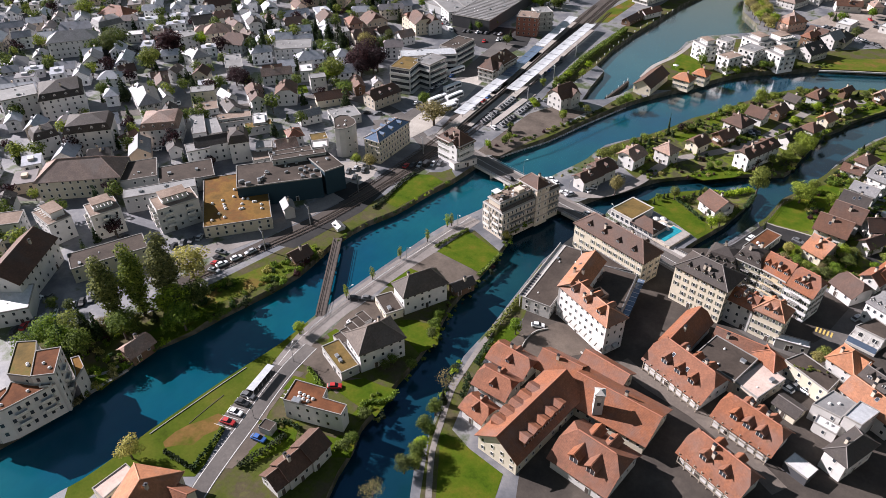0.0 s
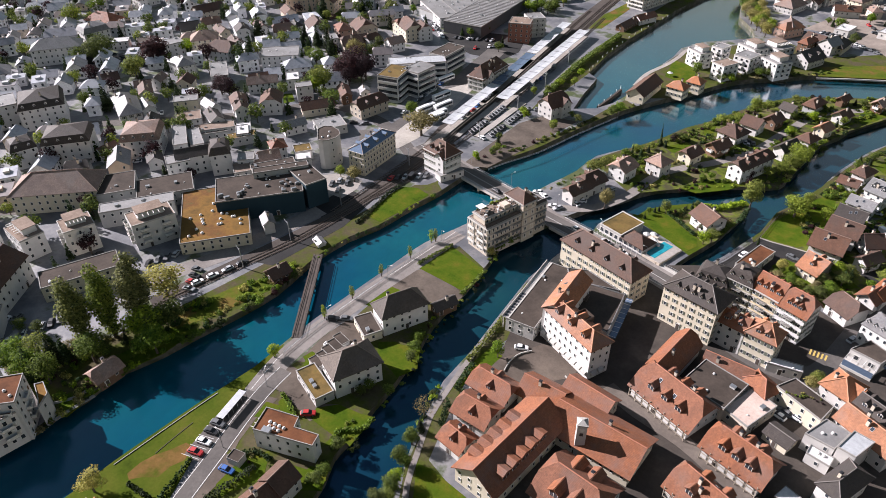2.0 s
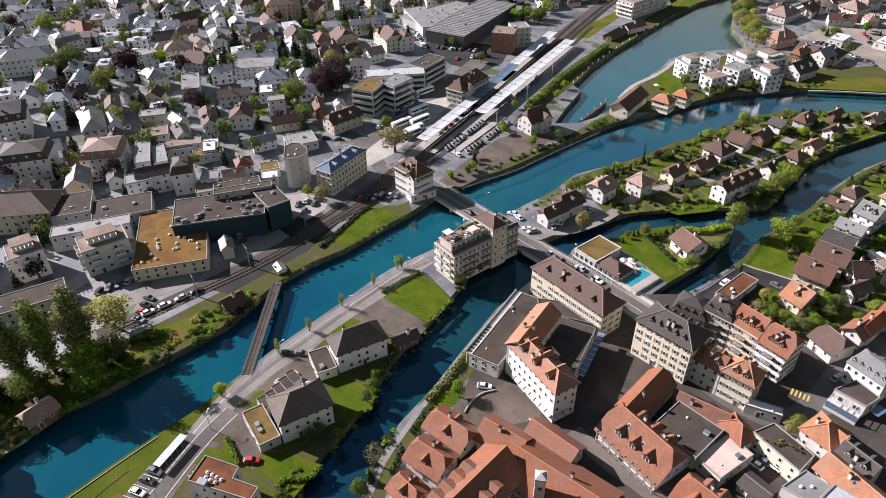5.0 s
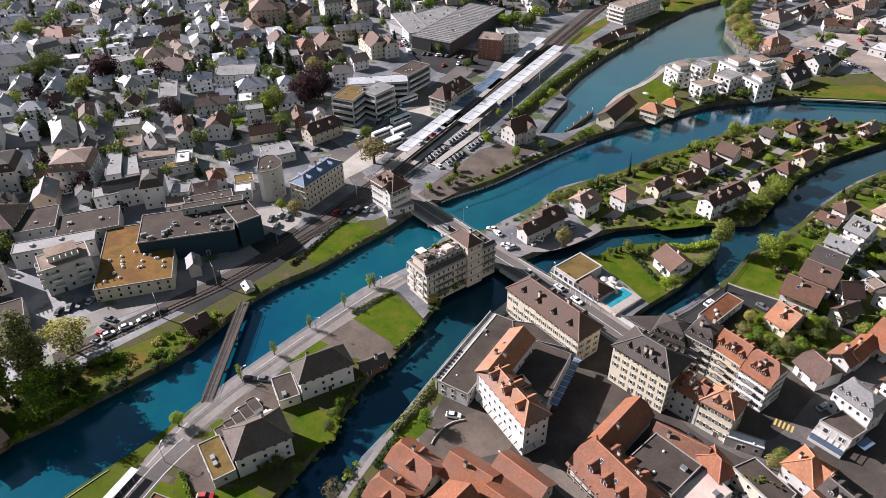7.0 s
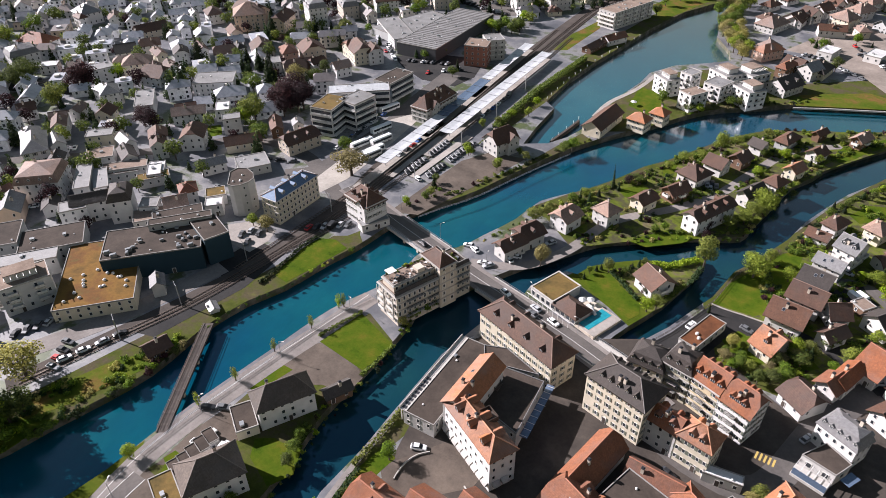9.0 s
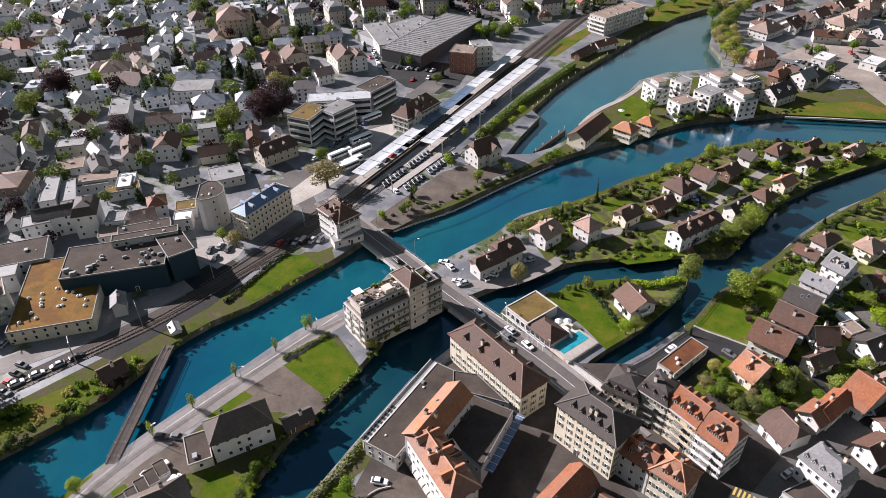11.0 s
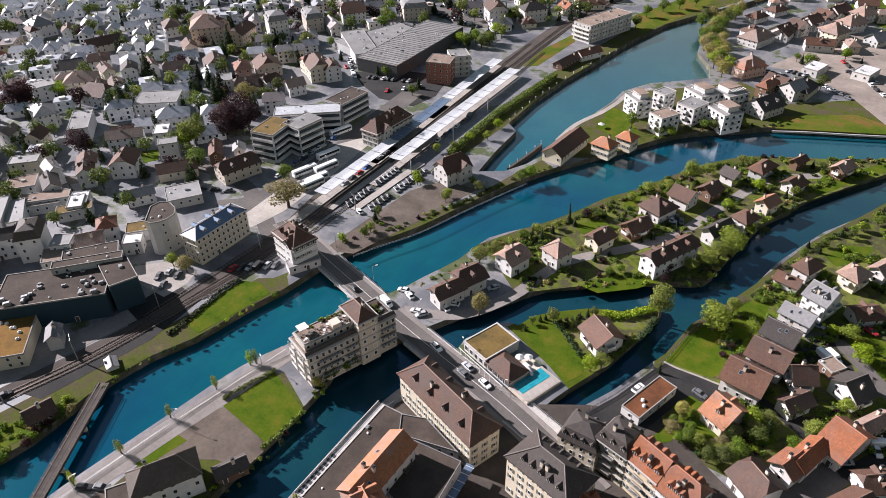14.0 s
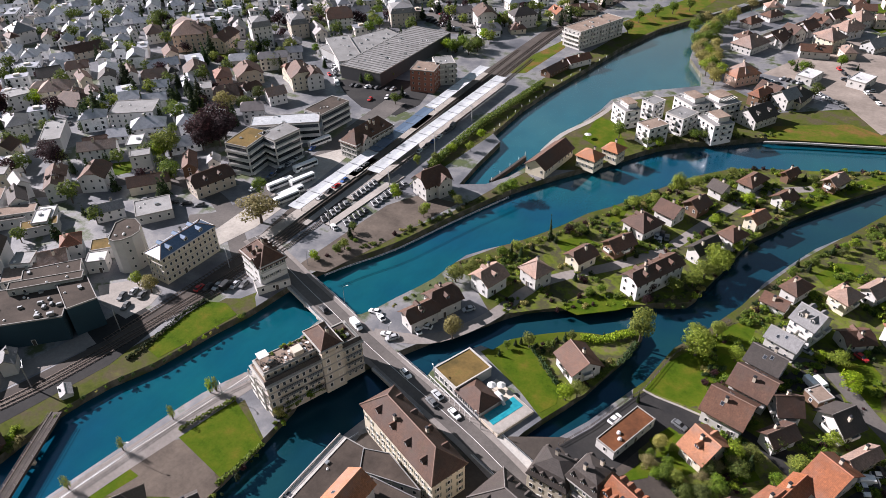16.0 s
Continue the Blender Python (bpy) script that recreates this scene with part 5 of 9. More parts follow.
# flat-roofed white house with a notched rusty roof on the spit
_b = poly_building([(-98.6, 88.5), (-81.6, 91.6), (-82.2, 95.2), (-89.4, 94.2), (-90.4, 97.4), (-100.2, 95.9)], 7.0, "v", "r", "white two-storey house with a notched rusty planted roof", "flat_roofed_house", pitch=2.4, gap=0.2, rim=M_PARAPET)
_g = Shape().box(-0.9, 0.9, -0.6, 0.6, 0, 0.9, 0).box(-0.7, 0.7, -0.4, 0.4, 0.9, 1.05, 1).mesh("roof_unit", M_ASH, M_STEEL)
_r = random.Random(4)
for _k in range(16):
    _u, _v = _r.uniform(-15, 15), _r.uniform(-8, 1)
    part("roof_unit", _g, _teal, pose(_u, _v, 9.6, 0, 0, _r.choice((0, 90, 12))) @ Matrix.Scale(_r.uniform(0.6, 1.3), 4))
for _k in range(7):
    part("roof_dome", VENT, _b, pose(-5.6 + (_k % 4) * 1.5 + (_k // 4) * 0.7, -1.3 - (_k // 4) * 1.3, 7.08) @ Matrix.Scale(0.85, 4), "white domed roof light")
part("roof_unit", ROOF_BOX, _b, pose(-4.4, -4.2, 7.1, 0, 0, 10))
for _k in range(5):
    part("pergola_slat", Shape().box(-0.08, 0.08, -1.6, 1.6, 3.4, 3.55).mesh("pergola_slat", M_FRAME), _b, pose(-10.3 - 0.02 * _k, -2.5 + 1.5 * _k, 0, 0, 0, 100))
# rounded white grain tower with a flat roof
poly_building([(-174.0, 217.6), (-171.6, 217.7), (-169.6, 219.4), (-168.2, 222.6), (-168.4, 226.2), (-171.4, 229.4), (-176.0, 231.0), (-179.6, 229.4), (-180.2, 225.6)], 14.0, "w", "d", "rounded white grain tower with a flat roof", "grain_tower", pitch=2.6, size=(0.9, 1.1), gap=0.3, rim=M_PARAPET, vents=4, skip_edges=(0, 1))
house(-84.0, 81.3, 84, 6.4, 7.4, 5.2, "gable", "w", "b", rise=2.9, over=0.45, chim=0)
house(-85.3, 74.9, 78, 7.0, 7.0, 4.5, "gable", "w", "b", rise=2.7, over=0.45, chim=2)
house(-86.7, 69.9, 76, 3.6, 6.4, 3.7, "gable", "w", "b", rise=2.3, over=0.45, chim=0)
house(-110.4, 48.3, -72, 19.0, 12.6, 5.2, "hip", "c", "o", rise=4.0)
house(-104.6, 54.6, 8, 7.0, 5.2, 4.0, "gable", "c", "r", rise=1.8, over=0.4, chim=0)
poly_building([(-124.4, 46.2), (-119.6, 45.4), (-119.2, 54.6), (-122.9, 55.2)], 3.2, "c", "k", "low cream river terrace with a pale sheet roof", "terrace_annex", gap=0.4)
house(-99.9, 82.4, 4, 3.6, 3.0, 2.3, "flat", "w", "d", gap=1.0, chim=0, detail=False, name="carport", label="small white carport with a dark flat roof")
house(-90.0, 121.0, 58, 14.5, 10.1, 8.2, "hip", "v", "n", gap=0.25, pitch=2.3, rise=4.2)
house(-97.2, 112.4, -28, 13.1, 5.8, 3.2, "flat", "w", "m")
house(-90.5, 148.9, 57, 15.7, 7.8, 8.2, "hip", "v", "n", gap=0.25, pitch=2.3, rise=4.2)
house(-97.2, 139.8, -36, 9.7, 6.0, 3.2, "flat", "c", "d")
house(-81.0, 160.4, 61, 7.7, 4.0, 3, "gable", "b", "d")
_hotel = house(-80.1, 209.0, 66.5, 29.5, 10.3, 12.0, "flat", "s", "b", pitch=1.9, gap=0, corn=1, wh=1.8, name="hotel", label="tall pale sandstone hotel with balconies and a planted roof terrace")
house(-82.6, 204.1, 66.5, 17.0, 6.2, 14.8, "flat", "s", "b", corn=1, gap=0.3, pitch=1.9, name="hotel_attic", label="set-back sandstone attic storey with a roof terrace")
house(-77.3, 213.2, -23.5, 10.1, 6.4, 16.2, "hip", "s", "b", corn=1, rise=3, gap=0.2, over=0.3, name="hotel_pavilion", label="square sandstone roof pavilion with a brown hipped roof")
house(-75.6, 219.3, 66.5, 5.2, 8.0, 12.9, "flat", "s", "d", corn=1, gap=0.2, name="hotel_attic", label="low sandstone attic with a dark flat roof")
house(-125.4, 240.7, -18, 13.6, 9.2, 10.6, "hip", "v", "b", rise=4.4, dorm=3, chim=2, pitch=2.0, shut=1, corn=1, wing=(3.6, 4.6, 0.7), label="white corner inn with brown tiled hip roof and shutters")
house(-156.3, 232.8, 87, 23.7, 8.0, 11, "hip", "c", "u", rise=2.2, over=0.3, dorm=3, pitch=2.0, gap=0, corn=1)
house(-162.9, 195.7, -25, 14.4, 9.1, 11, "flat", "t", "d", gap=1.0)
house(-175.5, 194.0, 46, 22.3, 4.1, 12, "flat", "g", "d", gap=0.5)
house(-184.2, 163.7, -46, 37.7, 25.2, 5, "flat", "c", "o")
house(-197.6, 145.2, 63, 15.8, 10.1, 10.6, "flat", "v", "b", pent=1, balc=2)
house(-217.3, 128.3, 65, 10.9, 9.9, 10.6, "flat", "v", "b", pent=1, balc=1)
house(-232.3, 117.2, -12, 13.5, 8.6, 9, "flat", "v", "b", pent=1)
house(-213.7, 152.1, 48, 27.6, 6.8, 7, "flat", "g", "g")
house(-251.1, 145.7, 37, 32.8, 16.0, 9, "hip", "c", "k")
house(-233.2, 158.8, -42, 16.0, 14.5, 7, "flat", "g", "d")
house(-215.7, 168.0, 49, 22.0, 14.9, 6, "flat", "g", "d")
house(-215.9, 92.8, 118, 25.7, 13.0, 10, "gable", "w", "b")
house(-205.6, 79.3, 46, 15.3, 12.5, 6, "flat", "w", "w")
house(-198.5, 113.6, 59, 25.4, 10.1, 6, "flat", "c", "d")
house(-154.2, 86.4, 84, 7.5, 5.6, 4, "half", "b", "k", over=0.9)
house(-140.9, 148.3, 72, 7.0, 6.0, 2.6, "gable", "b", "b")
house(-40.4, 200.7, -23, 30.5, 9.8, 11, "hip", "c", "b", rise=4.2, dorm=4, dsize=0.8, shut=1, pitch=2.4, ww=0.9, chim=2)
_blk = house(-36.5, 161.6, -31, 21.8, 7.6, 12.5, "hip", "v", "o", dorm=3, pitch=2.2, ww=0.9, gap=0.1, chim=2, dsize=1.05)
house(-43.8, 173.2, 86, 19.4, 7.4, 12.5, "gable", "v", "o", sky=2, chim=2)
_wing = house(-53.3, 177.6, 87, 33.5, 9.8, 5, "flat", "w", "d")
house(-7.8, 192.0, -18, 17.9, 10.8, 14, "hip", "c", "d", pitch=2.7, ww=0.9, shut=1, dorm=5, dsize=0.6, chim=2)
house(-5.4, 209.3, -5, 10.2, 8.6, 8.4, "mansard", "c", "d", dorm=4, pitch=2.2, chim=1)
house(-4.7, 154.7, -27, 19.4, 12.5, 4.8, "half", "w", "r", dorm=3, rise=5.5, chim=2, sky=3, dsize=1.3, arcade=1, over=1.1)
house(15.0, 143.2, -22, 15.7, 10.2, 4.8, "half", "w", "r", dorm=3, rise=4.6, chim=2, sky=2, dsize=1.3, arcade=1, over=1.1)
house(9.9, 126.0, -26, 16.1, 9.7, 4.8, "half", "w", "r", dorm=2, rise=5, chim=2, sky=2, dsize=1.3, arcade=1, over=1.1)
house(-9.1, 169.1, 75, 21.5, 7.9, 4.8, "half", "w", "r", rise=4.5)
house(4.1, 164.0, -20, 13.4, 12.9, 5, "flat", "s", "d")
house(14.4, 160.6, 62, 12.7, 7.7, 4, "flat", "s", "k")
house(-37.6, 117.2, 76, 29.5, 12.5, 6, "gable", "c", "r", rise=4.6, dorm=5, chim=0, over=0.8, dsize=1.0, name="market_hall_wing", label="cream hall wing with red tiled roof and rows of broad dormers")
house(-18.9, 132.3, -11, 23.8, 14.4, 4.8, "gable", "c", "r", rise=3.9, over=0.9, chim=1)
house(-37.2, 138.8, -8, 11.6, 8.8, 4.8, "gable", "c", "r", over=0.8, chim=1, rise=3.0)
house(-25.4, 143.9, -15, 13.4, 7.2, 4.8, "gable", "c", "r", over=0.8, chim=0, rise=2.4)
house(-18.7, 113.3, -14, 15.9, 15.4, 4.6, "half", "w", "r", dorm=2, rise=5.4, chim=1, over=0.9, dsize=1.6)
house(-50.7, 135.2, -12, 12.1, 8.4, 4.5, "half", "w", "r", dorm=1, over=0.9)
house(-51.1, 124.7, -9, 10.0, 8.6, 4.5, "half", "w", "r", dorm=1, over=0.9)
house(-51.4, 113.8, -17, 7.1, 6.5, 4.5, "half", "w", "r", dorm=1, over=0.9)
house(37.9, 145.0, 60, 12.7, 5.8, 7, "hip", "w", "d")
# street row: grey-slated corner house, olive and ochre facades, white end house
house(3.5, 209.6, -17, 8.8, 8.2, 11.4, "mansard", "e", "d", dorm=3, pitch=2.0, balc=1, chim=2, shut=1, corn=1)
house(12.3, 207.0, -24, 8.8, 9.0, 11.4, "gable", "o", "r", dorm=4, pitch=1.9, shut=1, chim=2, balc=1, rise=4.4, over=0.4, corn=1)
house(20.6, 203.3, -24, 9.2, 9.0, 11.2, "half", "v", "r", dorm=3, pitch=1.9, shut=1, chim=2, balc=1, rise=4.6, sky=1)
house(4.7, 189.0, -15, 8.5, 7.0, 9.2, "gable", "w", "r", dorm=2, pitch=2.2, rise=2.9, over=0.35, chim=2, sky=2)
house(13.3, 187.1, -15, 9.3, 7.6, 10.0, "hip", "c", "o", dorm=2, pitch=1.7, ww=0.9, shut=1, rise=3.6, over=0.35, chim=1, dsize=0.9, gap=0)
house(6.4, 173.4, -8, 13.4, 5.2, 4.6, "gable", "w", "r", rise=2.2, chim=1)
house(15.8, 170.8, -35, 8.2, 6.4, 4.7, "hip", "w", "r", rise=2.3, chim=0)
house(35.3, 219.2, -40, 8.3, 9.2, 4.6, "half", "w", "b", rise=3.2, over=0.9, chim=1)
house(45.4, 208.0, -30.5, 11.0, 7.0, 7.4, "mansard", "v", "g", dorm=5, pitch=1.8, chim=1, gap=0)
house(36.0, 180.2, 62, 9.2, 8.0, 5.6, "hip", "w", "o", rise=3.0, chim=1, wing=(1.0, 4.2, 0.9), over=0.6)
house(43.1, 165.4, -33, 15.0, 8.2, 6.0, "gable", "w", "o", rise=2.9, chim=2, sky=2)
house(44.0, 173.6, -31, 8.6, 6.6, 6.0, "gable", "w", "d", rise=2.6, dorm=2, chim=1)
house(23.2, 156.0, -25, 6.8, 5.6, 2.8, "gable", "c", "d", rise=1.1, over=0.4, chim=0)
poly_building([(31.4, 163.0), (34.1, 169.9), (23.8, 176.0), (19.5, 170.4)], 5.6, "c", "d", "cream building with a planted roof terrace", "terrace_house", rim=M_PARAPET, gap=0.3)
poly_building([(28.1, 156.3), (35.2, 154.5), (38.5, 161.9), (32.6, 164.0)], 5.8, "w", "g", "white building with a plain grey flat roof", "flat_roofed_house", gap=0.4, vents=2)
poly_building([(35.5, 154.2), (39.7, 152.9), (43.7, 160.2), (38.9, 161.7)], 7.2, "w", "s", "white building with a pale sheet metal roof", "flat_roofed_house", gap=0.3)
poly_building([(29.4, 152.2), (35.0, 150.4), (35.9, 153.8), (30.2, 155.5)], 3.4, "w", "w", "low white building with a pale roof terrace", "flat_roofed_house", vents=3)
_cafe = poly_building([(37.1, 197.8), (45.1, 195.0), (48.3, 200.3), (42.2, 204.6)], 4.4, "w", "d", "white cafe with a mossy brown flat roof and terrace", "cafe", gap=0.1, size=(1.6, 1.7))
part("terrace", Shape().box(-4.3, 4.3, -2.0, 2.0, 0, 0.9).mesh("terrace", M_CONC), _cafe, pose(-2.9, -5.0, 0, 0, 0, -19))
part("terrace_glass", Shape().box(-4.2, 4.2, -0.06, 0.06, 0.9, 3.0).mesh("terrace_glass", M_BLUE), _cafe, pose(-3.4, -6.7, 0, 0, 0, -19), "blue glass terrace screen")
for _k in range(6):
    part("terrace_beam", Shape().box(-0.06, 0.06, -2.0, 2.0, 3.0, 3.14).mesh("terrace_beam", M_WHITE), _cafe, pose(-6.7 + 1.55 * _k, -3.6 - 0.53 * _k, 0, 0, 0, -19))
part("awning", Shape().box(-2.2, 2.2, -1.3, 1.3, 2.9, 3.0).mesh("awning", M_BLUE), _cafe, pose(5.4, -2.6, 0, 0, 0, 58), "blue cloth awning")
# low roofs inside the white block and its blue glass arcade
_east = poly_building([(-28.4, 167.1), (-29.0, 187.2), (-43.5, 187.0), (-40.0, 171.0)], 7.0, "g", "d", "low wing with a dark flat roof inside the white block", "courtyard_wing", rim=M_ASH, gap=0.4)
part("glass_canopy", Shape().box(-1.1, 1.1, -10.2, 10.2, 4.2, 4.32).mesh("glass_canopy", M_BLUE), _east, pose(7.9, 1.2, 0, 0, 0, 1), "blue glazed canopy along the wing")
for _k in range(9):
    part("canopy_rib", Shape().box(-1.1, 1.1, -0.06, 0.06, 4.3, 4.42).mesh("canopy_rib", M_WHITE), _east, pose(7.9, -8.6 + 2.4 * _k, 0))
for _k in range(7):
    part("deck_slat", Shape().box(-1.9, 1.9, -0.16, 0.16, 7.7, 7.82).mesh("deck_slat", M_RAIL), _east, pose(-5.2, -0.4 + _k * 0.5, 0, 0, 0, -6), "weathered timber slat")
poly_building([(-47.6, 187.7), (-31.6, 190.2), (-43.9, 195.6), (-50.6, 193.6)], 5.6, "w", "d", "low white extension with a brown flat roof", "courtyard_wing", rim=M_ASH, gap=0.3)
house(5.1, 234.1, 69, 16.9, 5.8, 3, "flat", "w", "r")
house(-14.5, 250.8, -38.5, 9.0, 9.2, 5.0, "gable", "w", "b", over=0.9, balc=1, rise=2.8, label="white chalet with brown tiled gable roof beside the lawn")
house(-7.1, 300.5, 62, 21.5, 7.0, 7, "half", "v", "b", dorm=3, chim=2)
house(-69.8, 362.2, 82, 24.6, 9.4, 4.8, "gable", "c", "b", over=0.7, rise=3.1, pitch=2.4, chim=0)
house(-54.0, 369.4, -13, 9.0, 7.8, 5.8, "hip", "c", "o", pitch=2.0, shut=1)
house(-47.0, 380.4, -13, 7.4, 7.0, 5.8, "hip", "c", "o", pitch=2.0, shut=1)
house(-53.5, 417.6, -41, 11.5, 8.4, 9, "flat", "v", "g", balc=1, ww=1.6, pent=1)
house(-44.0, 430.4, 66, 8.8, 7.1, 9, "flat", "v", "g", balc=1, ww=1.6)
house(-37.1, 404.8, 57, 11.3, 8.5, 9, "flat", "v", "b", balc=1, ww=1.6)
house(-27.8, 439.3, -38, 13.5, 10.7, 9, "flat", "v", "g", balc=1, ww=1.6, pent=1)
house(-28.3, 422.7, 68, 11.7, 9.9, 9, "flat", "v", "g", balc=1, ww=1.6)
house(-12.8, 422.3, -41, 12.2, 10.9, 9, "flat", "v", "g", balc=1, ww=1.6, pent=1)
house(-15.3, 446.1, 54, 13.0, 12.8, 9, "flat", "v", "g", balc=1, ww=1.6, pent=1)
house(-103.5, 317.4, 66, 12.5, 9.5, 7, "half", "w", "b", rise=4.6, chim=2, wing=(2.5, 6.5, 1.6))
house(-149.8, 337.5, 83, 25.5, 9.6, 8, "hip", "w", "b", rise=5.2, dorm=3, chim=3, shut=1, wing=(-6.5, 6.5, 1.2), corn=1)
house(-197.5, 437.8, 89, 75.9, 27.2, 7.5, "flat", "d", "g", gap=1.0, name="market_hall", label="large low hall with a ribbed grey metal roof")
house(-162.0, 410.3, 13, 13.4, 13.0, 12, "flat", "r", "b")
house(-157.9, 422.8, -49, 11.3, 10.7, 12, "flat", "w", "g", balc=2)
house(-229.0, 426.4, -42, 43.1, 14.4, 6, "flat", "w", "g")
house(-188.7, 327.1, 36, 31.4, 10.2, 10, "flat", "w", "s", band=1)
house(-181.4, 348.8, 84, 19.9, 11.2, 10, "flat", "g", "d", band=1)
house(-186.4, 299.7, 96, 16.4, 11.7, 13.5, "flat", "w", "m", band=1)
house(-177.7, 310.5, 80, 14.3, 10.8, 13.5, "flat", "w", "g", band=1)
house(-331.9, 405.4, -12, 22.6, 14.0, 10, "half", "y", "b")
house(-305.8, 405.6, 107, 19.4, 10.9, 8, "half", "y", "b")
house(-325.4, 192.3, 55, 20.3, 19.9, 11, "mansard", "w", "d", dorm=4)
house(-280.1, 173.1, 44, 19.6, 15.5, 11, "mansard", "w", "d", dorm=4)
house(-294.2, 159.2, 67, 10.5, 10.0, 9, "mansard", "w", "d", dorm=2)
house(-256.3, 193.4, 39, 16.9, 16.2, 9, "mansard", "w", "k", dorm=4)
house(-265.0, 179.8, 87, 8.4, 3.4, 6, "gable", "w", "b")
house(-296.2, 216.0, -29, 10.5, 8.3, 9, "hip", "w", "g")
house(-282.3, 218.6, -27, 10.6, 6.3, 7, "gable", "w", "g")
house(-254.3, 234.3, -19, 10.1, 5.7, 7, "gable", "w", "g")
house(-246.6, 246.1, -40, 8.8, 7.7, 7, "half", "w", "b")
house(-232.4, 254.6, -54, 11.9, 10.2, 7, "half", "w", "b")
house(-268.9, 306.3, 36, 21.2, 15.3, 8, "flat", "w", "g")
house(-390.9, 249.7, 47, 27.3, 12.2, 10, "hip", "w", "g")
house(-340.2, 179.1, 61, 16.4, 15.3, 12, "flat", "w", "g")
house(-307.7, 268.8, -34, 12.2, 8.8, 8, "hip", "w", "g")
house(-283.7, 271.1, -44, 21.5, 9.2, 7, "flat", "w", "g")
house(-219.7, 193.4, 51, 21.6, 6.9, 9, "gable", "w", "d")
house(-212.4, 197.0, -44, 11.4, 8.5, 10, "mansard", "w", "d")
house(-242.9, 202.6, -42, 21.0, 6.2, 7, "flat", "g", "g")
house(-238.1, 219.5, 45, 18.6, 6.9, 5, "flat", "g", "b")
house(-223.8, 223.0, -46, 9.7, 5.8, 5, "flat", "w", "w")
house(-206.7, 240.1, 57, 10.7, 5.5, 5, "gable", "w", "g")
house(-197.1, 216.9, -37, 7.2, 6.5, 7, "hip", "w", "r")
house(-187.0, 201.9, 50, 18.7, 7.9, 6, "flat", "g", "d")
house(-435.3, 354.5, -15, 15.5, 14.1, 8, "hip", "w", "g")
house(-412.6, 359.2, -38, 11.6, 8.0, 6, "gable", "w", "b")
house(-373.5, 354.8, 67, 19.8, 9.9, 5, "gable", "s", "b")
house(-365.9, 386.2, -31, 8.9, 4.6, 8, "gable", "w", "g")
house(-357.6, 395.3, -33, 14.0, 9.8, 7, "hip", "w", "b")
house(-316.8, 372.4, -34, 11.9, 7.7, 7, "gable", "y", "b")
house(-349.5, 332.9, 52, 11.6, 8.9, 6, "half", "w", "b")
house(-353.3, 317.9, 54, 11.7, 10.7, 6, "gable", "w", "d")
house(-329.8, 322.3, -24, 12.5, 6.0, 7, "gable", "c", "b")
house(-319.7, 329.8, -39, 10.4, 8.3, 7, "half", "w", "d")
house(-313.6, 340.2, -30, 13.4, 5.7, 7, "gable", "w", "b")
house(-298.5, 344.0, 49, 12.1, 9.9, 6, "half", "w", "b")
house(-294.9, 352.6, -23, 9.7, 5.5, 7, "hip", "w", "d")
house(-284.0, 360.6, -40, 14.8, 12.3, 6, "half", "w", "b")
house(-264.0, 361.6, -38, 12.2, 8.5, 7, "hip", "p", "r")
house(-255.6, 372.8, -36, 13.8, 13.7, 6, "half", "s", "b")
house(-225.8, 381.8, -38, 16.4, 12.3, 8, "half", "c", "b")
house(-261.9, 345.1, -43, 10.1, 8.6, 6, "flat", "w", "g")
house(-246.2, 351.3, 56, 17.7, 8.3, 5, "half", "b", "b")
house(-222.3, 357.3, 60, 9.3, 7.8, 6, "gable", "w", "k")
house(-325.4, 303.3, 45, 15.6, 11.5, 9, "hip", "c", "k")
house(-338.7, 289.0, 68, 11.9, 10.1, 8, "flat", "w", "g")
house(-313.6, 304.3, -39, 11.7, 8.6, 6, "half", "w", "b", dorm=1)
house(-308.6, 311.7, -25, 9.3, 6.1, 6, "gable", "w", "b")
house(-253.5, 272.1, 44, 15.6, 7.4, 6, "gable", "w", "k")
house(-242.5, 284.0, -49, 10.4, 6.8, 6, "flat", "w", "w")
house(-207.3, 283.2, -45, 13.6, 5.3, 5, "gable", "b", "b")
house(-187.1, 275.9, 71, 17.1, 9.3, 6, "half", "s", "b", dorm=2)
house(-198.7, 289.2, -46, 5.9, 4.8, 5, "gable", "w", "g")
house(-192.8, 250.1, 53, 13.7, 12.1, 4, "flat", "g", "g")
house(-288.2, 420.1, -37, 14.4, 12.1, 14, "mansard", "w", "g", dorm=3)
house(-282.2, 448.1, -40, 18.2, 11.2, 9, "mansard", "s", "g", dorm=2)
house(-267.1, 472.8, 44, 15.7, 14.9, 8, "half", "w", "b")
house(-233.7, 498.0, 42, 16.6, 16.2, 9, "mansard", "s", "g", dorm=3)
house(-180.2, 516.2, -50, 16.7, 12.6, 10, "half", "w", "b")
house(-158.6, 529.0, 49, 16.4, 10.4, 9, "hip", "w", "d")
house(-107.9, 523.6, 69, 40.4, 13.4, 11, "flat", "w", "b", balc=5)
house(-108.5, 464.8, 78, 21.3, 6.1, 3, "gable", "b", "b")
house(-101.4, 479.7, 61, 15.4, 6.5, 4, "gable", "w", "r")
house(-22.1, 556.1, -42, 10.9, 10.5, 6, "hip", "w", "b")
house(-14.2, 499.5, 65, 10.4, 10.1, 7, "hip", "p", "k")
house(-0.6, 473.6, 68, 13.5, 5.9, 6, "hip", "b", "r")
house(11.3, 475.1, 59, 9.8, 9.3, 6, "gable", "w", "g")
house(-7.1, 566.7, 64, 12.8, 9.4, 6, "gable", "w", "b")
house(0.9, 579.2, -36, 10.3, 10.3, 6, "gable", "w", "b")
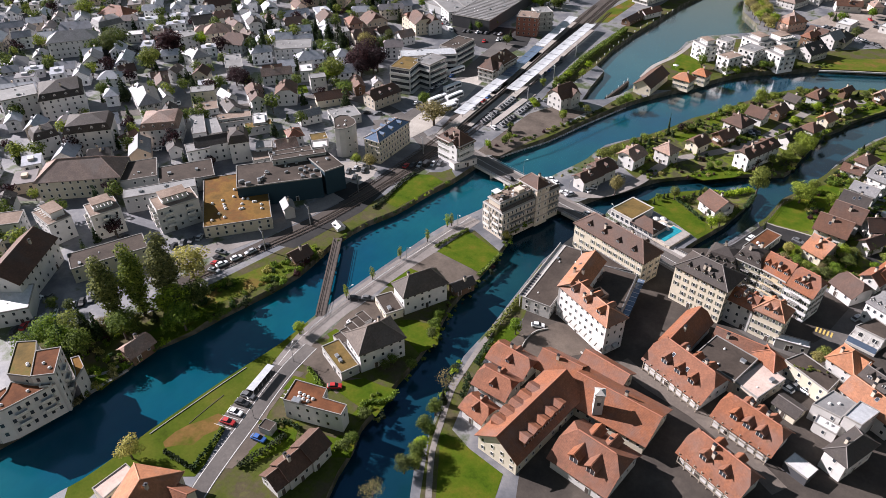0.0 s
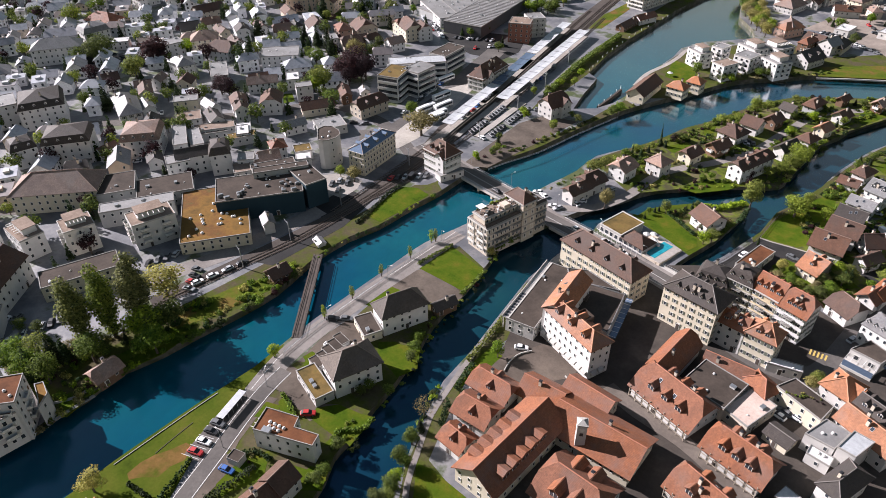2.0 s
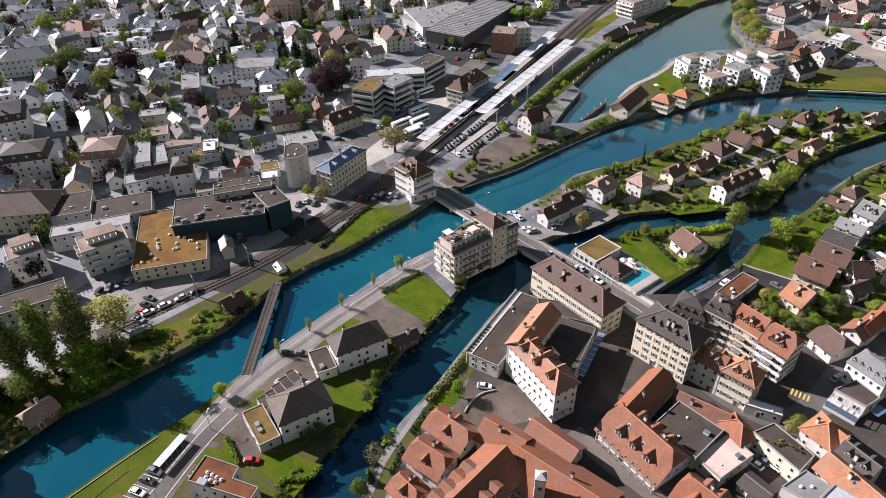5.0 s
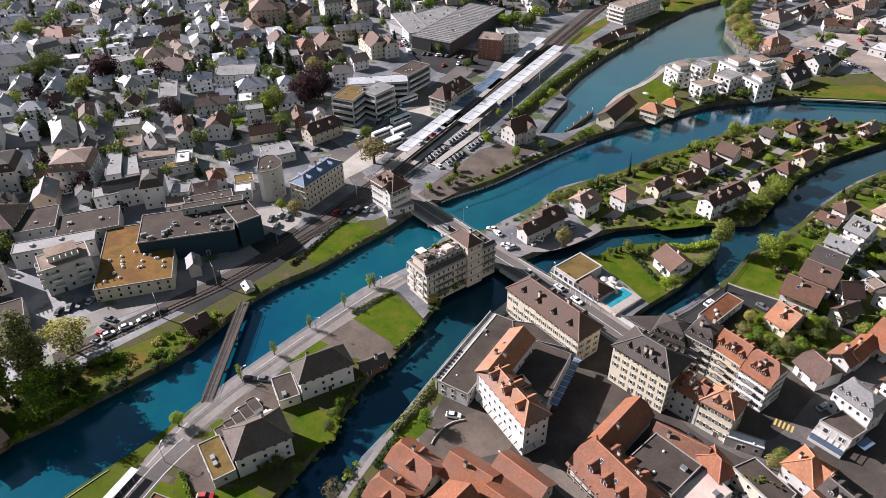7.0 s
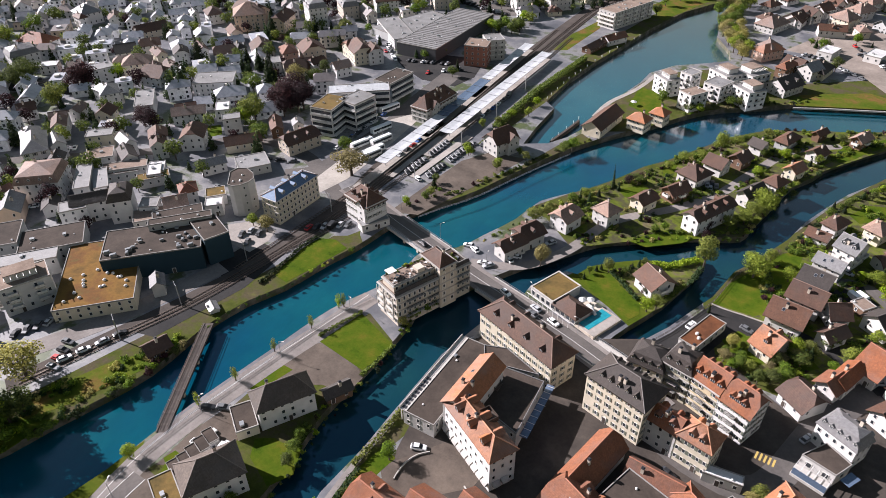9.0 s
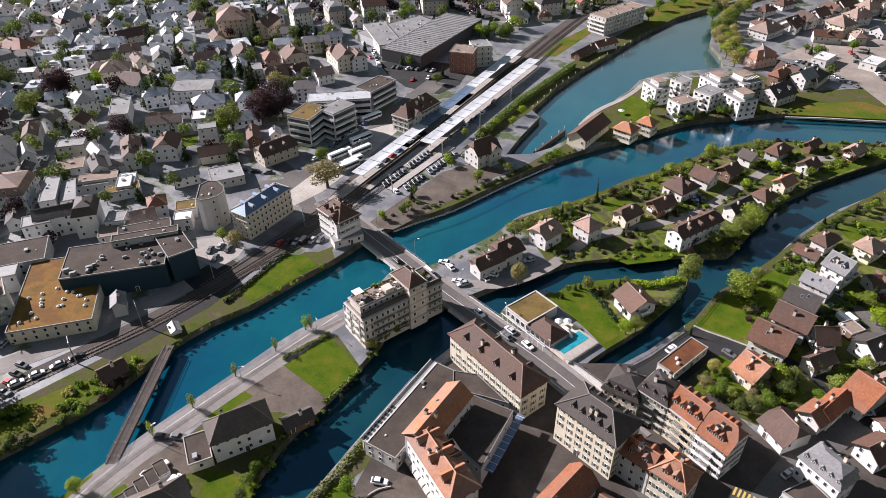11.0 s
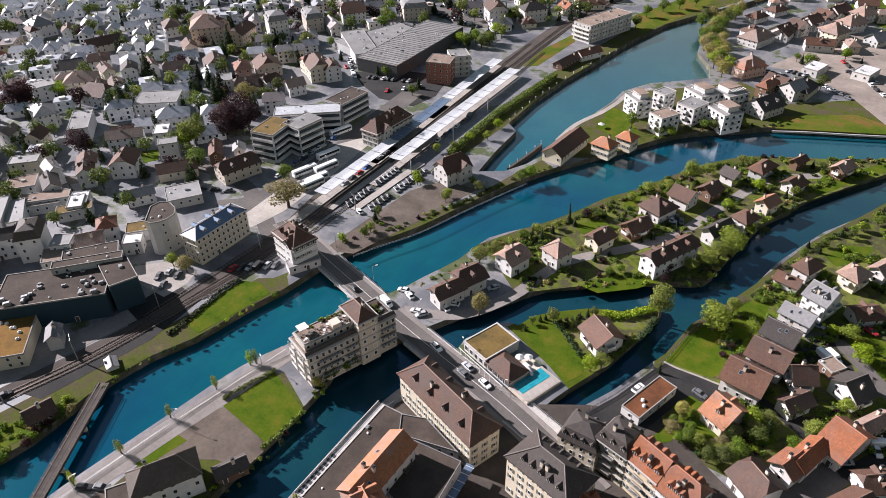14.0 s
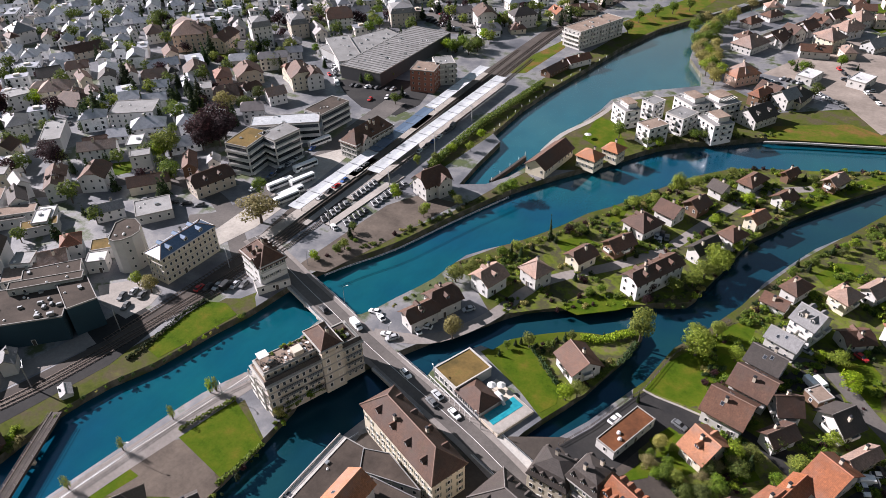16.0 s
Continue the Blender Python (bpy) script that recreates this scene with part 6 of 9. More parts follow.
house(7.2, 594.2, 57, 10.9, 9.8, 6, "gable", "w", "b")
house(13.5, 609.3, -36, 10.1, 9.4, 6, "gable", "w", "b")
house(19.6, 623.6, 57, 9.7, 9.4, 6, "gable", "w", "b")
house(21.5, 582.2, 52, 13.4, 12.5, 6, "hip", "w", "k")
house(29.4, 601.9, 52, 13.5, 11.7, 6, "hip", "w", "k")
house(35.1, 626.7, 55, 12.9, 11.3, 6, "hip", "w", "k")
house(47.9, 584.7, 54, 18.0, 9.6, 4.3, "gable", "g", "g", over=0.9)
house(-25.6, 595.3, 62, 11.8, 7.9, 4.3, "hip", "w", "b", over=0.9)
house(-16.0, 615.6, 58, 12.4, 7.5, 4.3, "hip", "w", "b", over=0.9)
house(56.4, 222.9, 53, 7.3, 6.6, 5, "gable", "w", "b", over=0.9)
house(-222.7, 441.3, 69, 50, 30, 5, "flat", "g", "g", gap=1.0)
house(28.0, 136.2, -26, 6.3, 4.6, 2.9, "flat", "d", "w", gap=1.0, detail=False, name="yard_canopy", label="flat white canopy roof over a dark yard stand")
house(-140.0, 171.2, -29, 4.6, 3.2, 1.3, "gable", "w", "g", rise=0.8, over=0.3, chim=0, gap=1.0, name="shelter", label="small white-roofed shelter beside the footbridge")
house(-162.9, 169.4, -39, 6.1, 4.0, 5, "gable", "w", "g", gap=0.5, name="substation", label="small grey-white utility house with a pitched roof")
house(-120.1, 237.5, 57, 11.5, 4.7, 3, "flat", "w", "g", gap=0.2, name="terrace_annex", label="low white restaurant annex beside the bridge")
house(-428.5, 344.4, -13, 10.2, 5.5, 8, "hip", "w", "b")
house(-417.2, 360.6, -37, 6.0, 6.0, 5, "gable", "w", "b")
house(-418.4, 304.9, 8, 21.5, 13.0, 6, "hip", "w", "r")
house(-400.3, 282.3, 72, 15.9, 13.0, 8, "mansard", "w", "g")
house(-376.1, 282.2, 42, 9.8, 8.4, 5, "flat", "w", "w")
house(-364.1, 289.3, -41, 11.5, 8.1, 5, "flat", "r", "d")
house(-333.3, 304.7, 43, 18.3, 6.6, 8, "hip", "c", "k")
house(-308.0, 300.4, 11, 13.8, 13.1, 6, "half", "w", "b")
house(-310.7, 313.8, -21, 10.4, 5.3, 6, "half", "w", "b")
house(-310.5, 269.7, -6, 16.4, 6.5, 7, "hip", "w", "g")
house(-288.3, 251.0, 118, 8.6, 7.8, 7, "gable", "c", "b")
house(-306.0, 248.1, 112, 8.7, 5.8, 6, "gable", "w", "k")
house(-258.5, 274.9, 49, 9.6, 6.3, 6, "gable", "w", "b")
house(-330.2, 236.4, 59, 7.9, 7.6, 6, "gable", "w", "b")
house(-305.1, 236.9, 48, 7.8, 5.7, 7, "gable", "w", "b")
house(-326.5, 397.8, 43, 19.8, 17.6, 11, "hip", "y", "k")
house(-233.4, 386.3, 62, 11.3, 10.1, 7, "half", "c", "r")
house(-217.7, 383.4, -38, 11.0, 8.7, 8, "half", "w", "b")
house(-239.1, 356.7, 76, 9.1, 6.2, 6, "half", "w", "b")
house(-247.1, 346.3, 51, 11.9, 11.5, 5, "half", "s", "b")
house(-238.4, 218.1, 47, 13.7, 9.2, 4, "flat", "g", "b")
house(-225.6, 225.9, -47, 9.4, 6.7, 4.5, "flat", "w", "w")
house(-221.8, 220.3, 52, 13.0, 6.1, 4, "flat", "g", "m")
house(-194.7, 199.7, 48, 19.6, 8.7, 5.2, "flat", "g", "b")
house(-224.9, 184.2, 53, 9.8, 7.6, 8, "flat", "w", "g")
house(-194.5, 207.8, 52, 8.4, 7.8, 6, "gable", "w", "k")
house(20.9, 183.2, 3, 9.5, 3.0, 3.2, "flat", "w", "w", gap=0.4)
house(45.1, 233.0, 66, 11.2, 4.9, 5, "gable", "w", "r")
house(1.5, 448.3, 60, 15.5, 12.2, 5, "gable", "w", "d", dorm=2)
house(3.0, 481.7, -26, 11.3, 10.4, 4.5, "gable", "b", "b")
house(14.6, 481.9, 75, 16.1, 12.5, 4.5, "hip", "c", "d")
house(-13.6, 496.1, 52, 16.0, 8.7, 6, "hip", "p", "o")
house(17.9, 515.6, 72, 14.0, 8.6, 4, "flat", "w", "w")
house(43.1, 521.6, 71, 14.7, 9.2, 4, "flat", "w", "w")
house(-237.6, 206.5, -37, 17.5, 5.8, 5.5, "flat", "w", "g")
house(-201.5, 201.3, -53, 7.1, 6.9, 7, "flat", "w", "g")
house(-182.0, 215.8, 41, 6.7, 6.0, 5, "flat", "w", "w")
house(-187.6, 222.4, 47, 7.8, 7.1, 4.5, "flat", "w", "m")
house(-257.4, 222.0, 47, 11.7, 10.4, 5, "flat", "w", "b")
house(-245.5, 227.3, -29, 12.3, 6.2, 6, "gable", "w", "d")
house(-241.2, 241.3, -39, 12.6, 6.5, 7, "gable", "w", "b", dorm=1)
house(-283.9, 209.7, -34, 21.0, 9.9, 10, "hip", "w", "g", shut=1)
house(-296.5, 230.9, -38, 11.4, 6.2, 8, "gable", "w", "b")
house(27.2, 253.2, -12, 10.5, 10.7, 5.5, "gable", "w", "b", sky=3, over=0.9)
house(31.5, 264.8, -14, 10.1, 9.5, 6, "gable", "w", "b", sky=4, over=0.9)
house(33.2, 276.4, -16, 8.9, 8.3, 5.5, "gable", "w", "d", sky=2, over=0.9)
house(36.4, 288.2, -19, 9.2, 6.2, 5, "gable", "w", "g", sky=2)
house(41.7, 298.5, -26, 7.6, 9.4, 7.5, "gable", "v", "g", dorm=2, balc=2)
house(40.3, 261.4, 27, 5.6, 7.0, 5.2, "gable", "w", "b", over=0.9, balc=1, rise=3.0)
house(40.2, 250.7, 52, 7.6, 4.8, 4.5, "gable", "w", "b", over=0.9)
house(53.3, 263.2, 52, 6.5, 8.8, 5, "gable", "w", "d", over=0.9, balc=1)
house(47.9, 271.7, 49, 5.3, 5.2, 3, "flat", "b", "b")
house(59.2, 252.7, 54, 8.8, 3.2, 5, "gable", "c", "k", over=0.9)
house(41.7, 227.9, 62, 6.3, 5.8, 5, "gable", "w", "r", over=0.9)
house(24.3, 238.0, -29, 6.8, 10.0, 4.5, "gable", "c", "o", over=0.9, dorm=1, sky=1)
house(52.8, 242.4, -29, 6.8, 13.5, 5, "gable", "w", "r", over=0.9)
house(36.1, 317.0, 63, 8.4, 5.3, 5, "hip", "w", "b", over=0.9)
house(50.1, 318.6, 62, 8.0, 6.2, 6, "hip", "c", "k", over=0.9, balc=1)
house(59.0, 327.9, 59, 9.1, 5.3, 5, "gable", "w", "k", over=0.9)
house(31.4, 308.0, -16, 7.6, 5.4, 3, "gable", "w", "b")
house(-54.8, 272.7, 71, 8.9, 8.0, 6, "half", "v", "k", over=0.9, dorm=1, chim=2)
house(-42.1, 283.0, -23, 7.5, 7.4, 6.5, "hip", "w", "k", over=0.7)
house(-32.2, 300.0, 66, 8.6, 6.3, 5, "half", "c", "b", over=0.9)
house(-22.8, 313.7, 60, 9.4, 6.2, 4.5, "gable", "b", "b", over=0.9, balc=1)
house(-19.1, 330.6, 65, 10.5, 9.5, 5, "hip", "w", "b", over=0.9, dorm=1)
house(-12.4, 343.4, -20, 8.0, 8.0, 5, "gable", "w", "b", over=0.9)
house(-4.5, 353.7, 66, 7.6, 6.5, 4.5, "gable", "b", "b", over=0.9)
house(0.7, 370.3, -25, 6.0, 5.9, 4.5, "gable", "w", "d", over=0.9)
house(11.3, 383.0, 68, 11.4, 5.8, 4.5, "hip", "g", "b", over=0.9)
house(23.8, 396.9, 63, 7.0, 3.4, 4, "gable", "b", "b", over=0.9)
house(24.5, 375.5, 63, 7.2, 6.0, 4, "gable", "w", "b", over=0.9)
house(40.7, 397.4, 64, 8.5, 5.1, 5, "gable", "b", "k", over=1.0, balc=1)
house(17.5, 353.5, 64, 7.3, 5.3, 5, "gable", "c", "o", over=0.9)
house(12.1, 336.0, 62, 7.6, 5.9, 6.5, "hip", "w", "b", over=0.9, balc=1)
house(4.5, 324.8, 63, 11.1, 5.2, 5.5, "gable", "w", "d", over=0.9)
house(-5.9, 566.7, 81, 14.6, 10.1, 4.5, "gable", "w", "b")
house(0.5, 581.6, 80, 15.3, 10.2, 4.5, "gable", "w", "b")
house(7.2, 597.0, 79, 16.0, 10.4, 4.5, "gable", "w", "b")
house(14.1, 613.0, 79, 16.8, 10.6, 4.5, "gable", "w", "b")
house(21.3, 629.7, 78, 17.6, 10.8, 4.5, "gable", "w", "b")
# red roofs muted to pink here, in place of haze
house(-19.0, 551.0, 67, 19.2, 13.4, 5, "hip", "w", "k")
house(22.6, 572.9, 62, 14.1, 10.5, 8, "hip", "c", "k")
house(30.7, 607.9, 74, 15.6, 12.7, 5, "hip", "c", "k")
house(35.0, 630.2, 72, 15.5, 10.0, 6, "hip", "w", "k")
house(-66.1, 246.2, 64, 9.8, 5.9, 5.5, "half", "w", "b", dorm=1, over=0.9)
house(-63.4, 256.1, 64, 9.0, 8.4, 5.5, "half", "w", "b", dorm=1, over=0.9)



def awning_mesh(w, reach, drop):
    """A rounded cloth awning hung on a wall: x along the wall, -y outwards."""
    s, n = Shape(), 5
    arc = [(-reach * math.sin(math.pi / 2 * i / n), -drop * (1 - math.cos(math.pi / 2 * i / n))) for i in range(n + 1)]
    vs = [(x, y, z) for x in (-w / 2, w / 2) for y, z in arc] + [(x, 0.0, -drop) for x in (-w / 2, w / 2)]
    fs = [(i, i + 1, n + 2 + i, n + 1 + i) for i in range(n)]
    return s.add(vs, fs + [tuple(range(n, -1, -1)) + (2 * n + 2,), tuple(range(n + 1, 2 * n + 2)) + (2 * n + 3,)]).mesh("awning", M_CONC)


AWNING = awning_mesh(2.0, 1.3, 1.1)
for _k in range(9):
    part("awning", AWNING, _blk, pose(-9.6 + _k * 2.4, -3.56, 3.3), "rounded pale cloth awning")
for _k in range(2):
    part("awning", AWNING, _blk, pose(10.91, -2.0 + _k * 2.6, 3.3, 0, 0, 90), "rounded pale cloth awning")
part("roof_terrace", Shape().box(-2.2, 2.0, 1.6, 4.6, 12.6, 13.5, 0).box(-2.2, 2.0, 4.5, 4.6, 13.5, 14.4, 1).box(-2.2, -2.1, 1.6, 4.6, 13.5, 14.4, 1).box(1.9, 2.0, 1.6, 4.6, 13.5, 14.4, 1).mesh("roof_terrace", M_WOOD, M_RAIL), _blk, None, "brown timber roof terrace with railings")
# broad white edge of the flat-roofed wing with dark slots over the lower terrace
part("edge_slab", Shape().box(-16.7, 16.7, 4.0, 6.3, 5.1, 5.3).box(-16.7, 16.7, 6.1, 6.3, 5.3, 5.9).mesh("edge_slab", M_CONC), _wing, None, "broad pale roof edge")
for _k in range(9):
    part("roof_slot", Shape().box(-0.45, 0.45, 4.5, 5.8, 5.3, 5.36).mesh("roof_slot", M_DARK), _wing, pose(-15.6 + _k * 1.5, 0, 0))
    part("wing_post", Shape().box(-0.12, 0.12, 6.0, 6.24, 0, 5.1).mesh("wing_post", M_FRAME), _wing, pose(-16.0 + _k * 4.0, 0, 0))
# long iron balconies, slate edge and terrace fittings of the hotel
for _x0, _x1 in ((-11.6, -4.8), (-3.2, 1.2), (8.9, 14.0)):
    for _z in (3.15, 6.1, 9.05):
        _s = Shape().box(_x0, _x1, -6.35, -5.1, _z - 0.16, _z, 0)
        _s.box(_x0, _x1, -6.35, -6.28, _z + 0.85, _z + 0.98, 1)
        for _k in range(int((_x1 - _x0) / 0.5) + 1):
            _s.box(_x0 + _k * 0.5 - 0.05, _x0 + _k * 0.5 + 0.05, -6.34, -6.29, _z, _z + 0.9, 1)
        part("balcony", _s.mesh("balcony", M_CONC, M_DARK), _hotel, None, "long stone balcony with an iron railing")
for _z in (3.15, 6.1, 9.05):
    for _y0, _y1 in ((-4.6, -0.6), (0.6, 4.6)):
        _s = Shape().box(-16.0, -14.7, _y0, _y1, _z - 0.16, _z, 0).box(-16.0, -15.9, _y0, _y1, _z, _z + 0.95, 1)
        for _y in (_y0, _y1 - 0.3):
            _s.box(-16.0, -15.7, _y, _y + 0.3, _z, _z + 2.8, 0)
        part("balcony", _s.mesh("balcony", M_CONC, M_FRAME), _hotel, None, "end loggia balcony with stone piers")
_s = Shape()
slab_faces(_s, [(-15.1, -5.6, 11.4), (15.1, -5.6, 11.4), (14.9, -4.3, 13.2), (-14.9, -4.3, 13.2)], 0, 0.15)
part("slate_edge", _s.mesh("slate_edge", ROOFS["d"]), _hotel, None, "dark slate roof edge")
part("tower_bay", Shape().box(1.8, 8.2, -5.9, -5.0, -0.6, 14.2).box(1.6, 8.4, -6.1, -5.0, 14.2, 14.5).mesh("tower_bay", WALLS["s"]), _hotel)
for _x in (3.3, 6.7):
    for _z in (1.9, 4.9, 7.9, 10.9, 13.0):
        part("window", window(1.4, 1.9 if _z < 12 else 1.2), _hotel, pose(_x, -5.9, _z))
part("terrace_awning", Shape().box(-13.4, -10.4, 0.4, 3.2, 17.1, 17.25).mesh("terrace_awning", M_WHITE), _hotel, None, "white cloth terrace awning")
for _x, _y in ((-13.2, 0.6), (-10.6, 0.6), (-13.2, 3.0), (-10.6, 3.0)):
    part("awning_pole", Shape().box(-0.05, 0.05, -0.05, 0.05, 14.9, 17.1).mesh("awning_pole", M_STEEL), _hotel, pose(_x, _y, 0))
for _k in range(16):
    part("terrace_table", Shape().box(-0.4, 0.4, -0.4, 0.4, 0.68, 0.74).box(-0.06, 0.06, -0.06, 0.06, 0, 0.68).box(-0.9, -0.5, -0.2, 0.2, 0, 0.45).box(0.5, 0.9, -0.2, 0.2, 0, 0.45).mesh("terrace_table", M_WOOD if _k % 3 else M_WHITE), _hotel, pose(-12.6 + (_k % 8) * 1.9, -1.6 + (_k // 8) * 1.7, 14.92, 0, 0, 20 * _k))
part("terrace_wall", Shape().box(-4.6, -1.8, -2.6, 0.2, 14.9, 16.6).mesh("terrace_wall", WALLS["s"]), _hotel)


# ---- trees and hedges ----
def leaf_crown(seed, lobes, n, size, droop=0.0):
    """Many small bent leaf clumps spread through and over a set of lobes (x, y, z, rx, rz)."""
    rng = random.Random(seed)
    verts, faces = [], []
    total = sum(l[3] * l[3] * l[4] for l in lobes)
    for x, y, z, r, rz in lobes:
        for _ in range(max(8, int(n * r * r * rz / total))):
            u = Vector((rng.gauss(0, 1), rng.gauss(0, 1), rng.gauss(0, 1))).normalized()
            k = rng.uniform(0.55, 1.08)
            p = Vector((x + u.x * r * k, y + u.y * r * k, z + u.z * rz * k))
            nrm = (u + Vector((rng.uniform(-0.7, 0.7), rng.uniform(-0.7, 0.7), rng.uniform(-0.3, 0.9)))).normalized()
            a = nrm.orthogonal().normalized()
            a.rotate(Matrix.Rotation(rng.uniform(0, 6.28), 3, nrm))
            b = nrm.cross(a)
            s = size * rng.uniform(0.55, 1.3)
            i = len(verts)
            verts += [p - a * s, p - b * s * 0.7 - nrm * s * 0.25, p + a * s, p + b * s * 0.7 - nrm * s * 0.25]
            faces += [(i, i + 1, i + 2), (i, i + 2, i + 3)]
    return [tuple(v) for v in verts], faces


TREE_WORDS = {"green": "leafy green tree with a rounded crown", "fresh": "bright fresh green leafy tree", "pale": "pale olive tree in early leaf", "copper": "dark copper-red beech tree", "dark": "dark green conifer tree", "poplar": "tall narrow green poplar on the river bank", "cypress": "slim dark green cypress in a garden", "sapling": "young yellow-green tree with thin crown", "bare": "half-bare tree with sparse pale leaves"}


def make_tree(kind, seed):
    """A tree one unit high: tapered trunk with limbs, and its crown."""
    rng = random.Random(seed)
    s = Shape()
    if kind == "poplar":
        s.tube((0, 0, -0.02), (0, 0, 0.85), 0.018, 0.005, 7)
        lobes = [(rng.uniform(-0.02, 0.02), rng.uniform(-0.02, 0.02), z, 0.10 * (1.15 - abs(z - 0.50) * 1.2) + rng.uniform(-0.012, 0.012), 0.1) for z in (0.10, 0.18, 0.27, 0.36, 0.45, 0.54, 0.63, 0.72, 0.80, 0.89)]
        v, f = leaf_crown(seed, lobes, 4200, 0.0125)
        leaf = "poplar"
    elif kind == "dark":
        s.tube((0, 0, -0.02), (0, 0, 0.9), 0.02, 0.004, 6)
        lobes = [(rng.uniform(-0.01, 0.01), rng.uniform(-0.01, 0.01), 0.1 + 0.82 * k / 9, 0.19 * (1 - k / 9.6) + 0.012, 0.07) for k in range(10)]
        v, f = leaf_crown(seed, lobes, 900, 0.034)
        leaf = "dark"
    elif kind == "cypress":
        s.tube((0, 0, -0.02), (0, 0, 0.8), 0.02, 0.004, 6)
        lobes = [(0, 0, 0.08 + 0.84 * k / 8, 0.075 * (1.05 - k / 8.6), 0.09) for k in range(9)]
        v, f = leaf_crown(seed, lobes, 700, 0.022)
        leaf = "dark"
    else:
        wide = 0.36 if kind != "sapling" else 0.17
        fork = rng.uniform(0.2, 0.28)
        s.tube((0, 0, -0.02), (rng.uniform(-0.02, 0.02), 0, fork), 0.034, 0.024, 7)
        lobes = [(0, 0, 0.62, wide * 0.8, 0.33)]
        for k in range(7):
            a = k * 0.9 + rng.uniform(-0.3, 0.3)
            r = wide * rng.uniform(0.5, 0.85)
            q = (math.cos(a) * r, math.sin(a) * r, rng.uniform(0.34, 0.74))
            s.tube((0, 0, fork), q, 0.018, 0.005, 5)
            lobes.append((*q, wide * rng.uniform(0.38, 0.58), rng.uniform(0.10, 0.18)))
        if kind == "sapling":
            lobes = [(rng.uniform(-0.05, 0.05), rng.uniform(-0.05, 0.05), z, 0.15 * (1.2 - abs(z - 0.5)), 0.12) for z in (0.28, 0.4, 0.52, 0.64, 0.76, 0.88)]
        n = {"sapling": 420, "bare": 620}.get(kind, 1700)
        v, f = leaf_crown(seed, lobes, n, 0.027 if kind != "bare" else 0.018)
        leaf = {"sapling": "fresh", "bare": "pale"}.get(kind, kind)
    root = thing("tree", pose(0, 0, 0), TREE_WORDS[kind], "tree", "trees")
    part("trunk", s.mesh("trunk", M_BARK), root)
    part("crown", mesh_of("crown", v, f, [LEAF[leaf]]), root)
    return root


PATTERNS, COUNT = {}, {}
for _k in TREE_WORDS:
    PATTERNS[_k] = [make_tree(_k, 11 + 7 * i + len(_k)) for i in range(2 if _k in ("poplar", "cypress", "copper") else 3)]
_used = set()


def tree(kind, x, y, h, wide=1.0, z=0.0):
    rng = random.Random(int(x * 37 + y * 91) & 0xFFFF)
    i = rng.randrange(len(PATTERNS[kind]))
    ob = PATTERNS[kind][i]
    w = wide * rng.uniform(0.88, 1.12)
    m = pose(x, y, z, rng.uniform(-2, 2), rng.uniform(-2, 2), rng.uniform(0, 360)) @ Matrix.Diagonal((h * w, h * w, h, 1))
    if (kind, i) in _used:
        t = copy_thing(ob, m)
        t.scale = (h * w, h * w, h)
    else:
        _used.add((kind, i))
        ob.matrix_basis, t = m, ob
    return tagged(t, TREE_WORDS[kind], "tree", "trees")


def shrub_mesh(seed, leaf):
    rng = random.Random(seed)
    lobes = [(rng.uniform(-0.5, 0.5), rng.uniform(-0.5, 0.5), rng.uniform(0.2, 0.6), rng.uniform(0.35, 0.6), rng.uniform(0.3, 0.5)) for _ in range(5)]
    v, f = leaf_crown(seed, lobes, 190, 0.15)
    return mesh_of("shrub", v, f, [LEAF[leaf]])


SHRUBS = [shrub_mesh(5 + i, k) for i, k in enumerate(("green", "green", "fresh", "pale", "dark", "copper"))]


def shrub(x, y, r, rng, z=0.0):
    i = rng.choice((0, 0, 0, 1, 1, 1, 2, 2, 3, 4, 4, 5))
    ob = new("shrub", SHRUBS[i])
    ob.matrix_basis = pose(x, y, z, 0, 0, rng.uniform(0, 360)) @ Matrix.Diagonal((r, r, r * rng.uniform(0.8, 1.4), 1))
    return tagged(ob, ("rounded green garden shrub", "dense green garden shrub", "bright green spring shrub", "pale olive budding shrub", "dark evergreen garden shrub", "dark red-leaved garden shrub")[i], "shrub", "shrubs")


def clear_of(x, y, r):
    return all((x - a) ** 2 + (y - b) ** 2 > (r + c * 0.8) ** 2 for a, b, c in BUILT) and not any(inside((x, y), p) for p in RIVERS)


def undergrowth(poly, n, seed, r0=0.5, r1=1.6, name="undergrowth", label="dense low green and olive garden planting"):
    """Countless low garden plants as one piece of foliage."""
    rng = random.Random(seed)
    xs, ys = [p[0] for p in poly], [p[1] for p in poly]
    src = [([tuple(v.co) for v in me.vertices], [tuple(p.vertices) for p in me.polygons]) for me in SHRUBS]
    s, tries = Shape(), 0
    while n > 0 and tries < 9000:
        tries += 1
        x, y = rng.uniform(min(xs), max(xs)), rng.uniform(min(ys), max(ys))
        if noise.noise((x * 0.085, y * 0.085, seed)) < 0.06 or not inside((x, y), poly) or not clear_of(x, y, -0.3):
            continue
        i = rng.choice((0, 0, 0, 1, 1, 2, 3, 4, 4, 5))
        r, a = rng.uniform(r0, r1), rng.uniform(0, 6.28)
        c, d = math.cos(a) * r, math.sin(a) * r
        s.add([(x + c * u - d * v, y + d * u + c * v, w * r * 1.1) for u, v, w in src[i][0][::1]], src[i][1], i)
        n -= 1
    mats = [LEAF[k] for k in ("green", "green", "fresh", "pale", "dark", "copper")]
    tagged(new(name, s.mesh(name, *mats)), label, "plants", kind="stuff")


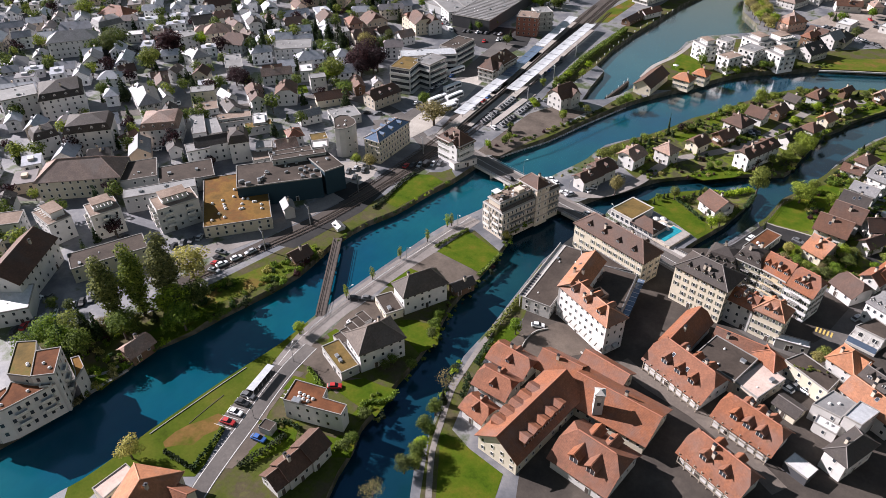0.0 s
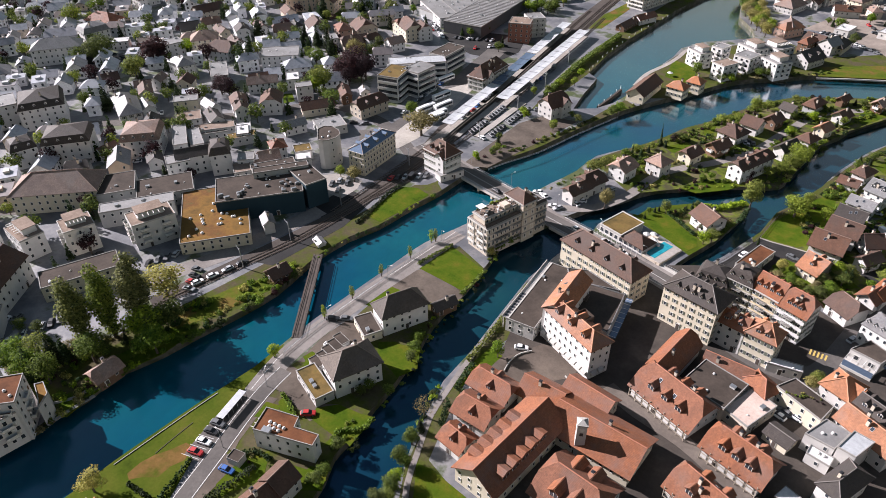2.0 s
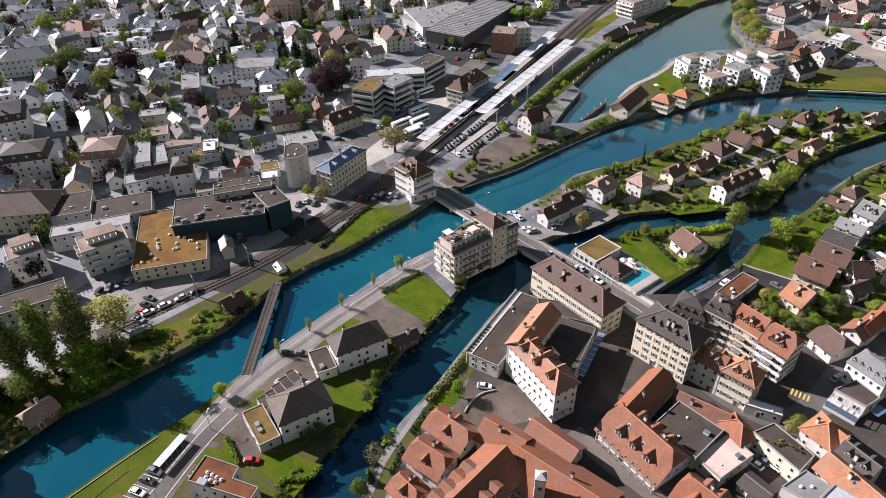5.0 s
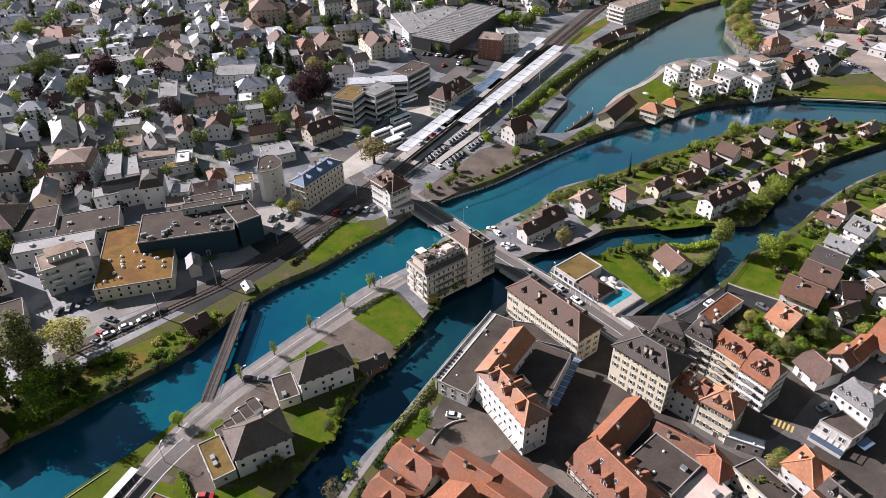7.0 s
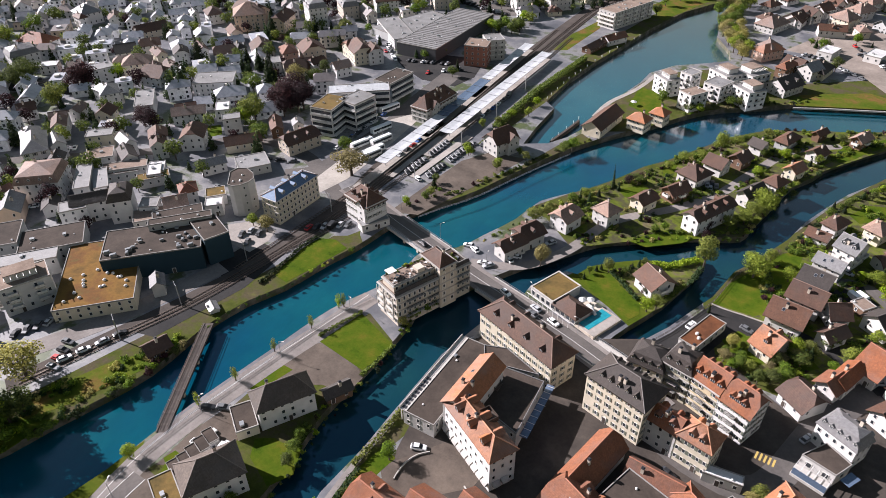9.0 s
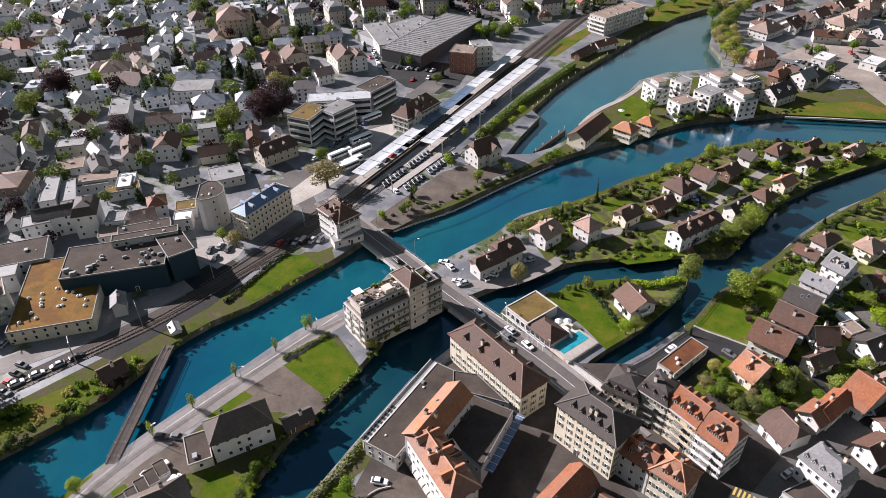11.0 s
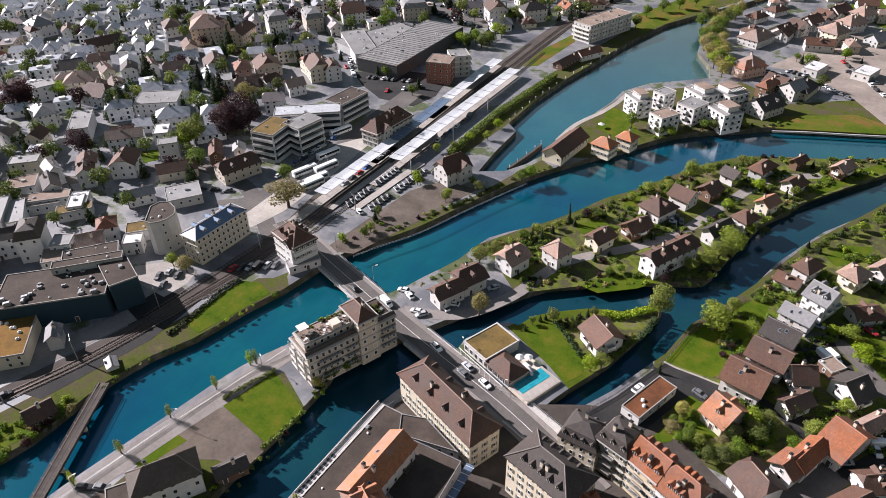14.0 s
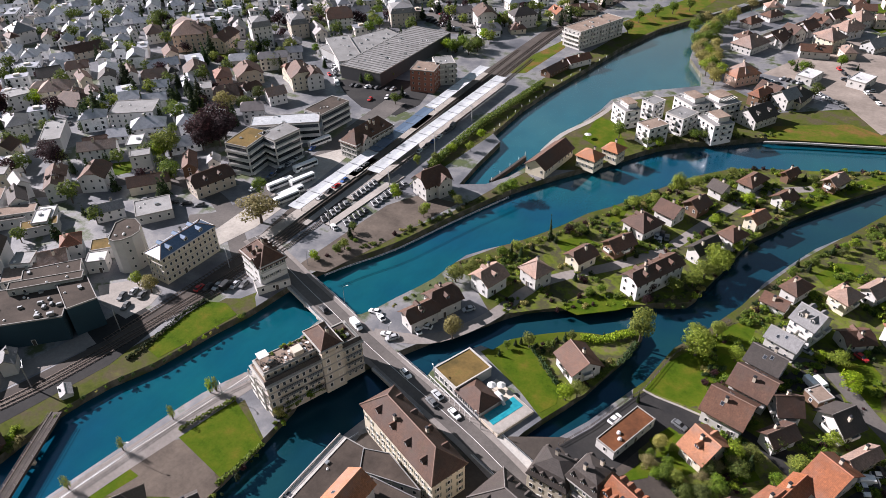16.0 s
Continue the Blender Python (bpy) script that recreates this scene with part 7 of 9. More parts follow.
def scatter_shrubs(poly, n, seed, r0=0.7, r1=1.8):
    rng = random.Random(seed)
    xs, ys = [p[0] for p in poly], [p[1] for p in poly]
    tries = 0
    while n > 0 and tries < 4000:
        tries += 1
        x, y = rng.uniform(min(xs), max(xs)), rng.uniform(min(ys), max(ys))
        if inside((x, y), poly) and clear_of(x, y, 0.2):
            shrub(x, y, rng.uniform(r0, r1), rng)
            n -= 1


def hedge(pts, h, w, leaf="green", label="clipped dense green hedge", step=0.5, loose=0.12):
    """A row of dense foliage along a line."""
    rng = random.Random(int(pts[0][0] * 13) & 0xFFFF)
    verts, faces = [], []
    line = smooth_line(pts, step)
    for (x, y), (lx, ly), (qx, qy) in zip(line, offset_line(line, 1.0), line[1:] + line[-1:]):
        nx, ny = lx - x, ly - y
        for _ in range(int(14 * max(1.0, h * w / 3))):
            k, zz = rng.uniform(-0.5, 0.5) * w, rng.random() ** 0.6 * h
            s = rng.uniform(0.2, 0.42)
            p = Vector((x + nx * k + rng.uniform(-0.4, 0.4), y + ny * k + rng.uniform(-0.4, 0.4), zz + rng.uniform(-loose, loose)))
            a = Vector((rng.gauss(0, 1), rng.gauss(0, 1), rng.gauss(0, 0.6))).normalized() * s
            b = a.orthogonal().normalized() * s * 0.8
            i = len(verts)
            verts += [tuple(p - a), tuple(p - b), tuple(p + a), tuple(p + b)]
            faces.append((i, i + 1, i + 2, i + 3))
    return tagged(new("hedge", mesh_of("hedge", verts, faces, [LEAF[leaf]])), label, "hedge")


def joined_shrubs(spots, seed, name, label):
    """Bushes that cannot be told apart, as one piece of foliage; spots are x, y, radius, height of foot."""
    rng = random.Random(seed)
    src = [([tuple(v.co) for v in me.vertices], [tuple(p.vertices) for p in me.polygons]) for me in SHRUBS]
    s = Shape()
    for x, y, r, z in spots:
        i, a = rng.choice((0, 0, 0, 1, 1, 2, 3, 4, 4, 5)), rng.uniform(0, 6.28)
        c, d = math.cos(a) * r, math.sin(a) * r
        s.add([(x + c * u - d * v, y + d * u + c * v, z + w * r * 1.1) for u, v, w in src[i][0]], src[i][1], i)
    mats = [LEAF[k] for k in ("green", "green", "fresh", "pale", "dark", "copper")]
    tagged(new(name, s.mesh(name, *mats)), label, "bushes", kind="stuff")


def bank_bushes(pts, seed, every=2.6, off=0.8, r=1.3, joined=False):
    rng = random.Random(seed)
    spots = []
    for (x, y) in offset_line(smooth_line(pts, every), off):
        if rng.random() < 0.82:
            spots.append((x + rng.uniform(-0.7, 0.7), y + rng.uniform(-0.7, 0.7), r * rng.uniform(0.5, 1.3), -0.2))
    if joined:
        joined_shrubs(spots, seed, "bank_bushes", "dense green bushes along the river bank")
    else:
        for x, y, rr, z in spots:
            shrub(x, y, rr, rng, z)


# ---- vehicles ----
PAINT = {k: plain("car_paint_" + k, c, 0.45, 0.0) for k, c in (("white", (0.75, 0.75, 0.74)), ("silver", (0.38, 0.39, 0.40)), ("black", (0.02, 0.02, 0.022)), ("grey", (0.11, 0.115, 0.12)), ("red", (0.38, 0.02, 0.02)), ("blue", (0.03, 0.10, 0.32)))}
WHEEL = Shape().tube((0, -0.11, 0), (0, 0.11, 0), 0.32, 0.32, 12, 0).tube((0, -0.13, 0), (0, 0.13, 0), 0.18, 0.18, 10, 1).mesh("wheel", M_DARK, M_STEEL)


def loft(rings, slot=0, s=None):
    """Skins cross-sections of equal length, closed at both ends."""
    s = s or Shape()
    n = len(rings[0])
    vs = [p for r in rings for p in r]
    fs = [(k * n + i, k * n + (i + 1) % n, (k + 1) * n + (i + 1) % n, (k + 1) * n + i) for k in range(len(rings) - 1) for i in range(n)]
    return s.add(vs, fs + [tuple(range(n - 1, -1, -1)), tuple(range((len(rings) - 1) * n, len(rings) * n))], slot)


def make_car(colour, van=False, far=False):
    label = f"{colour} {'delivery van' if van else 'hatchback car'} with dark windows parked on asphalt"
    root = thing("van" if van else "car", pose(0, 0, 0), label, "van" if van else "car", "parked cars")
    L, W, top = (5.3, 1.95, 2.3) if van else (4.35, 1.78, 1.46)

    def ring(x, w, z0, z1):
        return [(x, -w / 2, z0), (x, w / 2, z0), (x, w / 2, z1 - 0.1), (x, w / 2 - 0.12, z1), (x, -w / 2 + 0.12, z1), (x, -w / 2, z1 - 0.1)]
    if van:
        body = loft([ring(-L / 2, W - 0.1, 0.35, top - 0.1), ring(-L / 2 + 0.2, W, 0.3, top), ring(L * 0.22, W, 0.3, top), ring(L * 0.36, W - 0.08, 0.3, 1.25), ring(L / 2, W - 0.2, 0.35, 0.95)])
        cab = loft([ring(L * 0.215, W - 0.12, 1.2, top - 0.06), ring(L * 0.365, W - 0.18, 1.2, 1.3)])
    else:
        body = loft([ring(-L / 2, W - 0.2, 0.35, 0.85), ring(-L / 2 + 0.25, W, 0.25, 0.95), ring(0, W, 0.22, 0.95), ring(L * 0.28, W, 0.25, 0.9), ring(L / 2 - 0.15, W - 0.12, 0.28, 0.75), ring(L / 2, W - 0.4, 0.35, 0.62)])
        cab = loft([ring(-L * 0.44, W - 0.25, 0.9, 0.98), ring(-L * 0.3, W - 0.4, 0.9, top - 0.05), ring(L * 0.05, W - 0.4, 0.9, top - 0.03), ring(L * 0.24, W - 0.25, 0.88, 0.95)])
    if not van:
        body = loft([ring(-L * 0.29, W - 0.45, top - 0.06, top), ring(L * 0.045, W - 0.45, top - 0.04, top + 0.02)], 0, body)
    if far:
        for x in (-L * 0.3, L * 0.31):
            for y in (-W / 2 + 0.1, W / 2 - 0.1):
                body.tube((x, y - 0.12, 0.32), (x, y + 0.12, 0.32), 0.32, 0.32, 10, 1)
    part("body", body.mesh("body", PAINT[colour], M_DARK), root)
    part("glasshouse", cab.mesh("glasshouse", M_CAR_GLASS), root, None, "dark tinted window glass")
    for x in () if far else (-L * 0.3, L * 0.31):
        for y in (-W / 2 + 0.1, W / 2 - 0.1):
            part("wheel", WHEEL, root, pose(x, y, 0.32))
    return root


CARS = {}


def car(colour, x, y, turn, van=False, z=0.045):
    m = pose(x, y, z, 0, 0, turn)
    key = (colour, van, math.hypot(x + 60, y - 130) > 110)
    if key in CARS:
        return copy_thing(CARS[key], m)
    CARS[key] = make_car(*key)
    CARS[key].matrix_basis = m
    return CARS[key]


COLOURS = ("white", "silver", "black", "grey", "grey", "black", "grey", "silver", "black", "white", "grey", "black", "grey", "black", "red", "blue")


def car_row(pts, n, skew=0.0, seed=1, skip=0.15, colours=COLOURS):
    """Parked cars spread along a line; skew: degrees by which they stand turned from it."""
    rng = random.Random(seed)
    (x0, y0), (x1, y1) = pts
    a = math.degrees(math.atan2(y1 - y0, x1 - x0))
    n = min(n, int(math.hypot(x1 - x0, y1 - y0) / (5.2 if abs(skew) < 25 else 2.7)))
    for i in range(n):
        k = (i + 0.5) / n
        if rng.random() > skip:
            car(rng.choice(colours), x0 + (x1 - x0) * k, y0 + (y1 - y0) * k, a + skew + rng.uniform(-3, 3) + rng.choice((0, 180)), rng.random() < 0.06)


def bus(x, y, turn, label="white single-deck bus at the station"):
    root = thing("bus", pose(x, y, 0.06, 0, 0, turn), label, "bus", "buses")
    s = Shape().box(-5.8, 5.8, -1.25, 1.25, 0.35, 2.9, 0).box(-5.6, 5.6, -1.0, 1.0, 2.9, 3.1, 0)
    part("body", s.mesh("body", PAINT["white"]), root)
    for e in (-1, 1):
        part("window_band", Shape().box(-5.4, 5.4, e * 1.255 - 0.02, e * 1.255 + 0.02, 1.45, 2.5).mesh("window_band", M_GLASS), root)
    part("windscreen", Shape().box(5.78, 5.83, -1.1, 1.1, 1.2, 2.6).mesh("windscreen", M_GLASS), root)
    for xx in (-3.4, 3.6):
        for yy in (-1.15, 1.15):
            part("wheel", WHEEL, root, pose(xx, yy, 0.42) @ Matrix.Diagonal((1.35, 1.2, 1.35, 1)))


# ---- bridges, railings, quay ----
POST = Shape().box(-0.05, 0.05, -0.05, 0.05, 0, 1.1).mesh("post", M_STEEL)


def railing(pts, h=1.05, every=4.0, z=0.0, mat=None, label="grey steel railing along the water"):
    """Posts and two long rails along a line."""
    line = smooth_line(pts, every)
    root = thing("railing", pose(line[0][0], line[0][1], z), label, "railing")
    ox, oy = line[0]
    for k in (h - 0.05, h * 0.5):
        s, n = Shape(), len(line)
        side = offset_line(line, 0.05)
        vs = []
        for (ax, ay), (bx, by) in zip(line, side):
            dx, dy = bx - ax, by - ay
            vs += [(ax - ox + i * dx, ay - oy + i * dy, k + j * 0.045) for i, j in ((-1, -1), (1, -1), (1, 1), (-1, 1))]
        fs = [(i * 4 + j, i * 4 + (j + 1) % 4, i * 4 + 4 + (j + 1) % 4, i * 4 + 4 + j) for i in range(n - 1) for j in range(4)]
        s.add(vs, fs + [(3, 2, 1, 0), (n * 4 - 4, n * 4 - 3, n * 4 - 2, n * 4 - 1)])
        part("rail", s.mesh("rail", mat or M_STEEL), root)
    for x, y in line:
        part("post", POST, root, pose(x - ox, y - oy, 0) @ Matrix.Diagonal((1, 1, h / 1.1, 1)))
    return root


def bridge(p, q, width, label, girder=0.9, wood=False, parapet=True, top=0.02):
    """A level bridge from p to q: deck, edge beams, piers and two railings."""
    (x0, y0), (x1, y1) = p, q
    L, a = math.hypot(x1 - x0, y1 - y0), math.degrees(math.atan2(y1 - y0, x1 - x0))
    root = thing("bridge", pose(x0, y0, 0, 0, 0, a), label, "bridge")
    part("deck", Shape().box(-2, L + 2, -width / 2, width / 2, top - 0.5, top).mesh("deck", M_WOOD if wood else M_CONC), root)
    for e in (-1, 1):
        y = e * (width / 2 - 0.1)
        part("edge_beam", Shape().box(-2, L + 2, y - 0.2, y + 0.2, top - girder, top + 0.18).mesh("edge_beam", M_WOOD if wood else M_CONC), root)
        n = int(L / 4)
        for i in range(n + 1):
            part("post", POST, root, pose(L * i / n, y, top))
        for z in (0.55, 1.08):
            part("rail", Shape().box(-1, L + 1, y - 0.05, y + 0.05, top + z - 0.05, top + z + 0.05).mesh("rail", M_WOOD if wood else M_STEEL), root)
    for i in range(1, 3):
        part("pier", Shape().box(L * i / 3 - 0.5, L * i / 3 + 0.5, -width / 2 + 0.4, width / 2 - 0.4, -4.4, top - 0.45).mesh("pier", WALLS["s"]), root)
    if wood:
        for i in range(int(L / 0.9)):
            part("plank", PLANK, root, pose(0.45 + i * 0.9, 0, top + 0.012) @ Matrix.Diagonal((1, (width - 0.7) / 2.6, 1, 1)))
    return root


PLANK = Shape().box(-0.447, 0.447, -1.3, 1.3, -0.03, 0.03).mesh("plank", M_WOOD)

bridge((-112.1, 243.6), (-89.0, 234.9), 9.8, "concrete road bridge with railings over the main river")
bridge(*[(-64.6, 225.9), (-45.9, 219.4)], 9.8, "concrete road bridge over the side channel")
bridge(*[(-24.2, 213.1), (-15, 209.7)], 10.5, "short road bridge over the narrow arm")
bridge(*[(-135.2, 163.4), (-116.5, 128.3)], 3.0, "narrow weathered wooden footbridge with railings", 0.7, True, True, 0.15)
railing([(-114.5, 118.7), (-112.9, 133.4), (-107.6, 160.5), (-102.6, 184.9), (-95.8, 202.6)])
strip("bank_coping", [(-127.6, 66.2), (-125.6, 76.5), (-123.0, 89.5), (-121.2, 97.5)], 0.22, 0.2, M_PARAPET, "pale stone coping above the river", "wall", 0.6)
strip("edging", [(-120.8, 73.9), (-120.3, 80.2), (-119.6, 86.2)], 0.14, 0.16, M_WOOD, "dark timber edging across the lawn", "edging", 0.2)
railing([(-107.7, 250.5), (-103.2, 259.3), (-94.2, 275), (-84.6, 300.5), (-73.3, 327.8)])
railing([(-57.3, 200.1), (-61.1, 185.7), (-62.2, 158.4)], 1.1, 2.0)
railing([(20.1, 293.9), (14.5, 281.3), (8.7, 270.3), (5.1, 253.7), (2.4, 247.6), (-2.1, 236.8), (-4.1, 232.1), (-9.1, 222.7)], 1.1, 2.5, 0.0, M_WOOD, "weathered wooden garden fence on the bank")

# ---- station ----
def canopy(pts, width, h, mat, label):
    """A long platform roof on a row of posts, over a raised platform."""
    (x0, y0), (x1, y1) = pts
    L, a = math.hypot(x1 - x0, y1 - y0), math.degrees(math.atan2(y1 - y0, x1 - x0))
    root = thing("platform_canopy", pose(x0, y0, 0, 0, 0, a), label, "platform roof")
    s = Shape()
    slab_faces(s, [(0, -width / 2, h + 0.25), (L, -width / 2, h + 0.25), (L, 0, h), (0, 0, h)], 0, 0.18)
    slab_faces(s, [(0, 0, h), (L, 0, h), (L, width / 2, h + 0.25), (0, width / 2, h + 0.25)], 0, 0.18)
    part("roof", s.mesh("roof", mat), root)
    for i in range(int(L / 9)):
        part("post", Shape().box(-0.12, 0.12, -0.12, 0.12, 0.4, h).mesh("post", M_STEEL), root, pose(4 + i * 9, 0, 0))
        part("roof_rib", Shape().box(-0.08, 0.08, -width / 2, width / 2, h + 0.2, h + 0.34).mesh("roof_rib", M_STEEL), root, pose(4 + i * 9, 0, 0))
    part("platform", Shape().box(-18, L, -width / 2 + 0.6, width / 2 - 0.6, -0.2, 0.45).mesh("platform", M_PLAZA), root)
    return root


canopy([(-142.1, 275.7), (-141.3, 329.5)], 6.0, 4.0, M_CANOPY, "long pale platform roof beside the tracks")
canopy([(-141.2, 330.2), (-142.2, 380.6)], 6.0, 4.05, M_BLUE, "blue glazed platform roof beside the tracks")
canopy([(-142.4, 382), (-143.1, 443.5)], 6.0, 4.0, M_CANOPY, "pale metal platform roof at the far end")
canopy([(-130.9, 314.3), (-128.1, 434.4)], 6.5, 4.0, M_CANOPY, "long pale platform roof between the tracks")


def track(pts, label="rusty railway track with sleepers"):
    line = smooth_line(pts, 6)
    root = thing("railway_track", pose(line[0][0], line[0][1], 0.06), label, "railway track", "railway tracks")
    ox, oy = line[0]
    for d in (-0.72, 0.72):
        s = Shape()
        a, b = offset_line(line, d - 0.07), offset_line(line, d + 0.07)
        for i in range(len(line) - 1):
            q = [(a[i][0] - ox, a[i][1] - oy), (a[i + 1][0] - ox, a[i + 1][1] - oy), (b[i + 1][0] - ox, b[i + 1][1] - oy), (b[i][0] - ox, b[i][1] - oy)]
            s.prism(q[::-1], 0.1, 0.3)
        part("rail", s.mesh("rail", M_RAIL), root)
    s = Shape()
    for (ax, ay), (bx, by) in zip(line, line[1:]):
        n = max(1, int(math.hypot(bx - ax, by - ay) / 1.2))
        tn = math.atan2(by - ay, bx - ax)
        for k in range(n):
            m = Matrix.Translation((ax + (bx - ax) * k / n - ox, ay + (by - ay) * k / n - oy, 0)) @ Matrix.Rotation(tn, 4, "Z")
            s.box(-0.13, 0.13, -1.25, 1.25, 0.0, 0.13, 0, m)
    tagged(part("sleeper_bed", s.mesh("sleeper_bed", M_WOOD), root), kind="stuff")


track([(-165.8, 118.5), (-155.9, 147), (-148.3, 167.8), (-142.9, 191), (-139.4, 211.8), (-135.4, 239.4), (-134.5, 284.4), (-132.2, 361.6), (-132.3, 484.1), (-129.5, 545), (-118, 620), (-100, 700), (-70, 800)])
track([(-167.1, 119.9), (-157.1, 148.4), (-150.2, 168.6), (-145.1, 192.3), (-141.5, 212.8), (-137.9, 241.2), (-137.2, 286.6), (-135, 364.1), (-136, 486.6), (-133.7, 546), (-122, 621), (-104, 701.5), (-74, 802)])
track([(-139.6, 207.5), (-132.9, 234.9), (-130.1, 281.6), (-127.1, 357.5), (-127.9, 476.5)])
track([(-148.7, 191.4), (-146.3, 213.5), (-143.8, 241.1), (-142, 268.3), (-140.2, 355.4), (-141.5, 486.7)])


def mast(x, y, turn):
    root = thing("catenary_mast", pose(x, y, 0, 0, 0, turn), "grey lattice railway mast with a bracket arm", "mast", "railway masts")
    part("pole", Shape().box(-0.15, 0.15, -0.15, 0.15, 0, 8.5).mesh("pole", M_STEEL), root)
    part("arm", Shape().tube((0, 0, 7.2), (4.5, 0, 7.6), 0.08, 0.06, 5).mesh("arm", M_STEEL), root)
    part("brace", Shape().tube((0, 0, 8.3), (3.0, 0, 7.5), 0.05, 0.05, 5).mesh("brace", M_STEEL), root)


for _x, _y in [(-150.8, 167.5), (-148.4, 196.8), (-140.9, 238.1), (-155.2, 146.2)] + [(-120.4, 311.1), (-120.1, 348.1), (-120.4, 384.8), (-124.3, 275.4)]:
    mast(_x, _y, 150)


strip("gravel_bed", [(-134.6, 535), (-131.6, 550), (-120, 621), (-102, 701), (-72, 801)], 10.0, 0.058, M_BALLAST, "brown railway ballast leading out of town", "railway", 0.15)


# ---- special buildings ----
def cycle_shelter(x, y, turn, L, D):
    """A long open shelter: pale sheet roof on posts, with a low back wall."""
    root = thing("cycle_shelter", pose(x, y, 0.05, 0, 0, turn), "long open cycle shelter with a pale metal roof", "shelter")
    part("roof", Shape().box(-L / 2, L / 2, -D / 2, D / 2, 2.3, 2.42).mesh("roof", M_CANOPY), root)
    part("back_wall", Shape().box(-L / 2, L / 2, D / 2 - 0.2, D / 2 - 0.1, 0, 1.4).mesh("back_wall", M_DARK), root)
    for i in range(6):
        for e in (-1, 1):
            part("post", POST, root, pose(-L / 2 + 0.2 + (L - 0.4) * i / 5, e * (D / 2 - 0.12), 0) @ Matrix.Diagonal((1, 1, 2.1, 1)))


cycle_shelter(-113.1, 95.0, 96, 10.6, 2.3)


def pool_house():
    """Restaurant on the water: sedum roof, pavilion roof, terrace and pool basin."""
    W_, L_ = 13.2, 28.0
    root = thing("pool_restaurant", pose(-50.1, 228.2, 0, 0, 0, 67), "low white restaurant with a mossy roof, terrace and pool", "building")
    D1 = L_ * 0.36
    part("wall", Shape().box(0, W_, -D1, 0, -1.5, 3.5).mesh("wall", WALLS["w"]), root)
    part("roof", Shape().box(0.35, W_ - 0.35, -D1 + 0.3, -0.35, 3.5, 3.66).mesh("roof", FLATS["m"]), root)
    for b in ((-0.2, W_ + 0.2, -0.3, 0.15), (-0.2, W_ + 0.2, -D1 - 0.15, -D1 + 0.25), (-0.2, 0.3, -D1 + 0.25, -0.3), (W_ - 0.3, W_ + 0.2, -D1 + 0.25, -0.3)):
        part("parapet", Shape().box(*b, 3.3, 3.85).mesh("parapet", M_CONC), root)
    D2 = L_ * 0.72
    part("pavilion_wall", Shape().box(0.3, W_ * 0.55, -D2, -D1 - 0.2, -1.5, 3.0).mesh("pavilion_wall", WALLS["w"]), root)
    r = roof_hip(D2 - D1, W_ * 0.56, 0, 2.4, 0.4)
    part("pavilion_roof", r.mesh("pavilion_roof", ROOFS["b"]), root, pose(W_ * 0.29, -(D1 + D2) / 2, 3.0, 0, 0, 90))
    part("terrace", Shape().box(0, W_, -L_, -D2 - 0.1, -2.4, 1.0).box(W_ * 0.56, W_, -D2 - 0.1, -D1 - 2.4, -2.4, 0.9).mesh("terrace", WALLS["s"]), root)
    part("terrace_floor", Shape().box(0.2, W_ - 0.2, -L_ + 0.2, -D2 - 0.3, 1.0, 1.06).mesh("terrace_floor", M_PLAZA), root)
    part("pool_water", Shape().box(W_ * 0.1, W_ - 0.9, -L_ * 0.885, -D2 - 0.5, 1.0, 1.12).mesh("pool_water", M_POOL), root, None, "turquoise swimming pool water")
    part("slide", Shape().box(W_ * 0.6, W_ * 0.72, -D2 + 0.6, -D2 + 3.0, 0.9, 2.6).tube((W_ * 0.66, -D2 + 1.2, 2.5), (W_ * 0.62, -D2 - 1.4, 1.3), 0.7, 0.5, 8).mesh("slide", M_WHITE), root)
    for i, (x, y) in enumerate(((0.72, 0.52), (0.88, 0.58))):
        part("parasol", Shape().tube((0, 0, 0.9), (0, 0, 2.9), 0.06, 0.06, 6).tube((0, 0, 2.6), (0, 0, 3.2), 1.35, 0.08, 8).mesh("parasol", M_WHITE), root, pose(W_ * x, -L_ * y, 0, 0, 0, i * 20), "white parasol")
    for i in range(9):
        part("window", window(1.6, 1.9), root, Matrix.Translation((0, -1.2 - i * (D2 - 2) / 8, 1.7)) @ Matrix.Rotation(-math.pi / 2, 4, "Z"))
        part("awning_post", Shape().box(-2.4, -2.3, -0.05, 0.05, 0, 2.6).mesh("awning_post", M_WHITE), root, pose(0, -1.2 - i * (D2 - 2) / 8, 0))
    part("pergola_beam", Shape().box(-2.45, -2.25, -D2, -0.5, 2.6, 2.8).mesh("pergola_beam", M_WHITE), root)
    BUILT.append((-36, 228, 14))


pool_house()


def clock_tower(x, y):
    root = thing("clock_tower", pose(x, y, 0, 0, 0, 20), "small white clock tower with a flat pale stone cap", "tower")
    part("wall", Shape().box(-1.25, 1.25, -1.25, 1.25, 0, 12.4).mesh("wall", WALLS["w"]), root)
    part("cornice", Shape().box(-1.45, 1.45, -1.45, 1.45, 12.4, 12.7).mesh("cornice", M_CONC), root)
    part("cap", roof_hip(2.7, 2.7, 12.7, 0.8, 0.1).mesh("cap", plain("pale_stone_cap", (0.36, 0.34, 0.31), 0.8)), root)
    for k in range(4):
        part("clock_face", Shape().tube((0, -1.27, 10.9), (0, -1.35, 10.9), 0.7, 0.7, 16).mesh("clock_face", M_FRAME), root, pose(0, 0, 0, 0, 0, 90 * k))
        part("louvre", Shape().box(-0.45, 0.45, -1.3, -1.2, 8.6, 9.7).mesh("louvre", M_DARK), root, pose(0, 0, 0, 0, 0, 90 * k))


clock_tower(-22.7, 126.9)


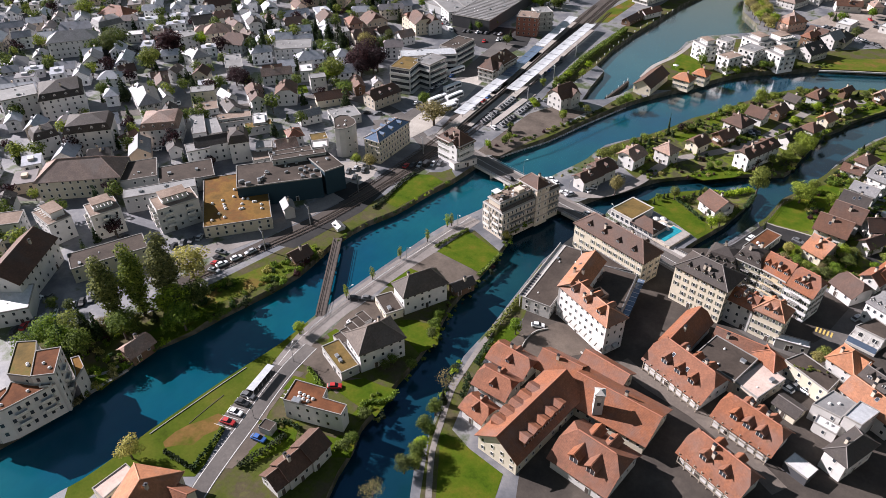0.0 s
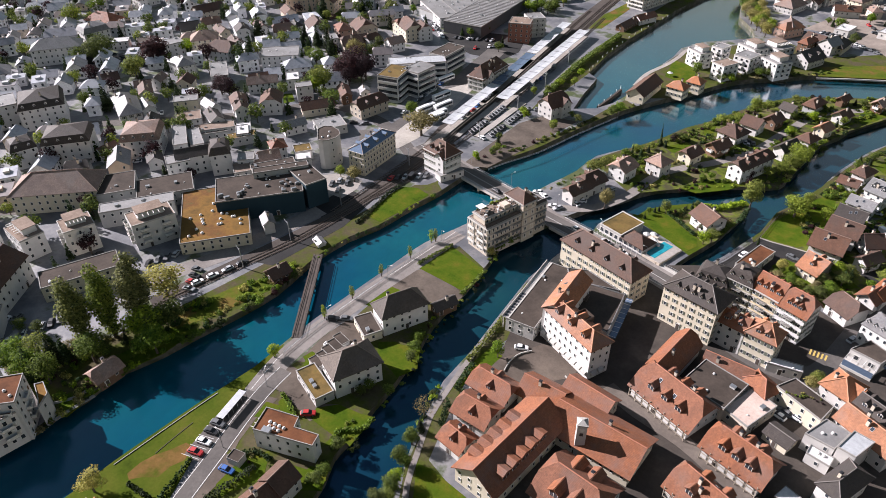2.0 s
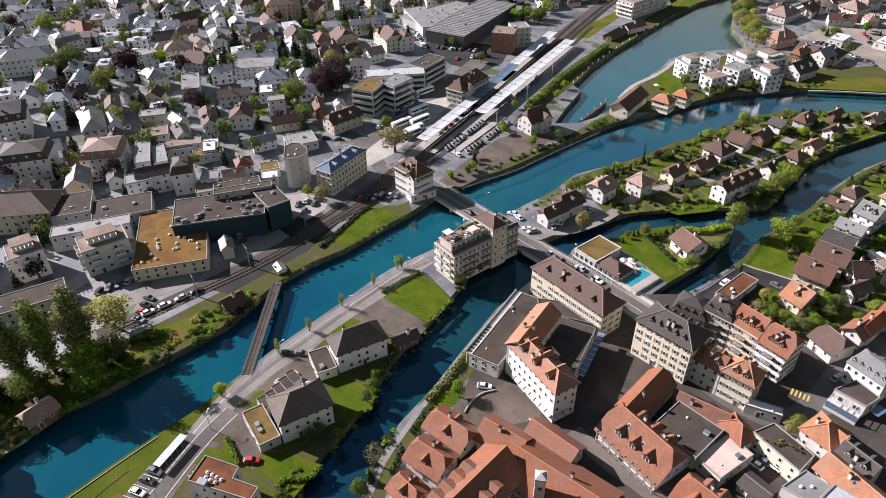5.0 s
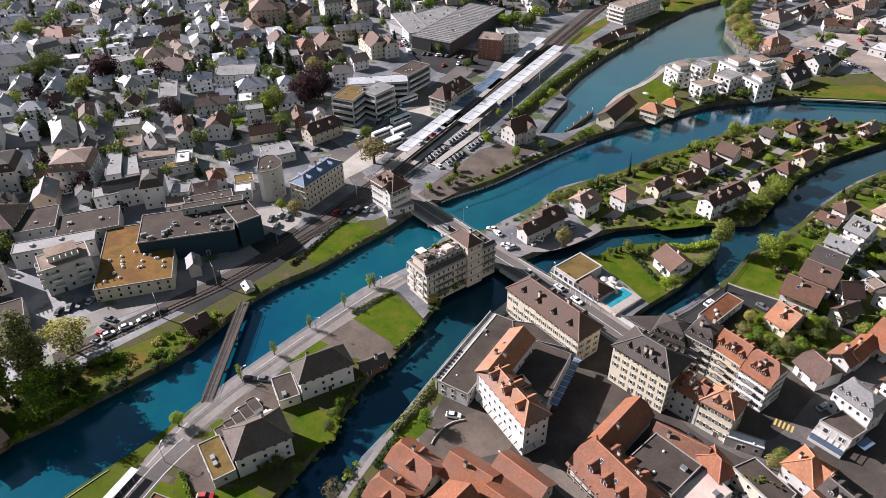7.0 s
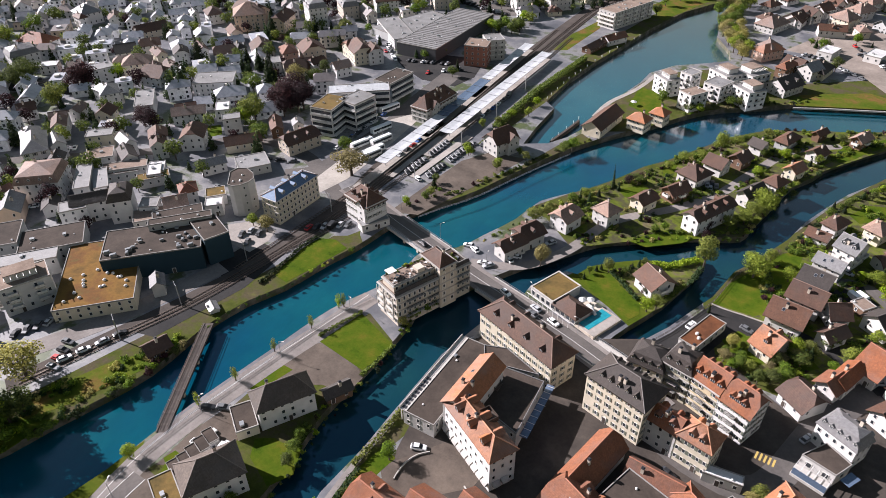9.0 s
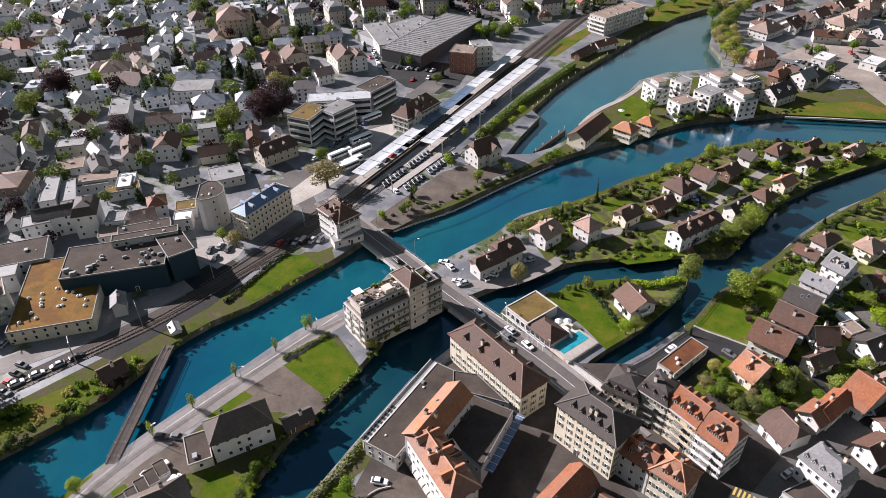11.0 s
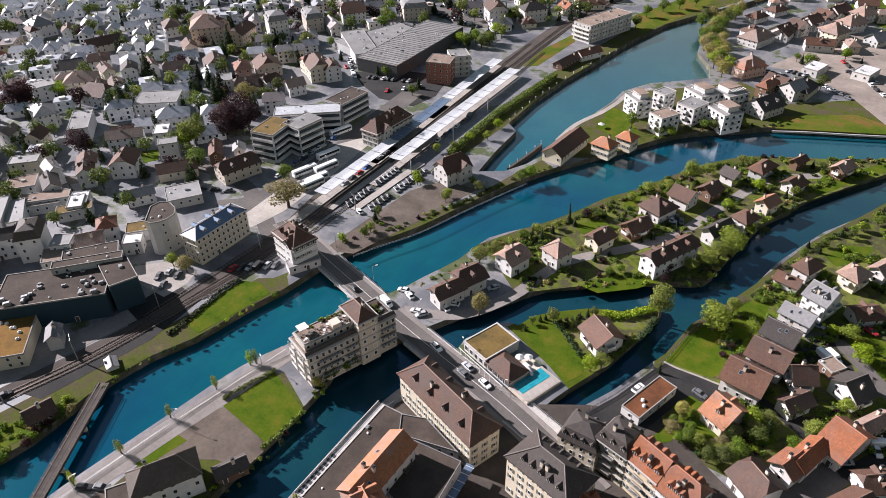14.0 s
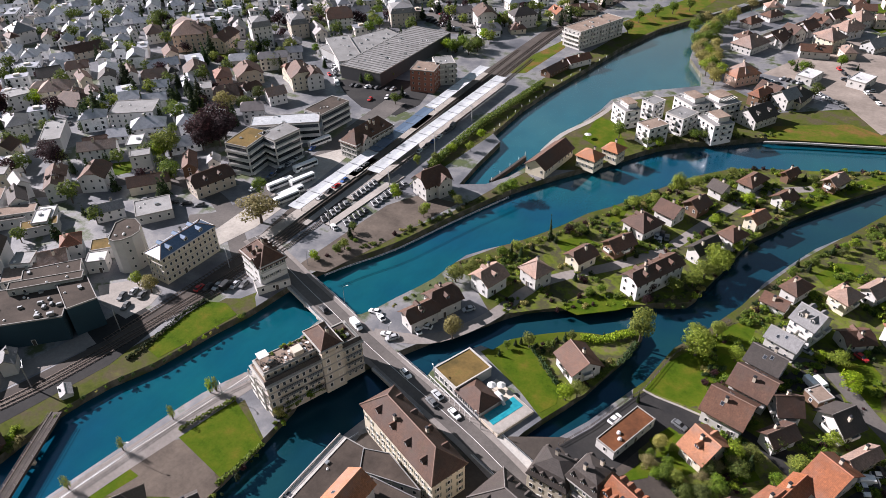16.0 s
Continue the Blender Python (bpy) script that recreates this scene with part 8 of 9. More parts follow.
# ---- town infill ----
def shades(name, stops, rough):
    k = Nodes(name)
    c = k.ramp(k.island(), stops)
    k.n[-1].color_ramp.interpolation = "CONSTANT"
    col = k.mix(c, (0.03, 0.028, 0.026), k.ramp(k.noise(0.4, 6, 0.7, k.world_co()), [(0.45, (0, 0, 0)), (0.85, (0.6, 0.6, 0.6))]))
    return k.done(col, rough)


# Distance haze is put into these tones: paler walls, roofs paler and bluer.
FAR_WALL = shades("far_town_render_hazed", [(0.0, (0.66, 0.65, 0.66)), (0.35, (0.62, 0.57, 0.51)), (0.55, (0.76, 0.76, 0.77)), (0.7, (0.44, 0.44, 0.45)), (0.86, (0.52, 0.43, 0.34))], 0.9)
FAR_ROOF = shades("far_town_roofs_hazed", [(0.0, (0.19, 0.165, 0.16)), (0.2, (0.20, 0.205, 0.225)), (0.42, (0.34, 0.35, 0.38)), (0.62, (0.23, 0.215, 0.22)), (0.78, (0.27, 0.215, 0.195)), (0.88, (0.46, 0.465, 0.49))], 0.42)


def far_house(s, x, y, turn, L, D, h, kind, rise, rng):
    """One plain house added to the joined far town."""
    m = pose(x, y, 0, 0, 0, turn)
    if kind == "flat":
        s.box(-L / 2, L / 2, -D / 2, D / 2, -0.5, h, 0, m)
        s.box(-L / 2 - 0.1, L / 2 + 0.1, -D / 2 - 0.1, D / 2 + 0.1, h, h + 0.35, 1, m)
        s.box(-1.5, 1.5, -1.2, 1.2, h + 0.3, h + 1.5, 0, m)
    else:
        hh = h + (rise * 0.9 if kind == "gable" else 0)
        if kind == "gable":
            ring = [(-D / 2, -0.5), (D / 2, -0.5), (D / 2, h), (0, h + rise - 0.2), (-D / 2, h)]
            s.add([m @ Vector((-L / 2, *p)) for p in ring] + [m @ Vector((L / 2, *p)) for p in ring], [(4, 3, 2, 1, 0), (5, 6, 7, 8, 9)] + [(i, (i + 1) % 5, 5 + (i + 1) % 5, 5 + i) for i in range(5)], 0)
            r = roof_gable(L, D, h, rise, 0.9)
        else:
            s.box(-L / 2, L / 2, -D / 2, D / 2, -0.5, h, 0, m)
            r = roof_hip(L, D, h, rise, 0.9, rng.choice((1.0, 0.45)))
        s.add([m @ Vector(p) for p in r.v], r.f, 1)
        cx = rng.uniform(-0.3, 0.3) * L
        s.box(cx - 0.4, cx + 0.4, 0.4, 1.2, h + rise * 0.5, h + rise + 1.0, 0, m)
    w = Shape()
    for (a, b, tn, ox, oy) in ((-L / 2, L / 2, 0, 0, -D / 2), (-L / 2, L / 2, math.pi, 0, D / 2), (-D / 2, D / 2, math.pi / 2, L / 2, 0), (-D / 2, D / 2, -math.pi / 2, -L / 2, 0)):
        if math.cos(radians(turn) + tn - math.pi / 2 - radians(-61)) > -0.25:
            facade_windows(w, a, b, 0, 0.3, h - 0.1, tn, (ox, oy, 0), (1.1, 1.4), 2.8, False, 3.0, rng, 0.15)
    s.add([m @ Vector(p) for p in w.v], w.f, 2)
    BUILT.append((x, y, math.hypot(L, D) / 2))


FAR_TOWN, FAR_COUNT = Shape(), []


def single_house(s):
    """A house of the middle distance as a thing: walls with their windows, and the roof as its part."""
    ox, oy = s.v[0][0], s.v[0][1]
    vs = [(a - ox, b - oy, c) for a, b, c in s.v]
    made = []
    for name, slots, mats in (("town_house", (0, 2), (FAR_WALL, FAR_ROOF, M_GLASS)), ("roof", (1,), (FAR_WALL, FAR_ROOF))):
        fs = [f for f, k in zip(s.f, s.s) if k in slots]
        used = sorted({i for f in fs for i in f})
        at = {i: k for k, i in enumerate(used)}
        made.append(new(name, mesh_of(name, [vs[i] for i in used], [tuple(at[i] for i in f) for f in fs], mats, [k for k in s.s if k in slots])))
    made[0].location = (ox, oy, 0)
    made[1].parent = made[0]
    tagged(made[0], "rendered town house with small windows, colours paled for distance haze", "house", "town houses")


SINGLE = [(-195, 265), (-240, 300), (-280, 240), (-270, 120), (-215, 60), (-205, 180)]


def town(poly, seed, space, lo, hi, share=0.92, turn=45.0, big=0.25):
    """Plain town houses on a loose grid wherever nothing else stands."""
    rng = random.Random(seed)
    xs, ys = [p[0] for p in poly], [p[1] for p in poly]
    c, s_ = math.cos(radians(turn)), math.sin(radians(turn))
    cx, cy = sum(xs) / len(xs), sum(ys) / len(ys)
    R = max(max(xs) - min(xs), max(ys) - min(ys))
    n = int(R / space)
    for i in range(-n, n + 1):
        for j in range(-n, n + 1):
            u, v = i * space + rng.uniform(-0.25, 0.25) * space, j * space * 1.12 + rng.uniform(-0.25, 0.25) * space
            x, y = cx + c * u - s_ * v, cy + s_ * u + c * v
            L_ = rng.uniform(lo, hi) * (1.5 if rng.random() < big else 1.0)
            D_ = rng.uniform(lo * 0.8, min(hi, L_) * 0.8)
            tn, hh = turn + rng.choice((0, 90)) + rng.uniform(-9, 9), rng.choice((4.6, 5.2, 6, 6.5, 8))
            if not inside((x, y), poly) or rng.random() > share or not clear_of(x, y, math.hypot(L_, D_) * 0.42):
                continue
            if x > -160 or inside((x, y), SINGLE):
                kind = rng.choice(("gable", "gable", "half", "half", "hip", "hip", "flat") if x < -160 else ("gable", "half", "hip"))
                # greyer western and muted northern roof picks stand in for sheen and haze
                house(x, y, tn, L_, D_, hh * (0.8 if x > -160 else 1), kind, rng.choice("wwwwwccysg" if x < -160 else "wwccsgs"), rng.choice("gdgbw") if kind == "flat" else rng.choice("bbdddggggk" if x < -160 else "bbkkgbkr" if y > 480 else "bbbrrod"), chim=rng.choice((1, 1, 2)), sky=rng.choice((0, 1, 2)), dorm=rng.choice((0, 0, 1, 2)), pitch=3.0, gap=0.2)
            else:
                FAR_COUNT.append(0)
                own = Shape() if x + 0.75 * y > -165 and len(FAR_COUNT) < 260 else None
                far_house(FAR_TOWN if own is None else own, x, y, tn, L_, D_, hh, rng.choice(("gable", "hip", "hip", "gable", "flat")), D_ * 0.34, rng)
                if own is not None:
                    single_house(own)



town([(-215, 60), (-330, 60), (-560, 250), (-580, 430), (-420, 500), (-250, 590), (-215, 530), (-260, 440), (-240, 330), (-195, 265), (-205, 180), (-215, 130)], 5, 15.2, 7.5, 12.0)
town([(-262, 330), (-203, 335), (-232, 395), (-250, 445), (-290, 440)], 15, 17, 9, 13, 0.9)
town([(-250, 590), (-100, 680), (-112, 600), (-150, 500), (-190, 500)], 6, 20, 9, 13, 0.6)
town([(5, 540), (30, 520), (110, 600), (120, 760), (20, 740), (-20, 640)], 8, 19, 8, 11, 0.6, 20)
town([(53, 215), (62, 215), (64, 140), (46, 130), (50, 150), (53, 170)], 9, 13.5, 7, 9, 0.85, 30)
town([(48, 240.7), (65.1, 270.1), (82.7, 293.4), (86.8, 245.3), (58.9, 229.7)], 10, 14, 7, 9.5, 0.8, 30)
town([(48.9, 300.8), (63.2, 320.6), (83.7, 331.9), (82.7, 293.4), (64.6, 283.4)], 11, 15, 7, 9.5, 0.6, 30)

tagged(new("distant_houses", FAR_TOWN.mesh("distant_houses", FAR_WALL, FAR_ROOF, M_GLASS)), "distant white and cream houses, roofs brown and grey, paled for haze", "houses", kind="stuff")

for _k, (_x, _y) in enumerate([(-101.3, 131.0), (-101.3, 127.9), (-101.2, 124.9), (-101.1, 121.9), (-101.6, 119.2)]):
    house(_x, _y, -21, 5.0, 2.8, 2.3 + 0.12 * _k, "flat", "w", "d", detail=False, name="garage", label="small white garage with a brown flat roof", group="garages")

# ---- trees ----
for _x, _y, _h, _w in ((-171.8, 93.6, 27, 1.35), (-166.4, 99.8, 30, 1.2), (-161.8, 107.2, 29.5, 1.5)):
    tree("poplar", _x, _y, _h, _w)
tree("pale", -167.1, 121.9, 13, 1.25)
tree("pale", -150.7, 265.8, 13.5, 1.55)
tree("pale", -154.4, 214.8, 8)
tree("fresh", -161.8, 215.4, 6)
tree("pale", -125.3, 58.4, 8)
tree("fresh", -116.1, 116.6, 5.5)
for _x, _y in [(-113.1, 138.2), (-110.9, 150.7), (-108.8, 165.5), (-105.2, 179.4), (-102.2, 192.9)] + [(-103.4, 191.6)]:
    tree("sapling", _x, _y, 6)
tree("fresh", -225.5, 284.5, 11)
for _x, _y in [(-215.6, 298.7), (-212.1, 306.1), (-334.7, 275.3), (-270, 257.5)]:
    tree("copper", _x, _y, 12)
for _x, _y in [(-333.4, 253.6), (-372, 262.1), (-393.3, 275.8), (-455.3, 301.3), (-371.1, 205.8), (-322.5, 212.8), (-165.5, 281.5), (-232, 354.6), (-284.7, 390.4)]:
    tree("green", _x, _y, 9)
for _x, _y in [(-278.8, 290.3), (-293.1, 300.4), (-295, 378), (-282.7, 345.7), (-295.4, 327.1)]:
    tree("dark", _x, _y, 12)
for _x, _y in [(-174, 76.1), (-167.4, 77), (-180.7, 76.2), (-180, 68.8), (-149.2, 100.9), (-157.5, 104.1), (-153.4, 112.6), (-162.9, 89.2)]:
    tree("green", _x, _y, 12, 1.05)
for _x, _y in [(-56, 148.9), (-59.7, 93.8), (-60.3, 88.4), (-62.6, 108.6), (-62.2, 102.2)]:
    tree("green", _x, _y, 7)
for _x, _y in [(-64.2, 118.3), (-63.2, 78.1)]:
    tree("bare", _x, _y, 8)
tree("fresh", -2.1, 271.1, 15, 0.8)
tree("fresh", 14.2, 273.6, 10.5, 1.15)
for _x, _y in [(12.1, 317.3), (-14.2, 363.1), (9.5, 320.3)]:
    tree("fresh", _x, _y, 11)
for _x, _y in [(15.1, 278.8), (18.1, 285.1), (-30.8, 252.5), (-10.9, 240.7), (-13.4, 238.3), (-63.3, 276.6), (25.1, 276.7)]:
    tree("fresh", _x, _y, 6.5)
tree("pale", -53.4, 244.6, 10)
tree("cypress", -47.2, 309.1, 11, 1.1)
for _x, _y, _h in ((-58.5, 291, 4.5), (-55, 296, 5), (-50, 303, 4), (-40.5, 318.5, 4.5), (-31, 336, 4), (-26.5, 345, 6), (-20, 352, 5), (2.5, 388, 5), (-9, 372, 6), (5.5, 306, 7), (8, 312.5, 8), (0.5, 300.5, 6), (26, 371, 5), (15, 333, 6)):
    tree("green" if int(_h * 2) % 2 else "fresh", _x, _y, _h, 1.25)
tree("cypress", -56.4, 294.4, 6, 1.5)
tree("dark", -21.9, 325.4, 5)
tree("green", -74.2, 332.3, 7.5, 1.3)
tree("green", -76.7, 329.4, 6, 1.2)
tree("dark", -114.2, 274.4, 6)
for _x, _y in [(-114.1, 305.8), (-121.3, 334.3), (-115.2, 339.9), (-106.4, 356.6), (-112.7, 350.8), (-107.5, 370.1), (-111.3, 266.9), (-96.7, 299.4)]:
    tree("fresh", _x, _y, 5.5)
for _x, _y in [(-47.7, 544.6), (-42.8, 530.7), (-40.2, 516.5), (-33.8, 505.1), (-29.4, 493.4), (-26, 486.2), (-46.9, 556.5), (-45.1, 575.4), (-42.9, 595.7), (-37.5, 605.1), (-30.9, 629.2), (-36.3, 534.1), (-32.4, 520.5)]:
    tree("pale", _x, _y, 10)
for _x, _y in [(-54.2, 562.3), (-54.2, 574.6), (-51.4, 581.1), (-46.7, 536.2), (-43.7, 542.2), (-40.7, 548.2), (-43.6, 522.9), (-39.4, 523), (-37.6, 507.9), (-36.3, 516.5), (-31, 509.4), (-32.5, 496.4), (-30.6, 502), (-25.2, 493.7), (-41.3, 564.1), (-41.7, 580.9), (-38.2, 590.3), (-45.7, 561.8)]:
    tree(("pale", "green", "fresh")[int(_y * 10) % 3], _x, _y, 11)
for _x, _y in [(-337.3, 272.5), (-223.9, 305.6), (-220.1, 309.1)]:
    tree("copper", _x, _y, 14, 1.25)
for _x, _y in [(-280.1, 292.2), (-291.6, 305.4), (-221.3, 324.8), (-297, 379.9), (-269, 340.7), (-260.8, 340.1)]:
    tree("dark", _x, _y, 14, 1.15)
for _x, _y in [(-334.7, 252), (-230.1, 279.8), (-228.1, 283.7), (-258.2, 403.5), (-261.9, 416.2), (-255.2, 393.4), (-443.4, 298.2), (-375.7, 261.3), (-364.1, 258.5), (-331, 293.9), (-226.8, 339.3)]:
    tree(("green", "fresh")[int(_x) % 2], _x, _y, 10, 1.2)
for _x, _y in [(-172.1, 471.6), (-162.6, 472.1), (-169.7, 505.7), (-172.3, 523.4), (-169.7, 531.3), (-175, 462.5), (-251.9, 489.6), (-239.8, 480), (-266.2, 421), (-92.5, 570.5), (-85.9, 587.4), (-77.3, 598.7), (-68.6, 610.2), (-92.3, 545.2), (23.5, 491.1), (-38.9, 410.6), (-50.8, 400.9)]:
    tree("green", _x, _y, 9.5)
for _x, _y in [(-224.6, 326), (-228.5, 320.4), (-228.9, 313.1), (-246.3, 389.8), (-267.3, 398.9), (-349.7, 372.4), (-303.9, 379.9), (-299.4, 313.4), (-293.7, 296.8)]:
    tree("dark", _x, _y, 12)
for _x, _y in [(5.7, 595.3), (59.8, 368.9), (56.4, 362.9), (51.3, 356.1), (61.1, 359.5), (48.2, 348.5), (40, 338.4), (34, 327.9), (53.6, 263.8), (55.1, 280.6), (46.9, 288.7), (17.6, 229.4), (42, 237.3), (44.9, 244.6)]:
    tree(("green", "fresh", "green", "pale")[int(_x * 10) % 4], _x, _y, 4.5)


for _x, _y in [(-173.7, 76.3), (-178.3, 81.2), (-172.7, 82.9), (-170.7, 85.3), (-177.7, 85.6), (-156.8, 103.9), (-155.5, 108.8), (-154.2, 112.8)]:
    tree(("green", "green", "fresh", "dark", "green")[int(_x * 10) % 5], _x, _y, 10.5 + (_y * 10 % 4), 1.1)
for _x, _y in [(-189.6, 89.3), (-195.6, 87.6), (-172.3, 88.5), (-168.3, 91.5), (-165, 95.2), (-161, 99.4), (-158.9, 114.9)]:
    tree(("green", "dark", "pale")[int(_x * 10) % 3], _x, _y, 5.5, 1.1)
for _x, _y in [(-79.5, 139.2), (-78.3, 134.9), (-80.7, 143.1), (-78.8, 98.2), (-77.8, 87), (-77.2, 89.8), (-84, 116.6), (-83.1, 119.5), (-76.9, 120.4)]:
    tree("green", _x, _y, 4.5, 1.1)
for _x, _y in [(-62.6, 113.4), (-60.6, 101.9), (-59.8, 96.5), (-58.6, 90.5)]:
    tree(("green", "dark", "fresh")[int(_x * 10) % 3], _x, _y, 6.0, 1.0)
for _x, _y in [(28.3, 179.4), (31.2, 180.5), (29.6, 182.6), (13.1, 226.9), (17.7, 225.9), (20.4, 225.6), (26.9, 232.5), (31.9, 237), (35.2, 242.2), (23.4, 222.2), (13.9, 234.5), (29.8, 229), (40.2, 248.6)]:
    tree(("fresh", "green", "green", "pale")[int(_x * 10) % 4], _x, _y, 5.5, 1.1)
scatter_shrubs([(-85, 106.7), (-76.1, 110.4), (-76.6, 123), (-78.9, 140), (-84.6, 142.7), (-86.8, 153.5), (-79.7, 163.7), (-81.8, 176.1), (-73.9, 173.4), (-75.9, 141.7), (-73.7, 124.6), (-74, 101.8), (-79.6, 96.8), (-77.3, 86.3), (-80, 83), (-81.9, 87.6), (-80.9, 96)], 34, 61, 0.6, 1.3)
scatter_shrubs([(-179.8, 80.4), (-174.5, 94.4), (-165.5, 111.4), (-156.5, 122.6), (-149.3, 136.5), (-144.1, 139.3), (-149.9, 113.5), (-156.5, 90.2), (-162.2, 76.9)], 46, 62, 0.8, 1.9)
scatter_shrubs([(-100.7, 85.4), (-93.7, 86.1), (-88.1, 86.2), (-91, 80.8), (-93.8, 75.6), (-97.6, 71.7)], 8, 63, 0.6, 1.1)

for _x, _y in [(26.8, 224), (30.6, 228), (46.4, 244.6), (49.9, 288.9), (53.5, 293.6), (15.8, 225), (33.4, 235.4), (35.5, 239), (29, 225.6), (46, 241.8)]:
    tree(("green", "dark", "green", "dark")[int(_x * 10) % 4], _x, _y, 4.5 + (_y * 10 % 3) * 0.7, 1.2)
for _x, _y in [(31.2, 239.6), (52.9, 257.4), (55.1, 280.4), (51.5, 289), (46.5, 243.5), (-66.1, 269.9), (15.3, 278.4), (12.2, 282.6), (10.4, 321.7), (9.3, 315.4), (4.1, 347.7), (12, 368.5)]:
    tree("fresh", _x, _y, 5.0 + (_y * 10 % 3), 1.2)
for _x, _y in [(-42.6, 315.7), (-5.2, 289.7), (-6, 296.2)]:
    tree("copper", _x, _y, 4.5, 1.1)
for _x, _y in [(-38, 317.3), (-36.6, 319.8), (-52.3, 293.6), (-50.3, 299.5), (-44.7, 308.1), (-15.9, 313.3), (-19, 309.6), (-30.3, 290.2), (-20.4, 288.3), (-23.3, 285), (3.1, 347.1), (3.6, 366.5), (9.6, 369.7), (14.8, 385.4), (29.8, 398.8), (33.2, 398), (23, 367.1), (25.6, 371), (19.5, 336.6), (35, 335.1), (38.9, 333.4), (48.4, 352.3), (51.9, 356.2), (44.9, 348.4)]:
    tree(("green", "dark", "dark", "green")[int(_x * 10) % 4], _x, _y, 3.6 + (_y * 10 % 3) * 0.6, 1.25)

for _k, _x, _y, _h in (("copper", -336.7, 275.6, 17), ("copper", -263.4, 256.4, 12), ("copper", -218.7, 303.3, 17), ("copper", -221.0, 315.0, 18), ("copper", -212.4, 310.5, 15), ("fresh", -224.7, 287.4, 15), ("green", -208.8, 273.4, 10), ("green", -249.9, 314.6, 12), ("pale", -235.1, 333.5, 13), ("fresh", -438.1, 296.1, 16), ("green", -369.6, 255.9, 14), ("green", -373.8, 266.6, 15), ("fresh", -327.9, 251.3, 15), ("green", -443.6, 320.7, 15)):
    tree(_k, _x, _y, _h, 1.15)
for _x, _y, _h in ((-282.1, 294.3, 19), (-284.1, 288.3, 16), (-244.5, 321.1, 18), (-310.9, 334.6, 17), (-299.3, 387.4, 18), (-252.4, 299.2, 11), (-307.6, 214.5, 15), (-315.8, 213.0, 13), (-247, 327, 15)):
    tree("dark", _x, _y, _h, 1.2)
for _x, _y in [(-178.9, 463.8), (-173.6, 464.3), (-165, 465.5), (-164.4, 475.6), (-167.5, 490), (-168.4, 501.4), (-169.4, 513.3), (-168.1, 521.7), (-248.5, 484.7), (-255.4, 501.6), (-240.4, 469.6)]:
    tree(("green", "fresh")[int(_x * 10) % 2], _x, _y, 9, 1.15)

for _x, _y in [(-166.9, 393.7), (-197.9, 400), (-191.8, 399.6), (-165, 384.1), (-186.6, 411.5), (-229.9, 408.1), (-249, 424.3), (-227, 390.4)]:
    tree(("green", "dark")[int(_x * 10) % 2], _x, _y, 7, 1.15)

for _x, _y in [(-80, 194.4), (-79.3, 197.6), (-78.5, 200.3), (-76.5, 203.7), (-75.7, 207)]:
    tree(("pale", "green")[int(_x * 10) % 2], _x, _y, 4.2, 1.1)
scatter_shrubs([(-79.9, 191.2), (-80.6, 197.7), (-73.9, 210.1), (-71.5, 211.4), (-74.3, 204.1), (-77.1, 192.7)], 10, 91, 0.5, 1.0)


def grove(poly, n, seed, kinds, h0, h1):
    rng = random.Random(seed)
    xs, ys = [p[0] for p in poly], [p[1] for p in poly]
    tries = 0
    while n > 0 and tries < 6000:
        tries += 1
        x, y = rng.uniform(min(xs), max(xs)), rng.uniform(min(ys), max(ys))
        if inside((x, y), poly) and clear_of(x, y, 1.0):
            tree(rng.choice(kinds), x, y, rng.uniform(h0, h1))
            n -= 1


def far_grove(poly, n, seed, h0, h1):
    """Town trees too far off to be told apart, joined."""
    rng = random.Random(seed)
    xs, ys = [p[0] for p in poly], [p[1] for p in poly]
    kinds = ("green", "green", "fresh", "dark", "dark", "dark", "copper")
    src = {}
    for k in set(kinds):
        crown = next(o for o in PATTERNS[k][0].children if o.name.startswith("crown")).data
        # every sixth leaf clump, enlarged, is enough this far off
        vs, fs = [], []
        for i in range(0, len(crown.vertices) - 3, 24):
            quad = [Vector(crown.vertices[i + j].co) for j in range(4)]
            mid = sum(quad, Vector()) / 4
            n0 = len(vs)
            vs += [tuple(mid + (q - mid) * 2.1) for q in quad]
            fs += [(n0, n0 + 1, n0 + 2), (n0, n0 + 2, n0 + 3)]
        src[k] = (vs, fs)
    s, tries = Shape(), 0
    while n > 0 and tries < 9000:
        tries += 1
        x, y = rng.uniform(min(xs), max(xs)), rng.uniform(min(ys), max(ys))
        if not inside((x, y), poly) or not clear_of(x, y, 0.6):
            continue
        k, h, a = rng.choice(kinds), rng.uniform(h0, h1), rng.uniform(0, 6.28)
        c, d = math.cos(a) * h, math.sin(a) * h
        vs, fs = src[k]
        s.tube((x, y, -0.2), (x, y, h * 0.5), h * 0.03, h * 0.015, 5, 6)
        s.add([(x + c * u - d * v, y + d * u + c * v, w * h) for u, v, w in vs], fs, ("green", "fresh", "dark", "pale", "copper").index(k))
        n -= 1
    mats = [LEAF[k] for k in ("green", "fresh", "dark", "pale", "copper")] + [M_BARK, M_BARK]
    tagged(new("distant_trees", s.mesh("distant_trees", *mats)), "scattered garden trees between distant houses", "trees", kind="stuff")


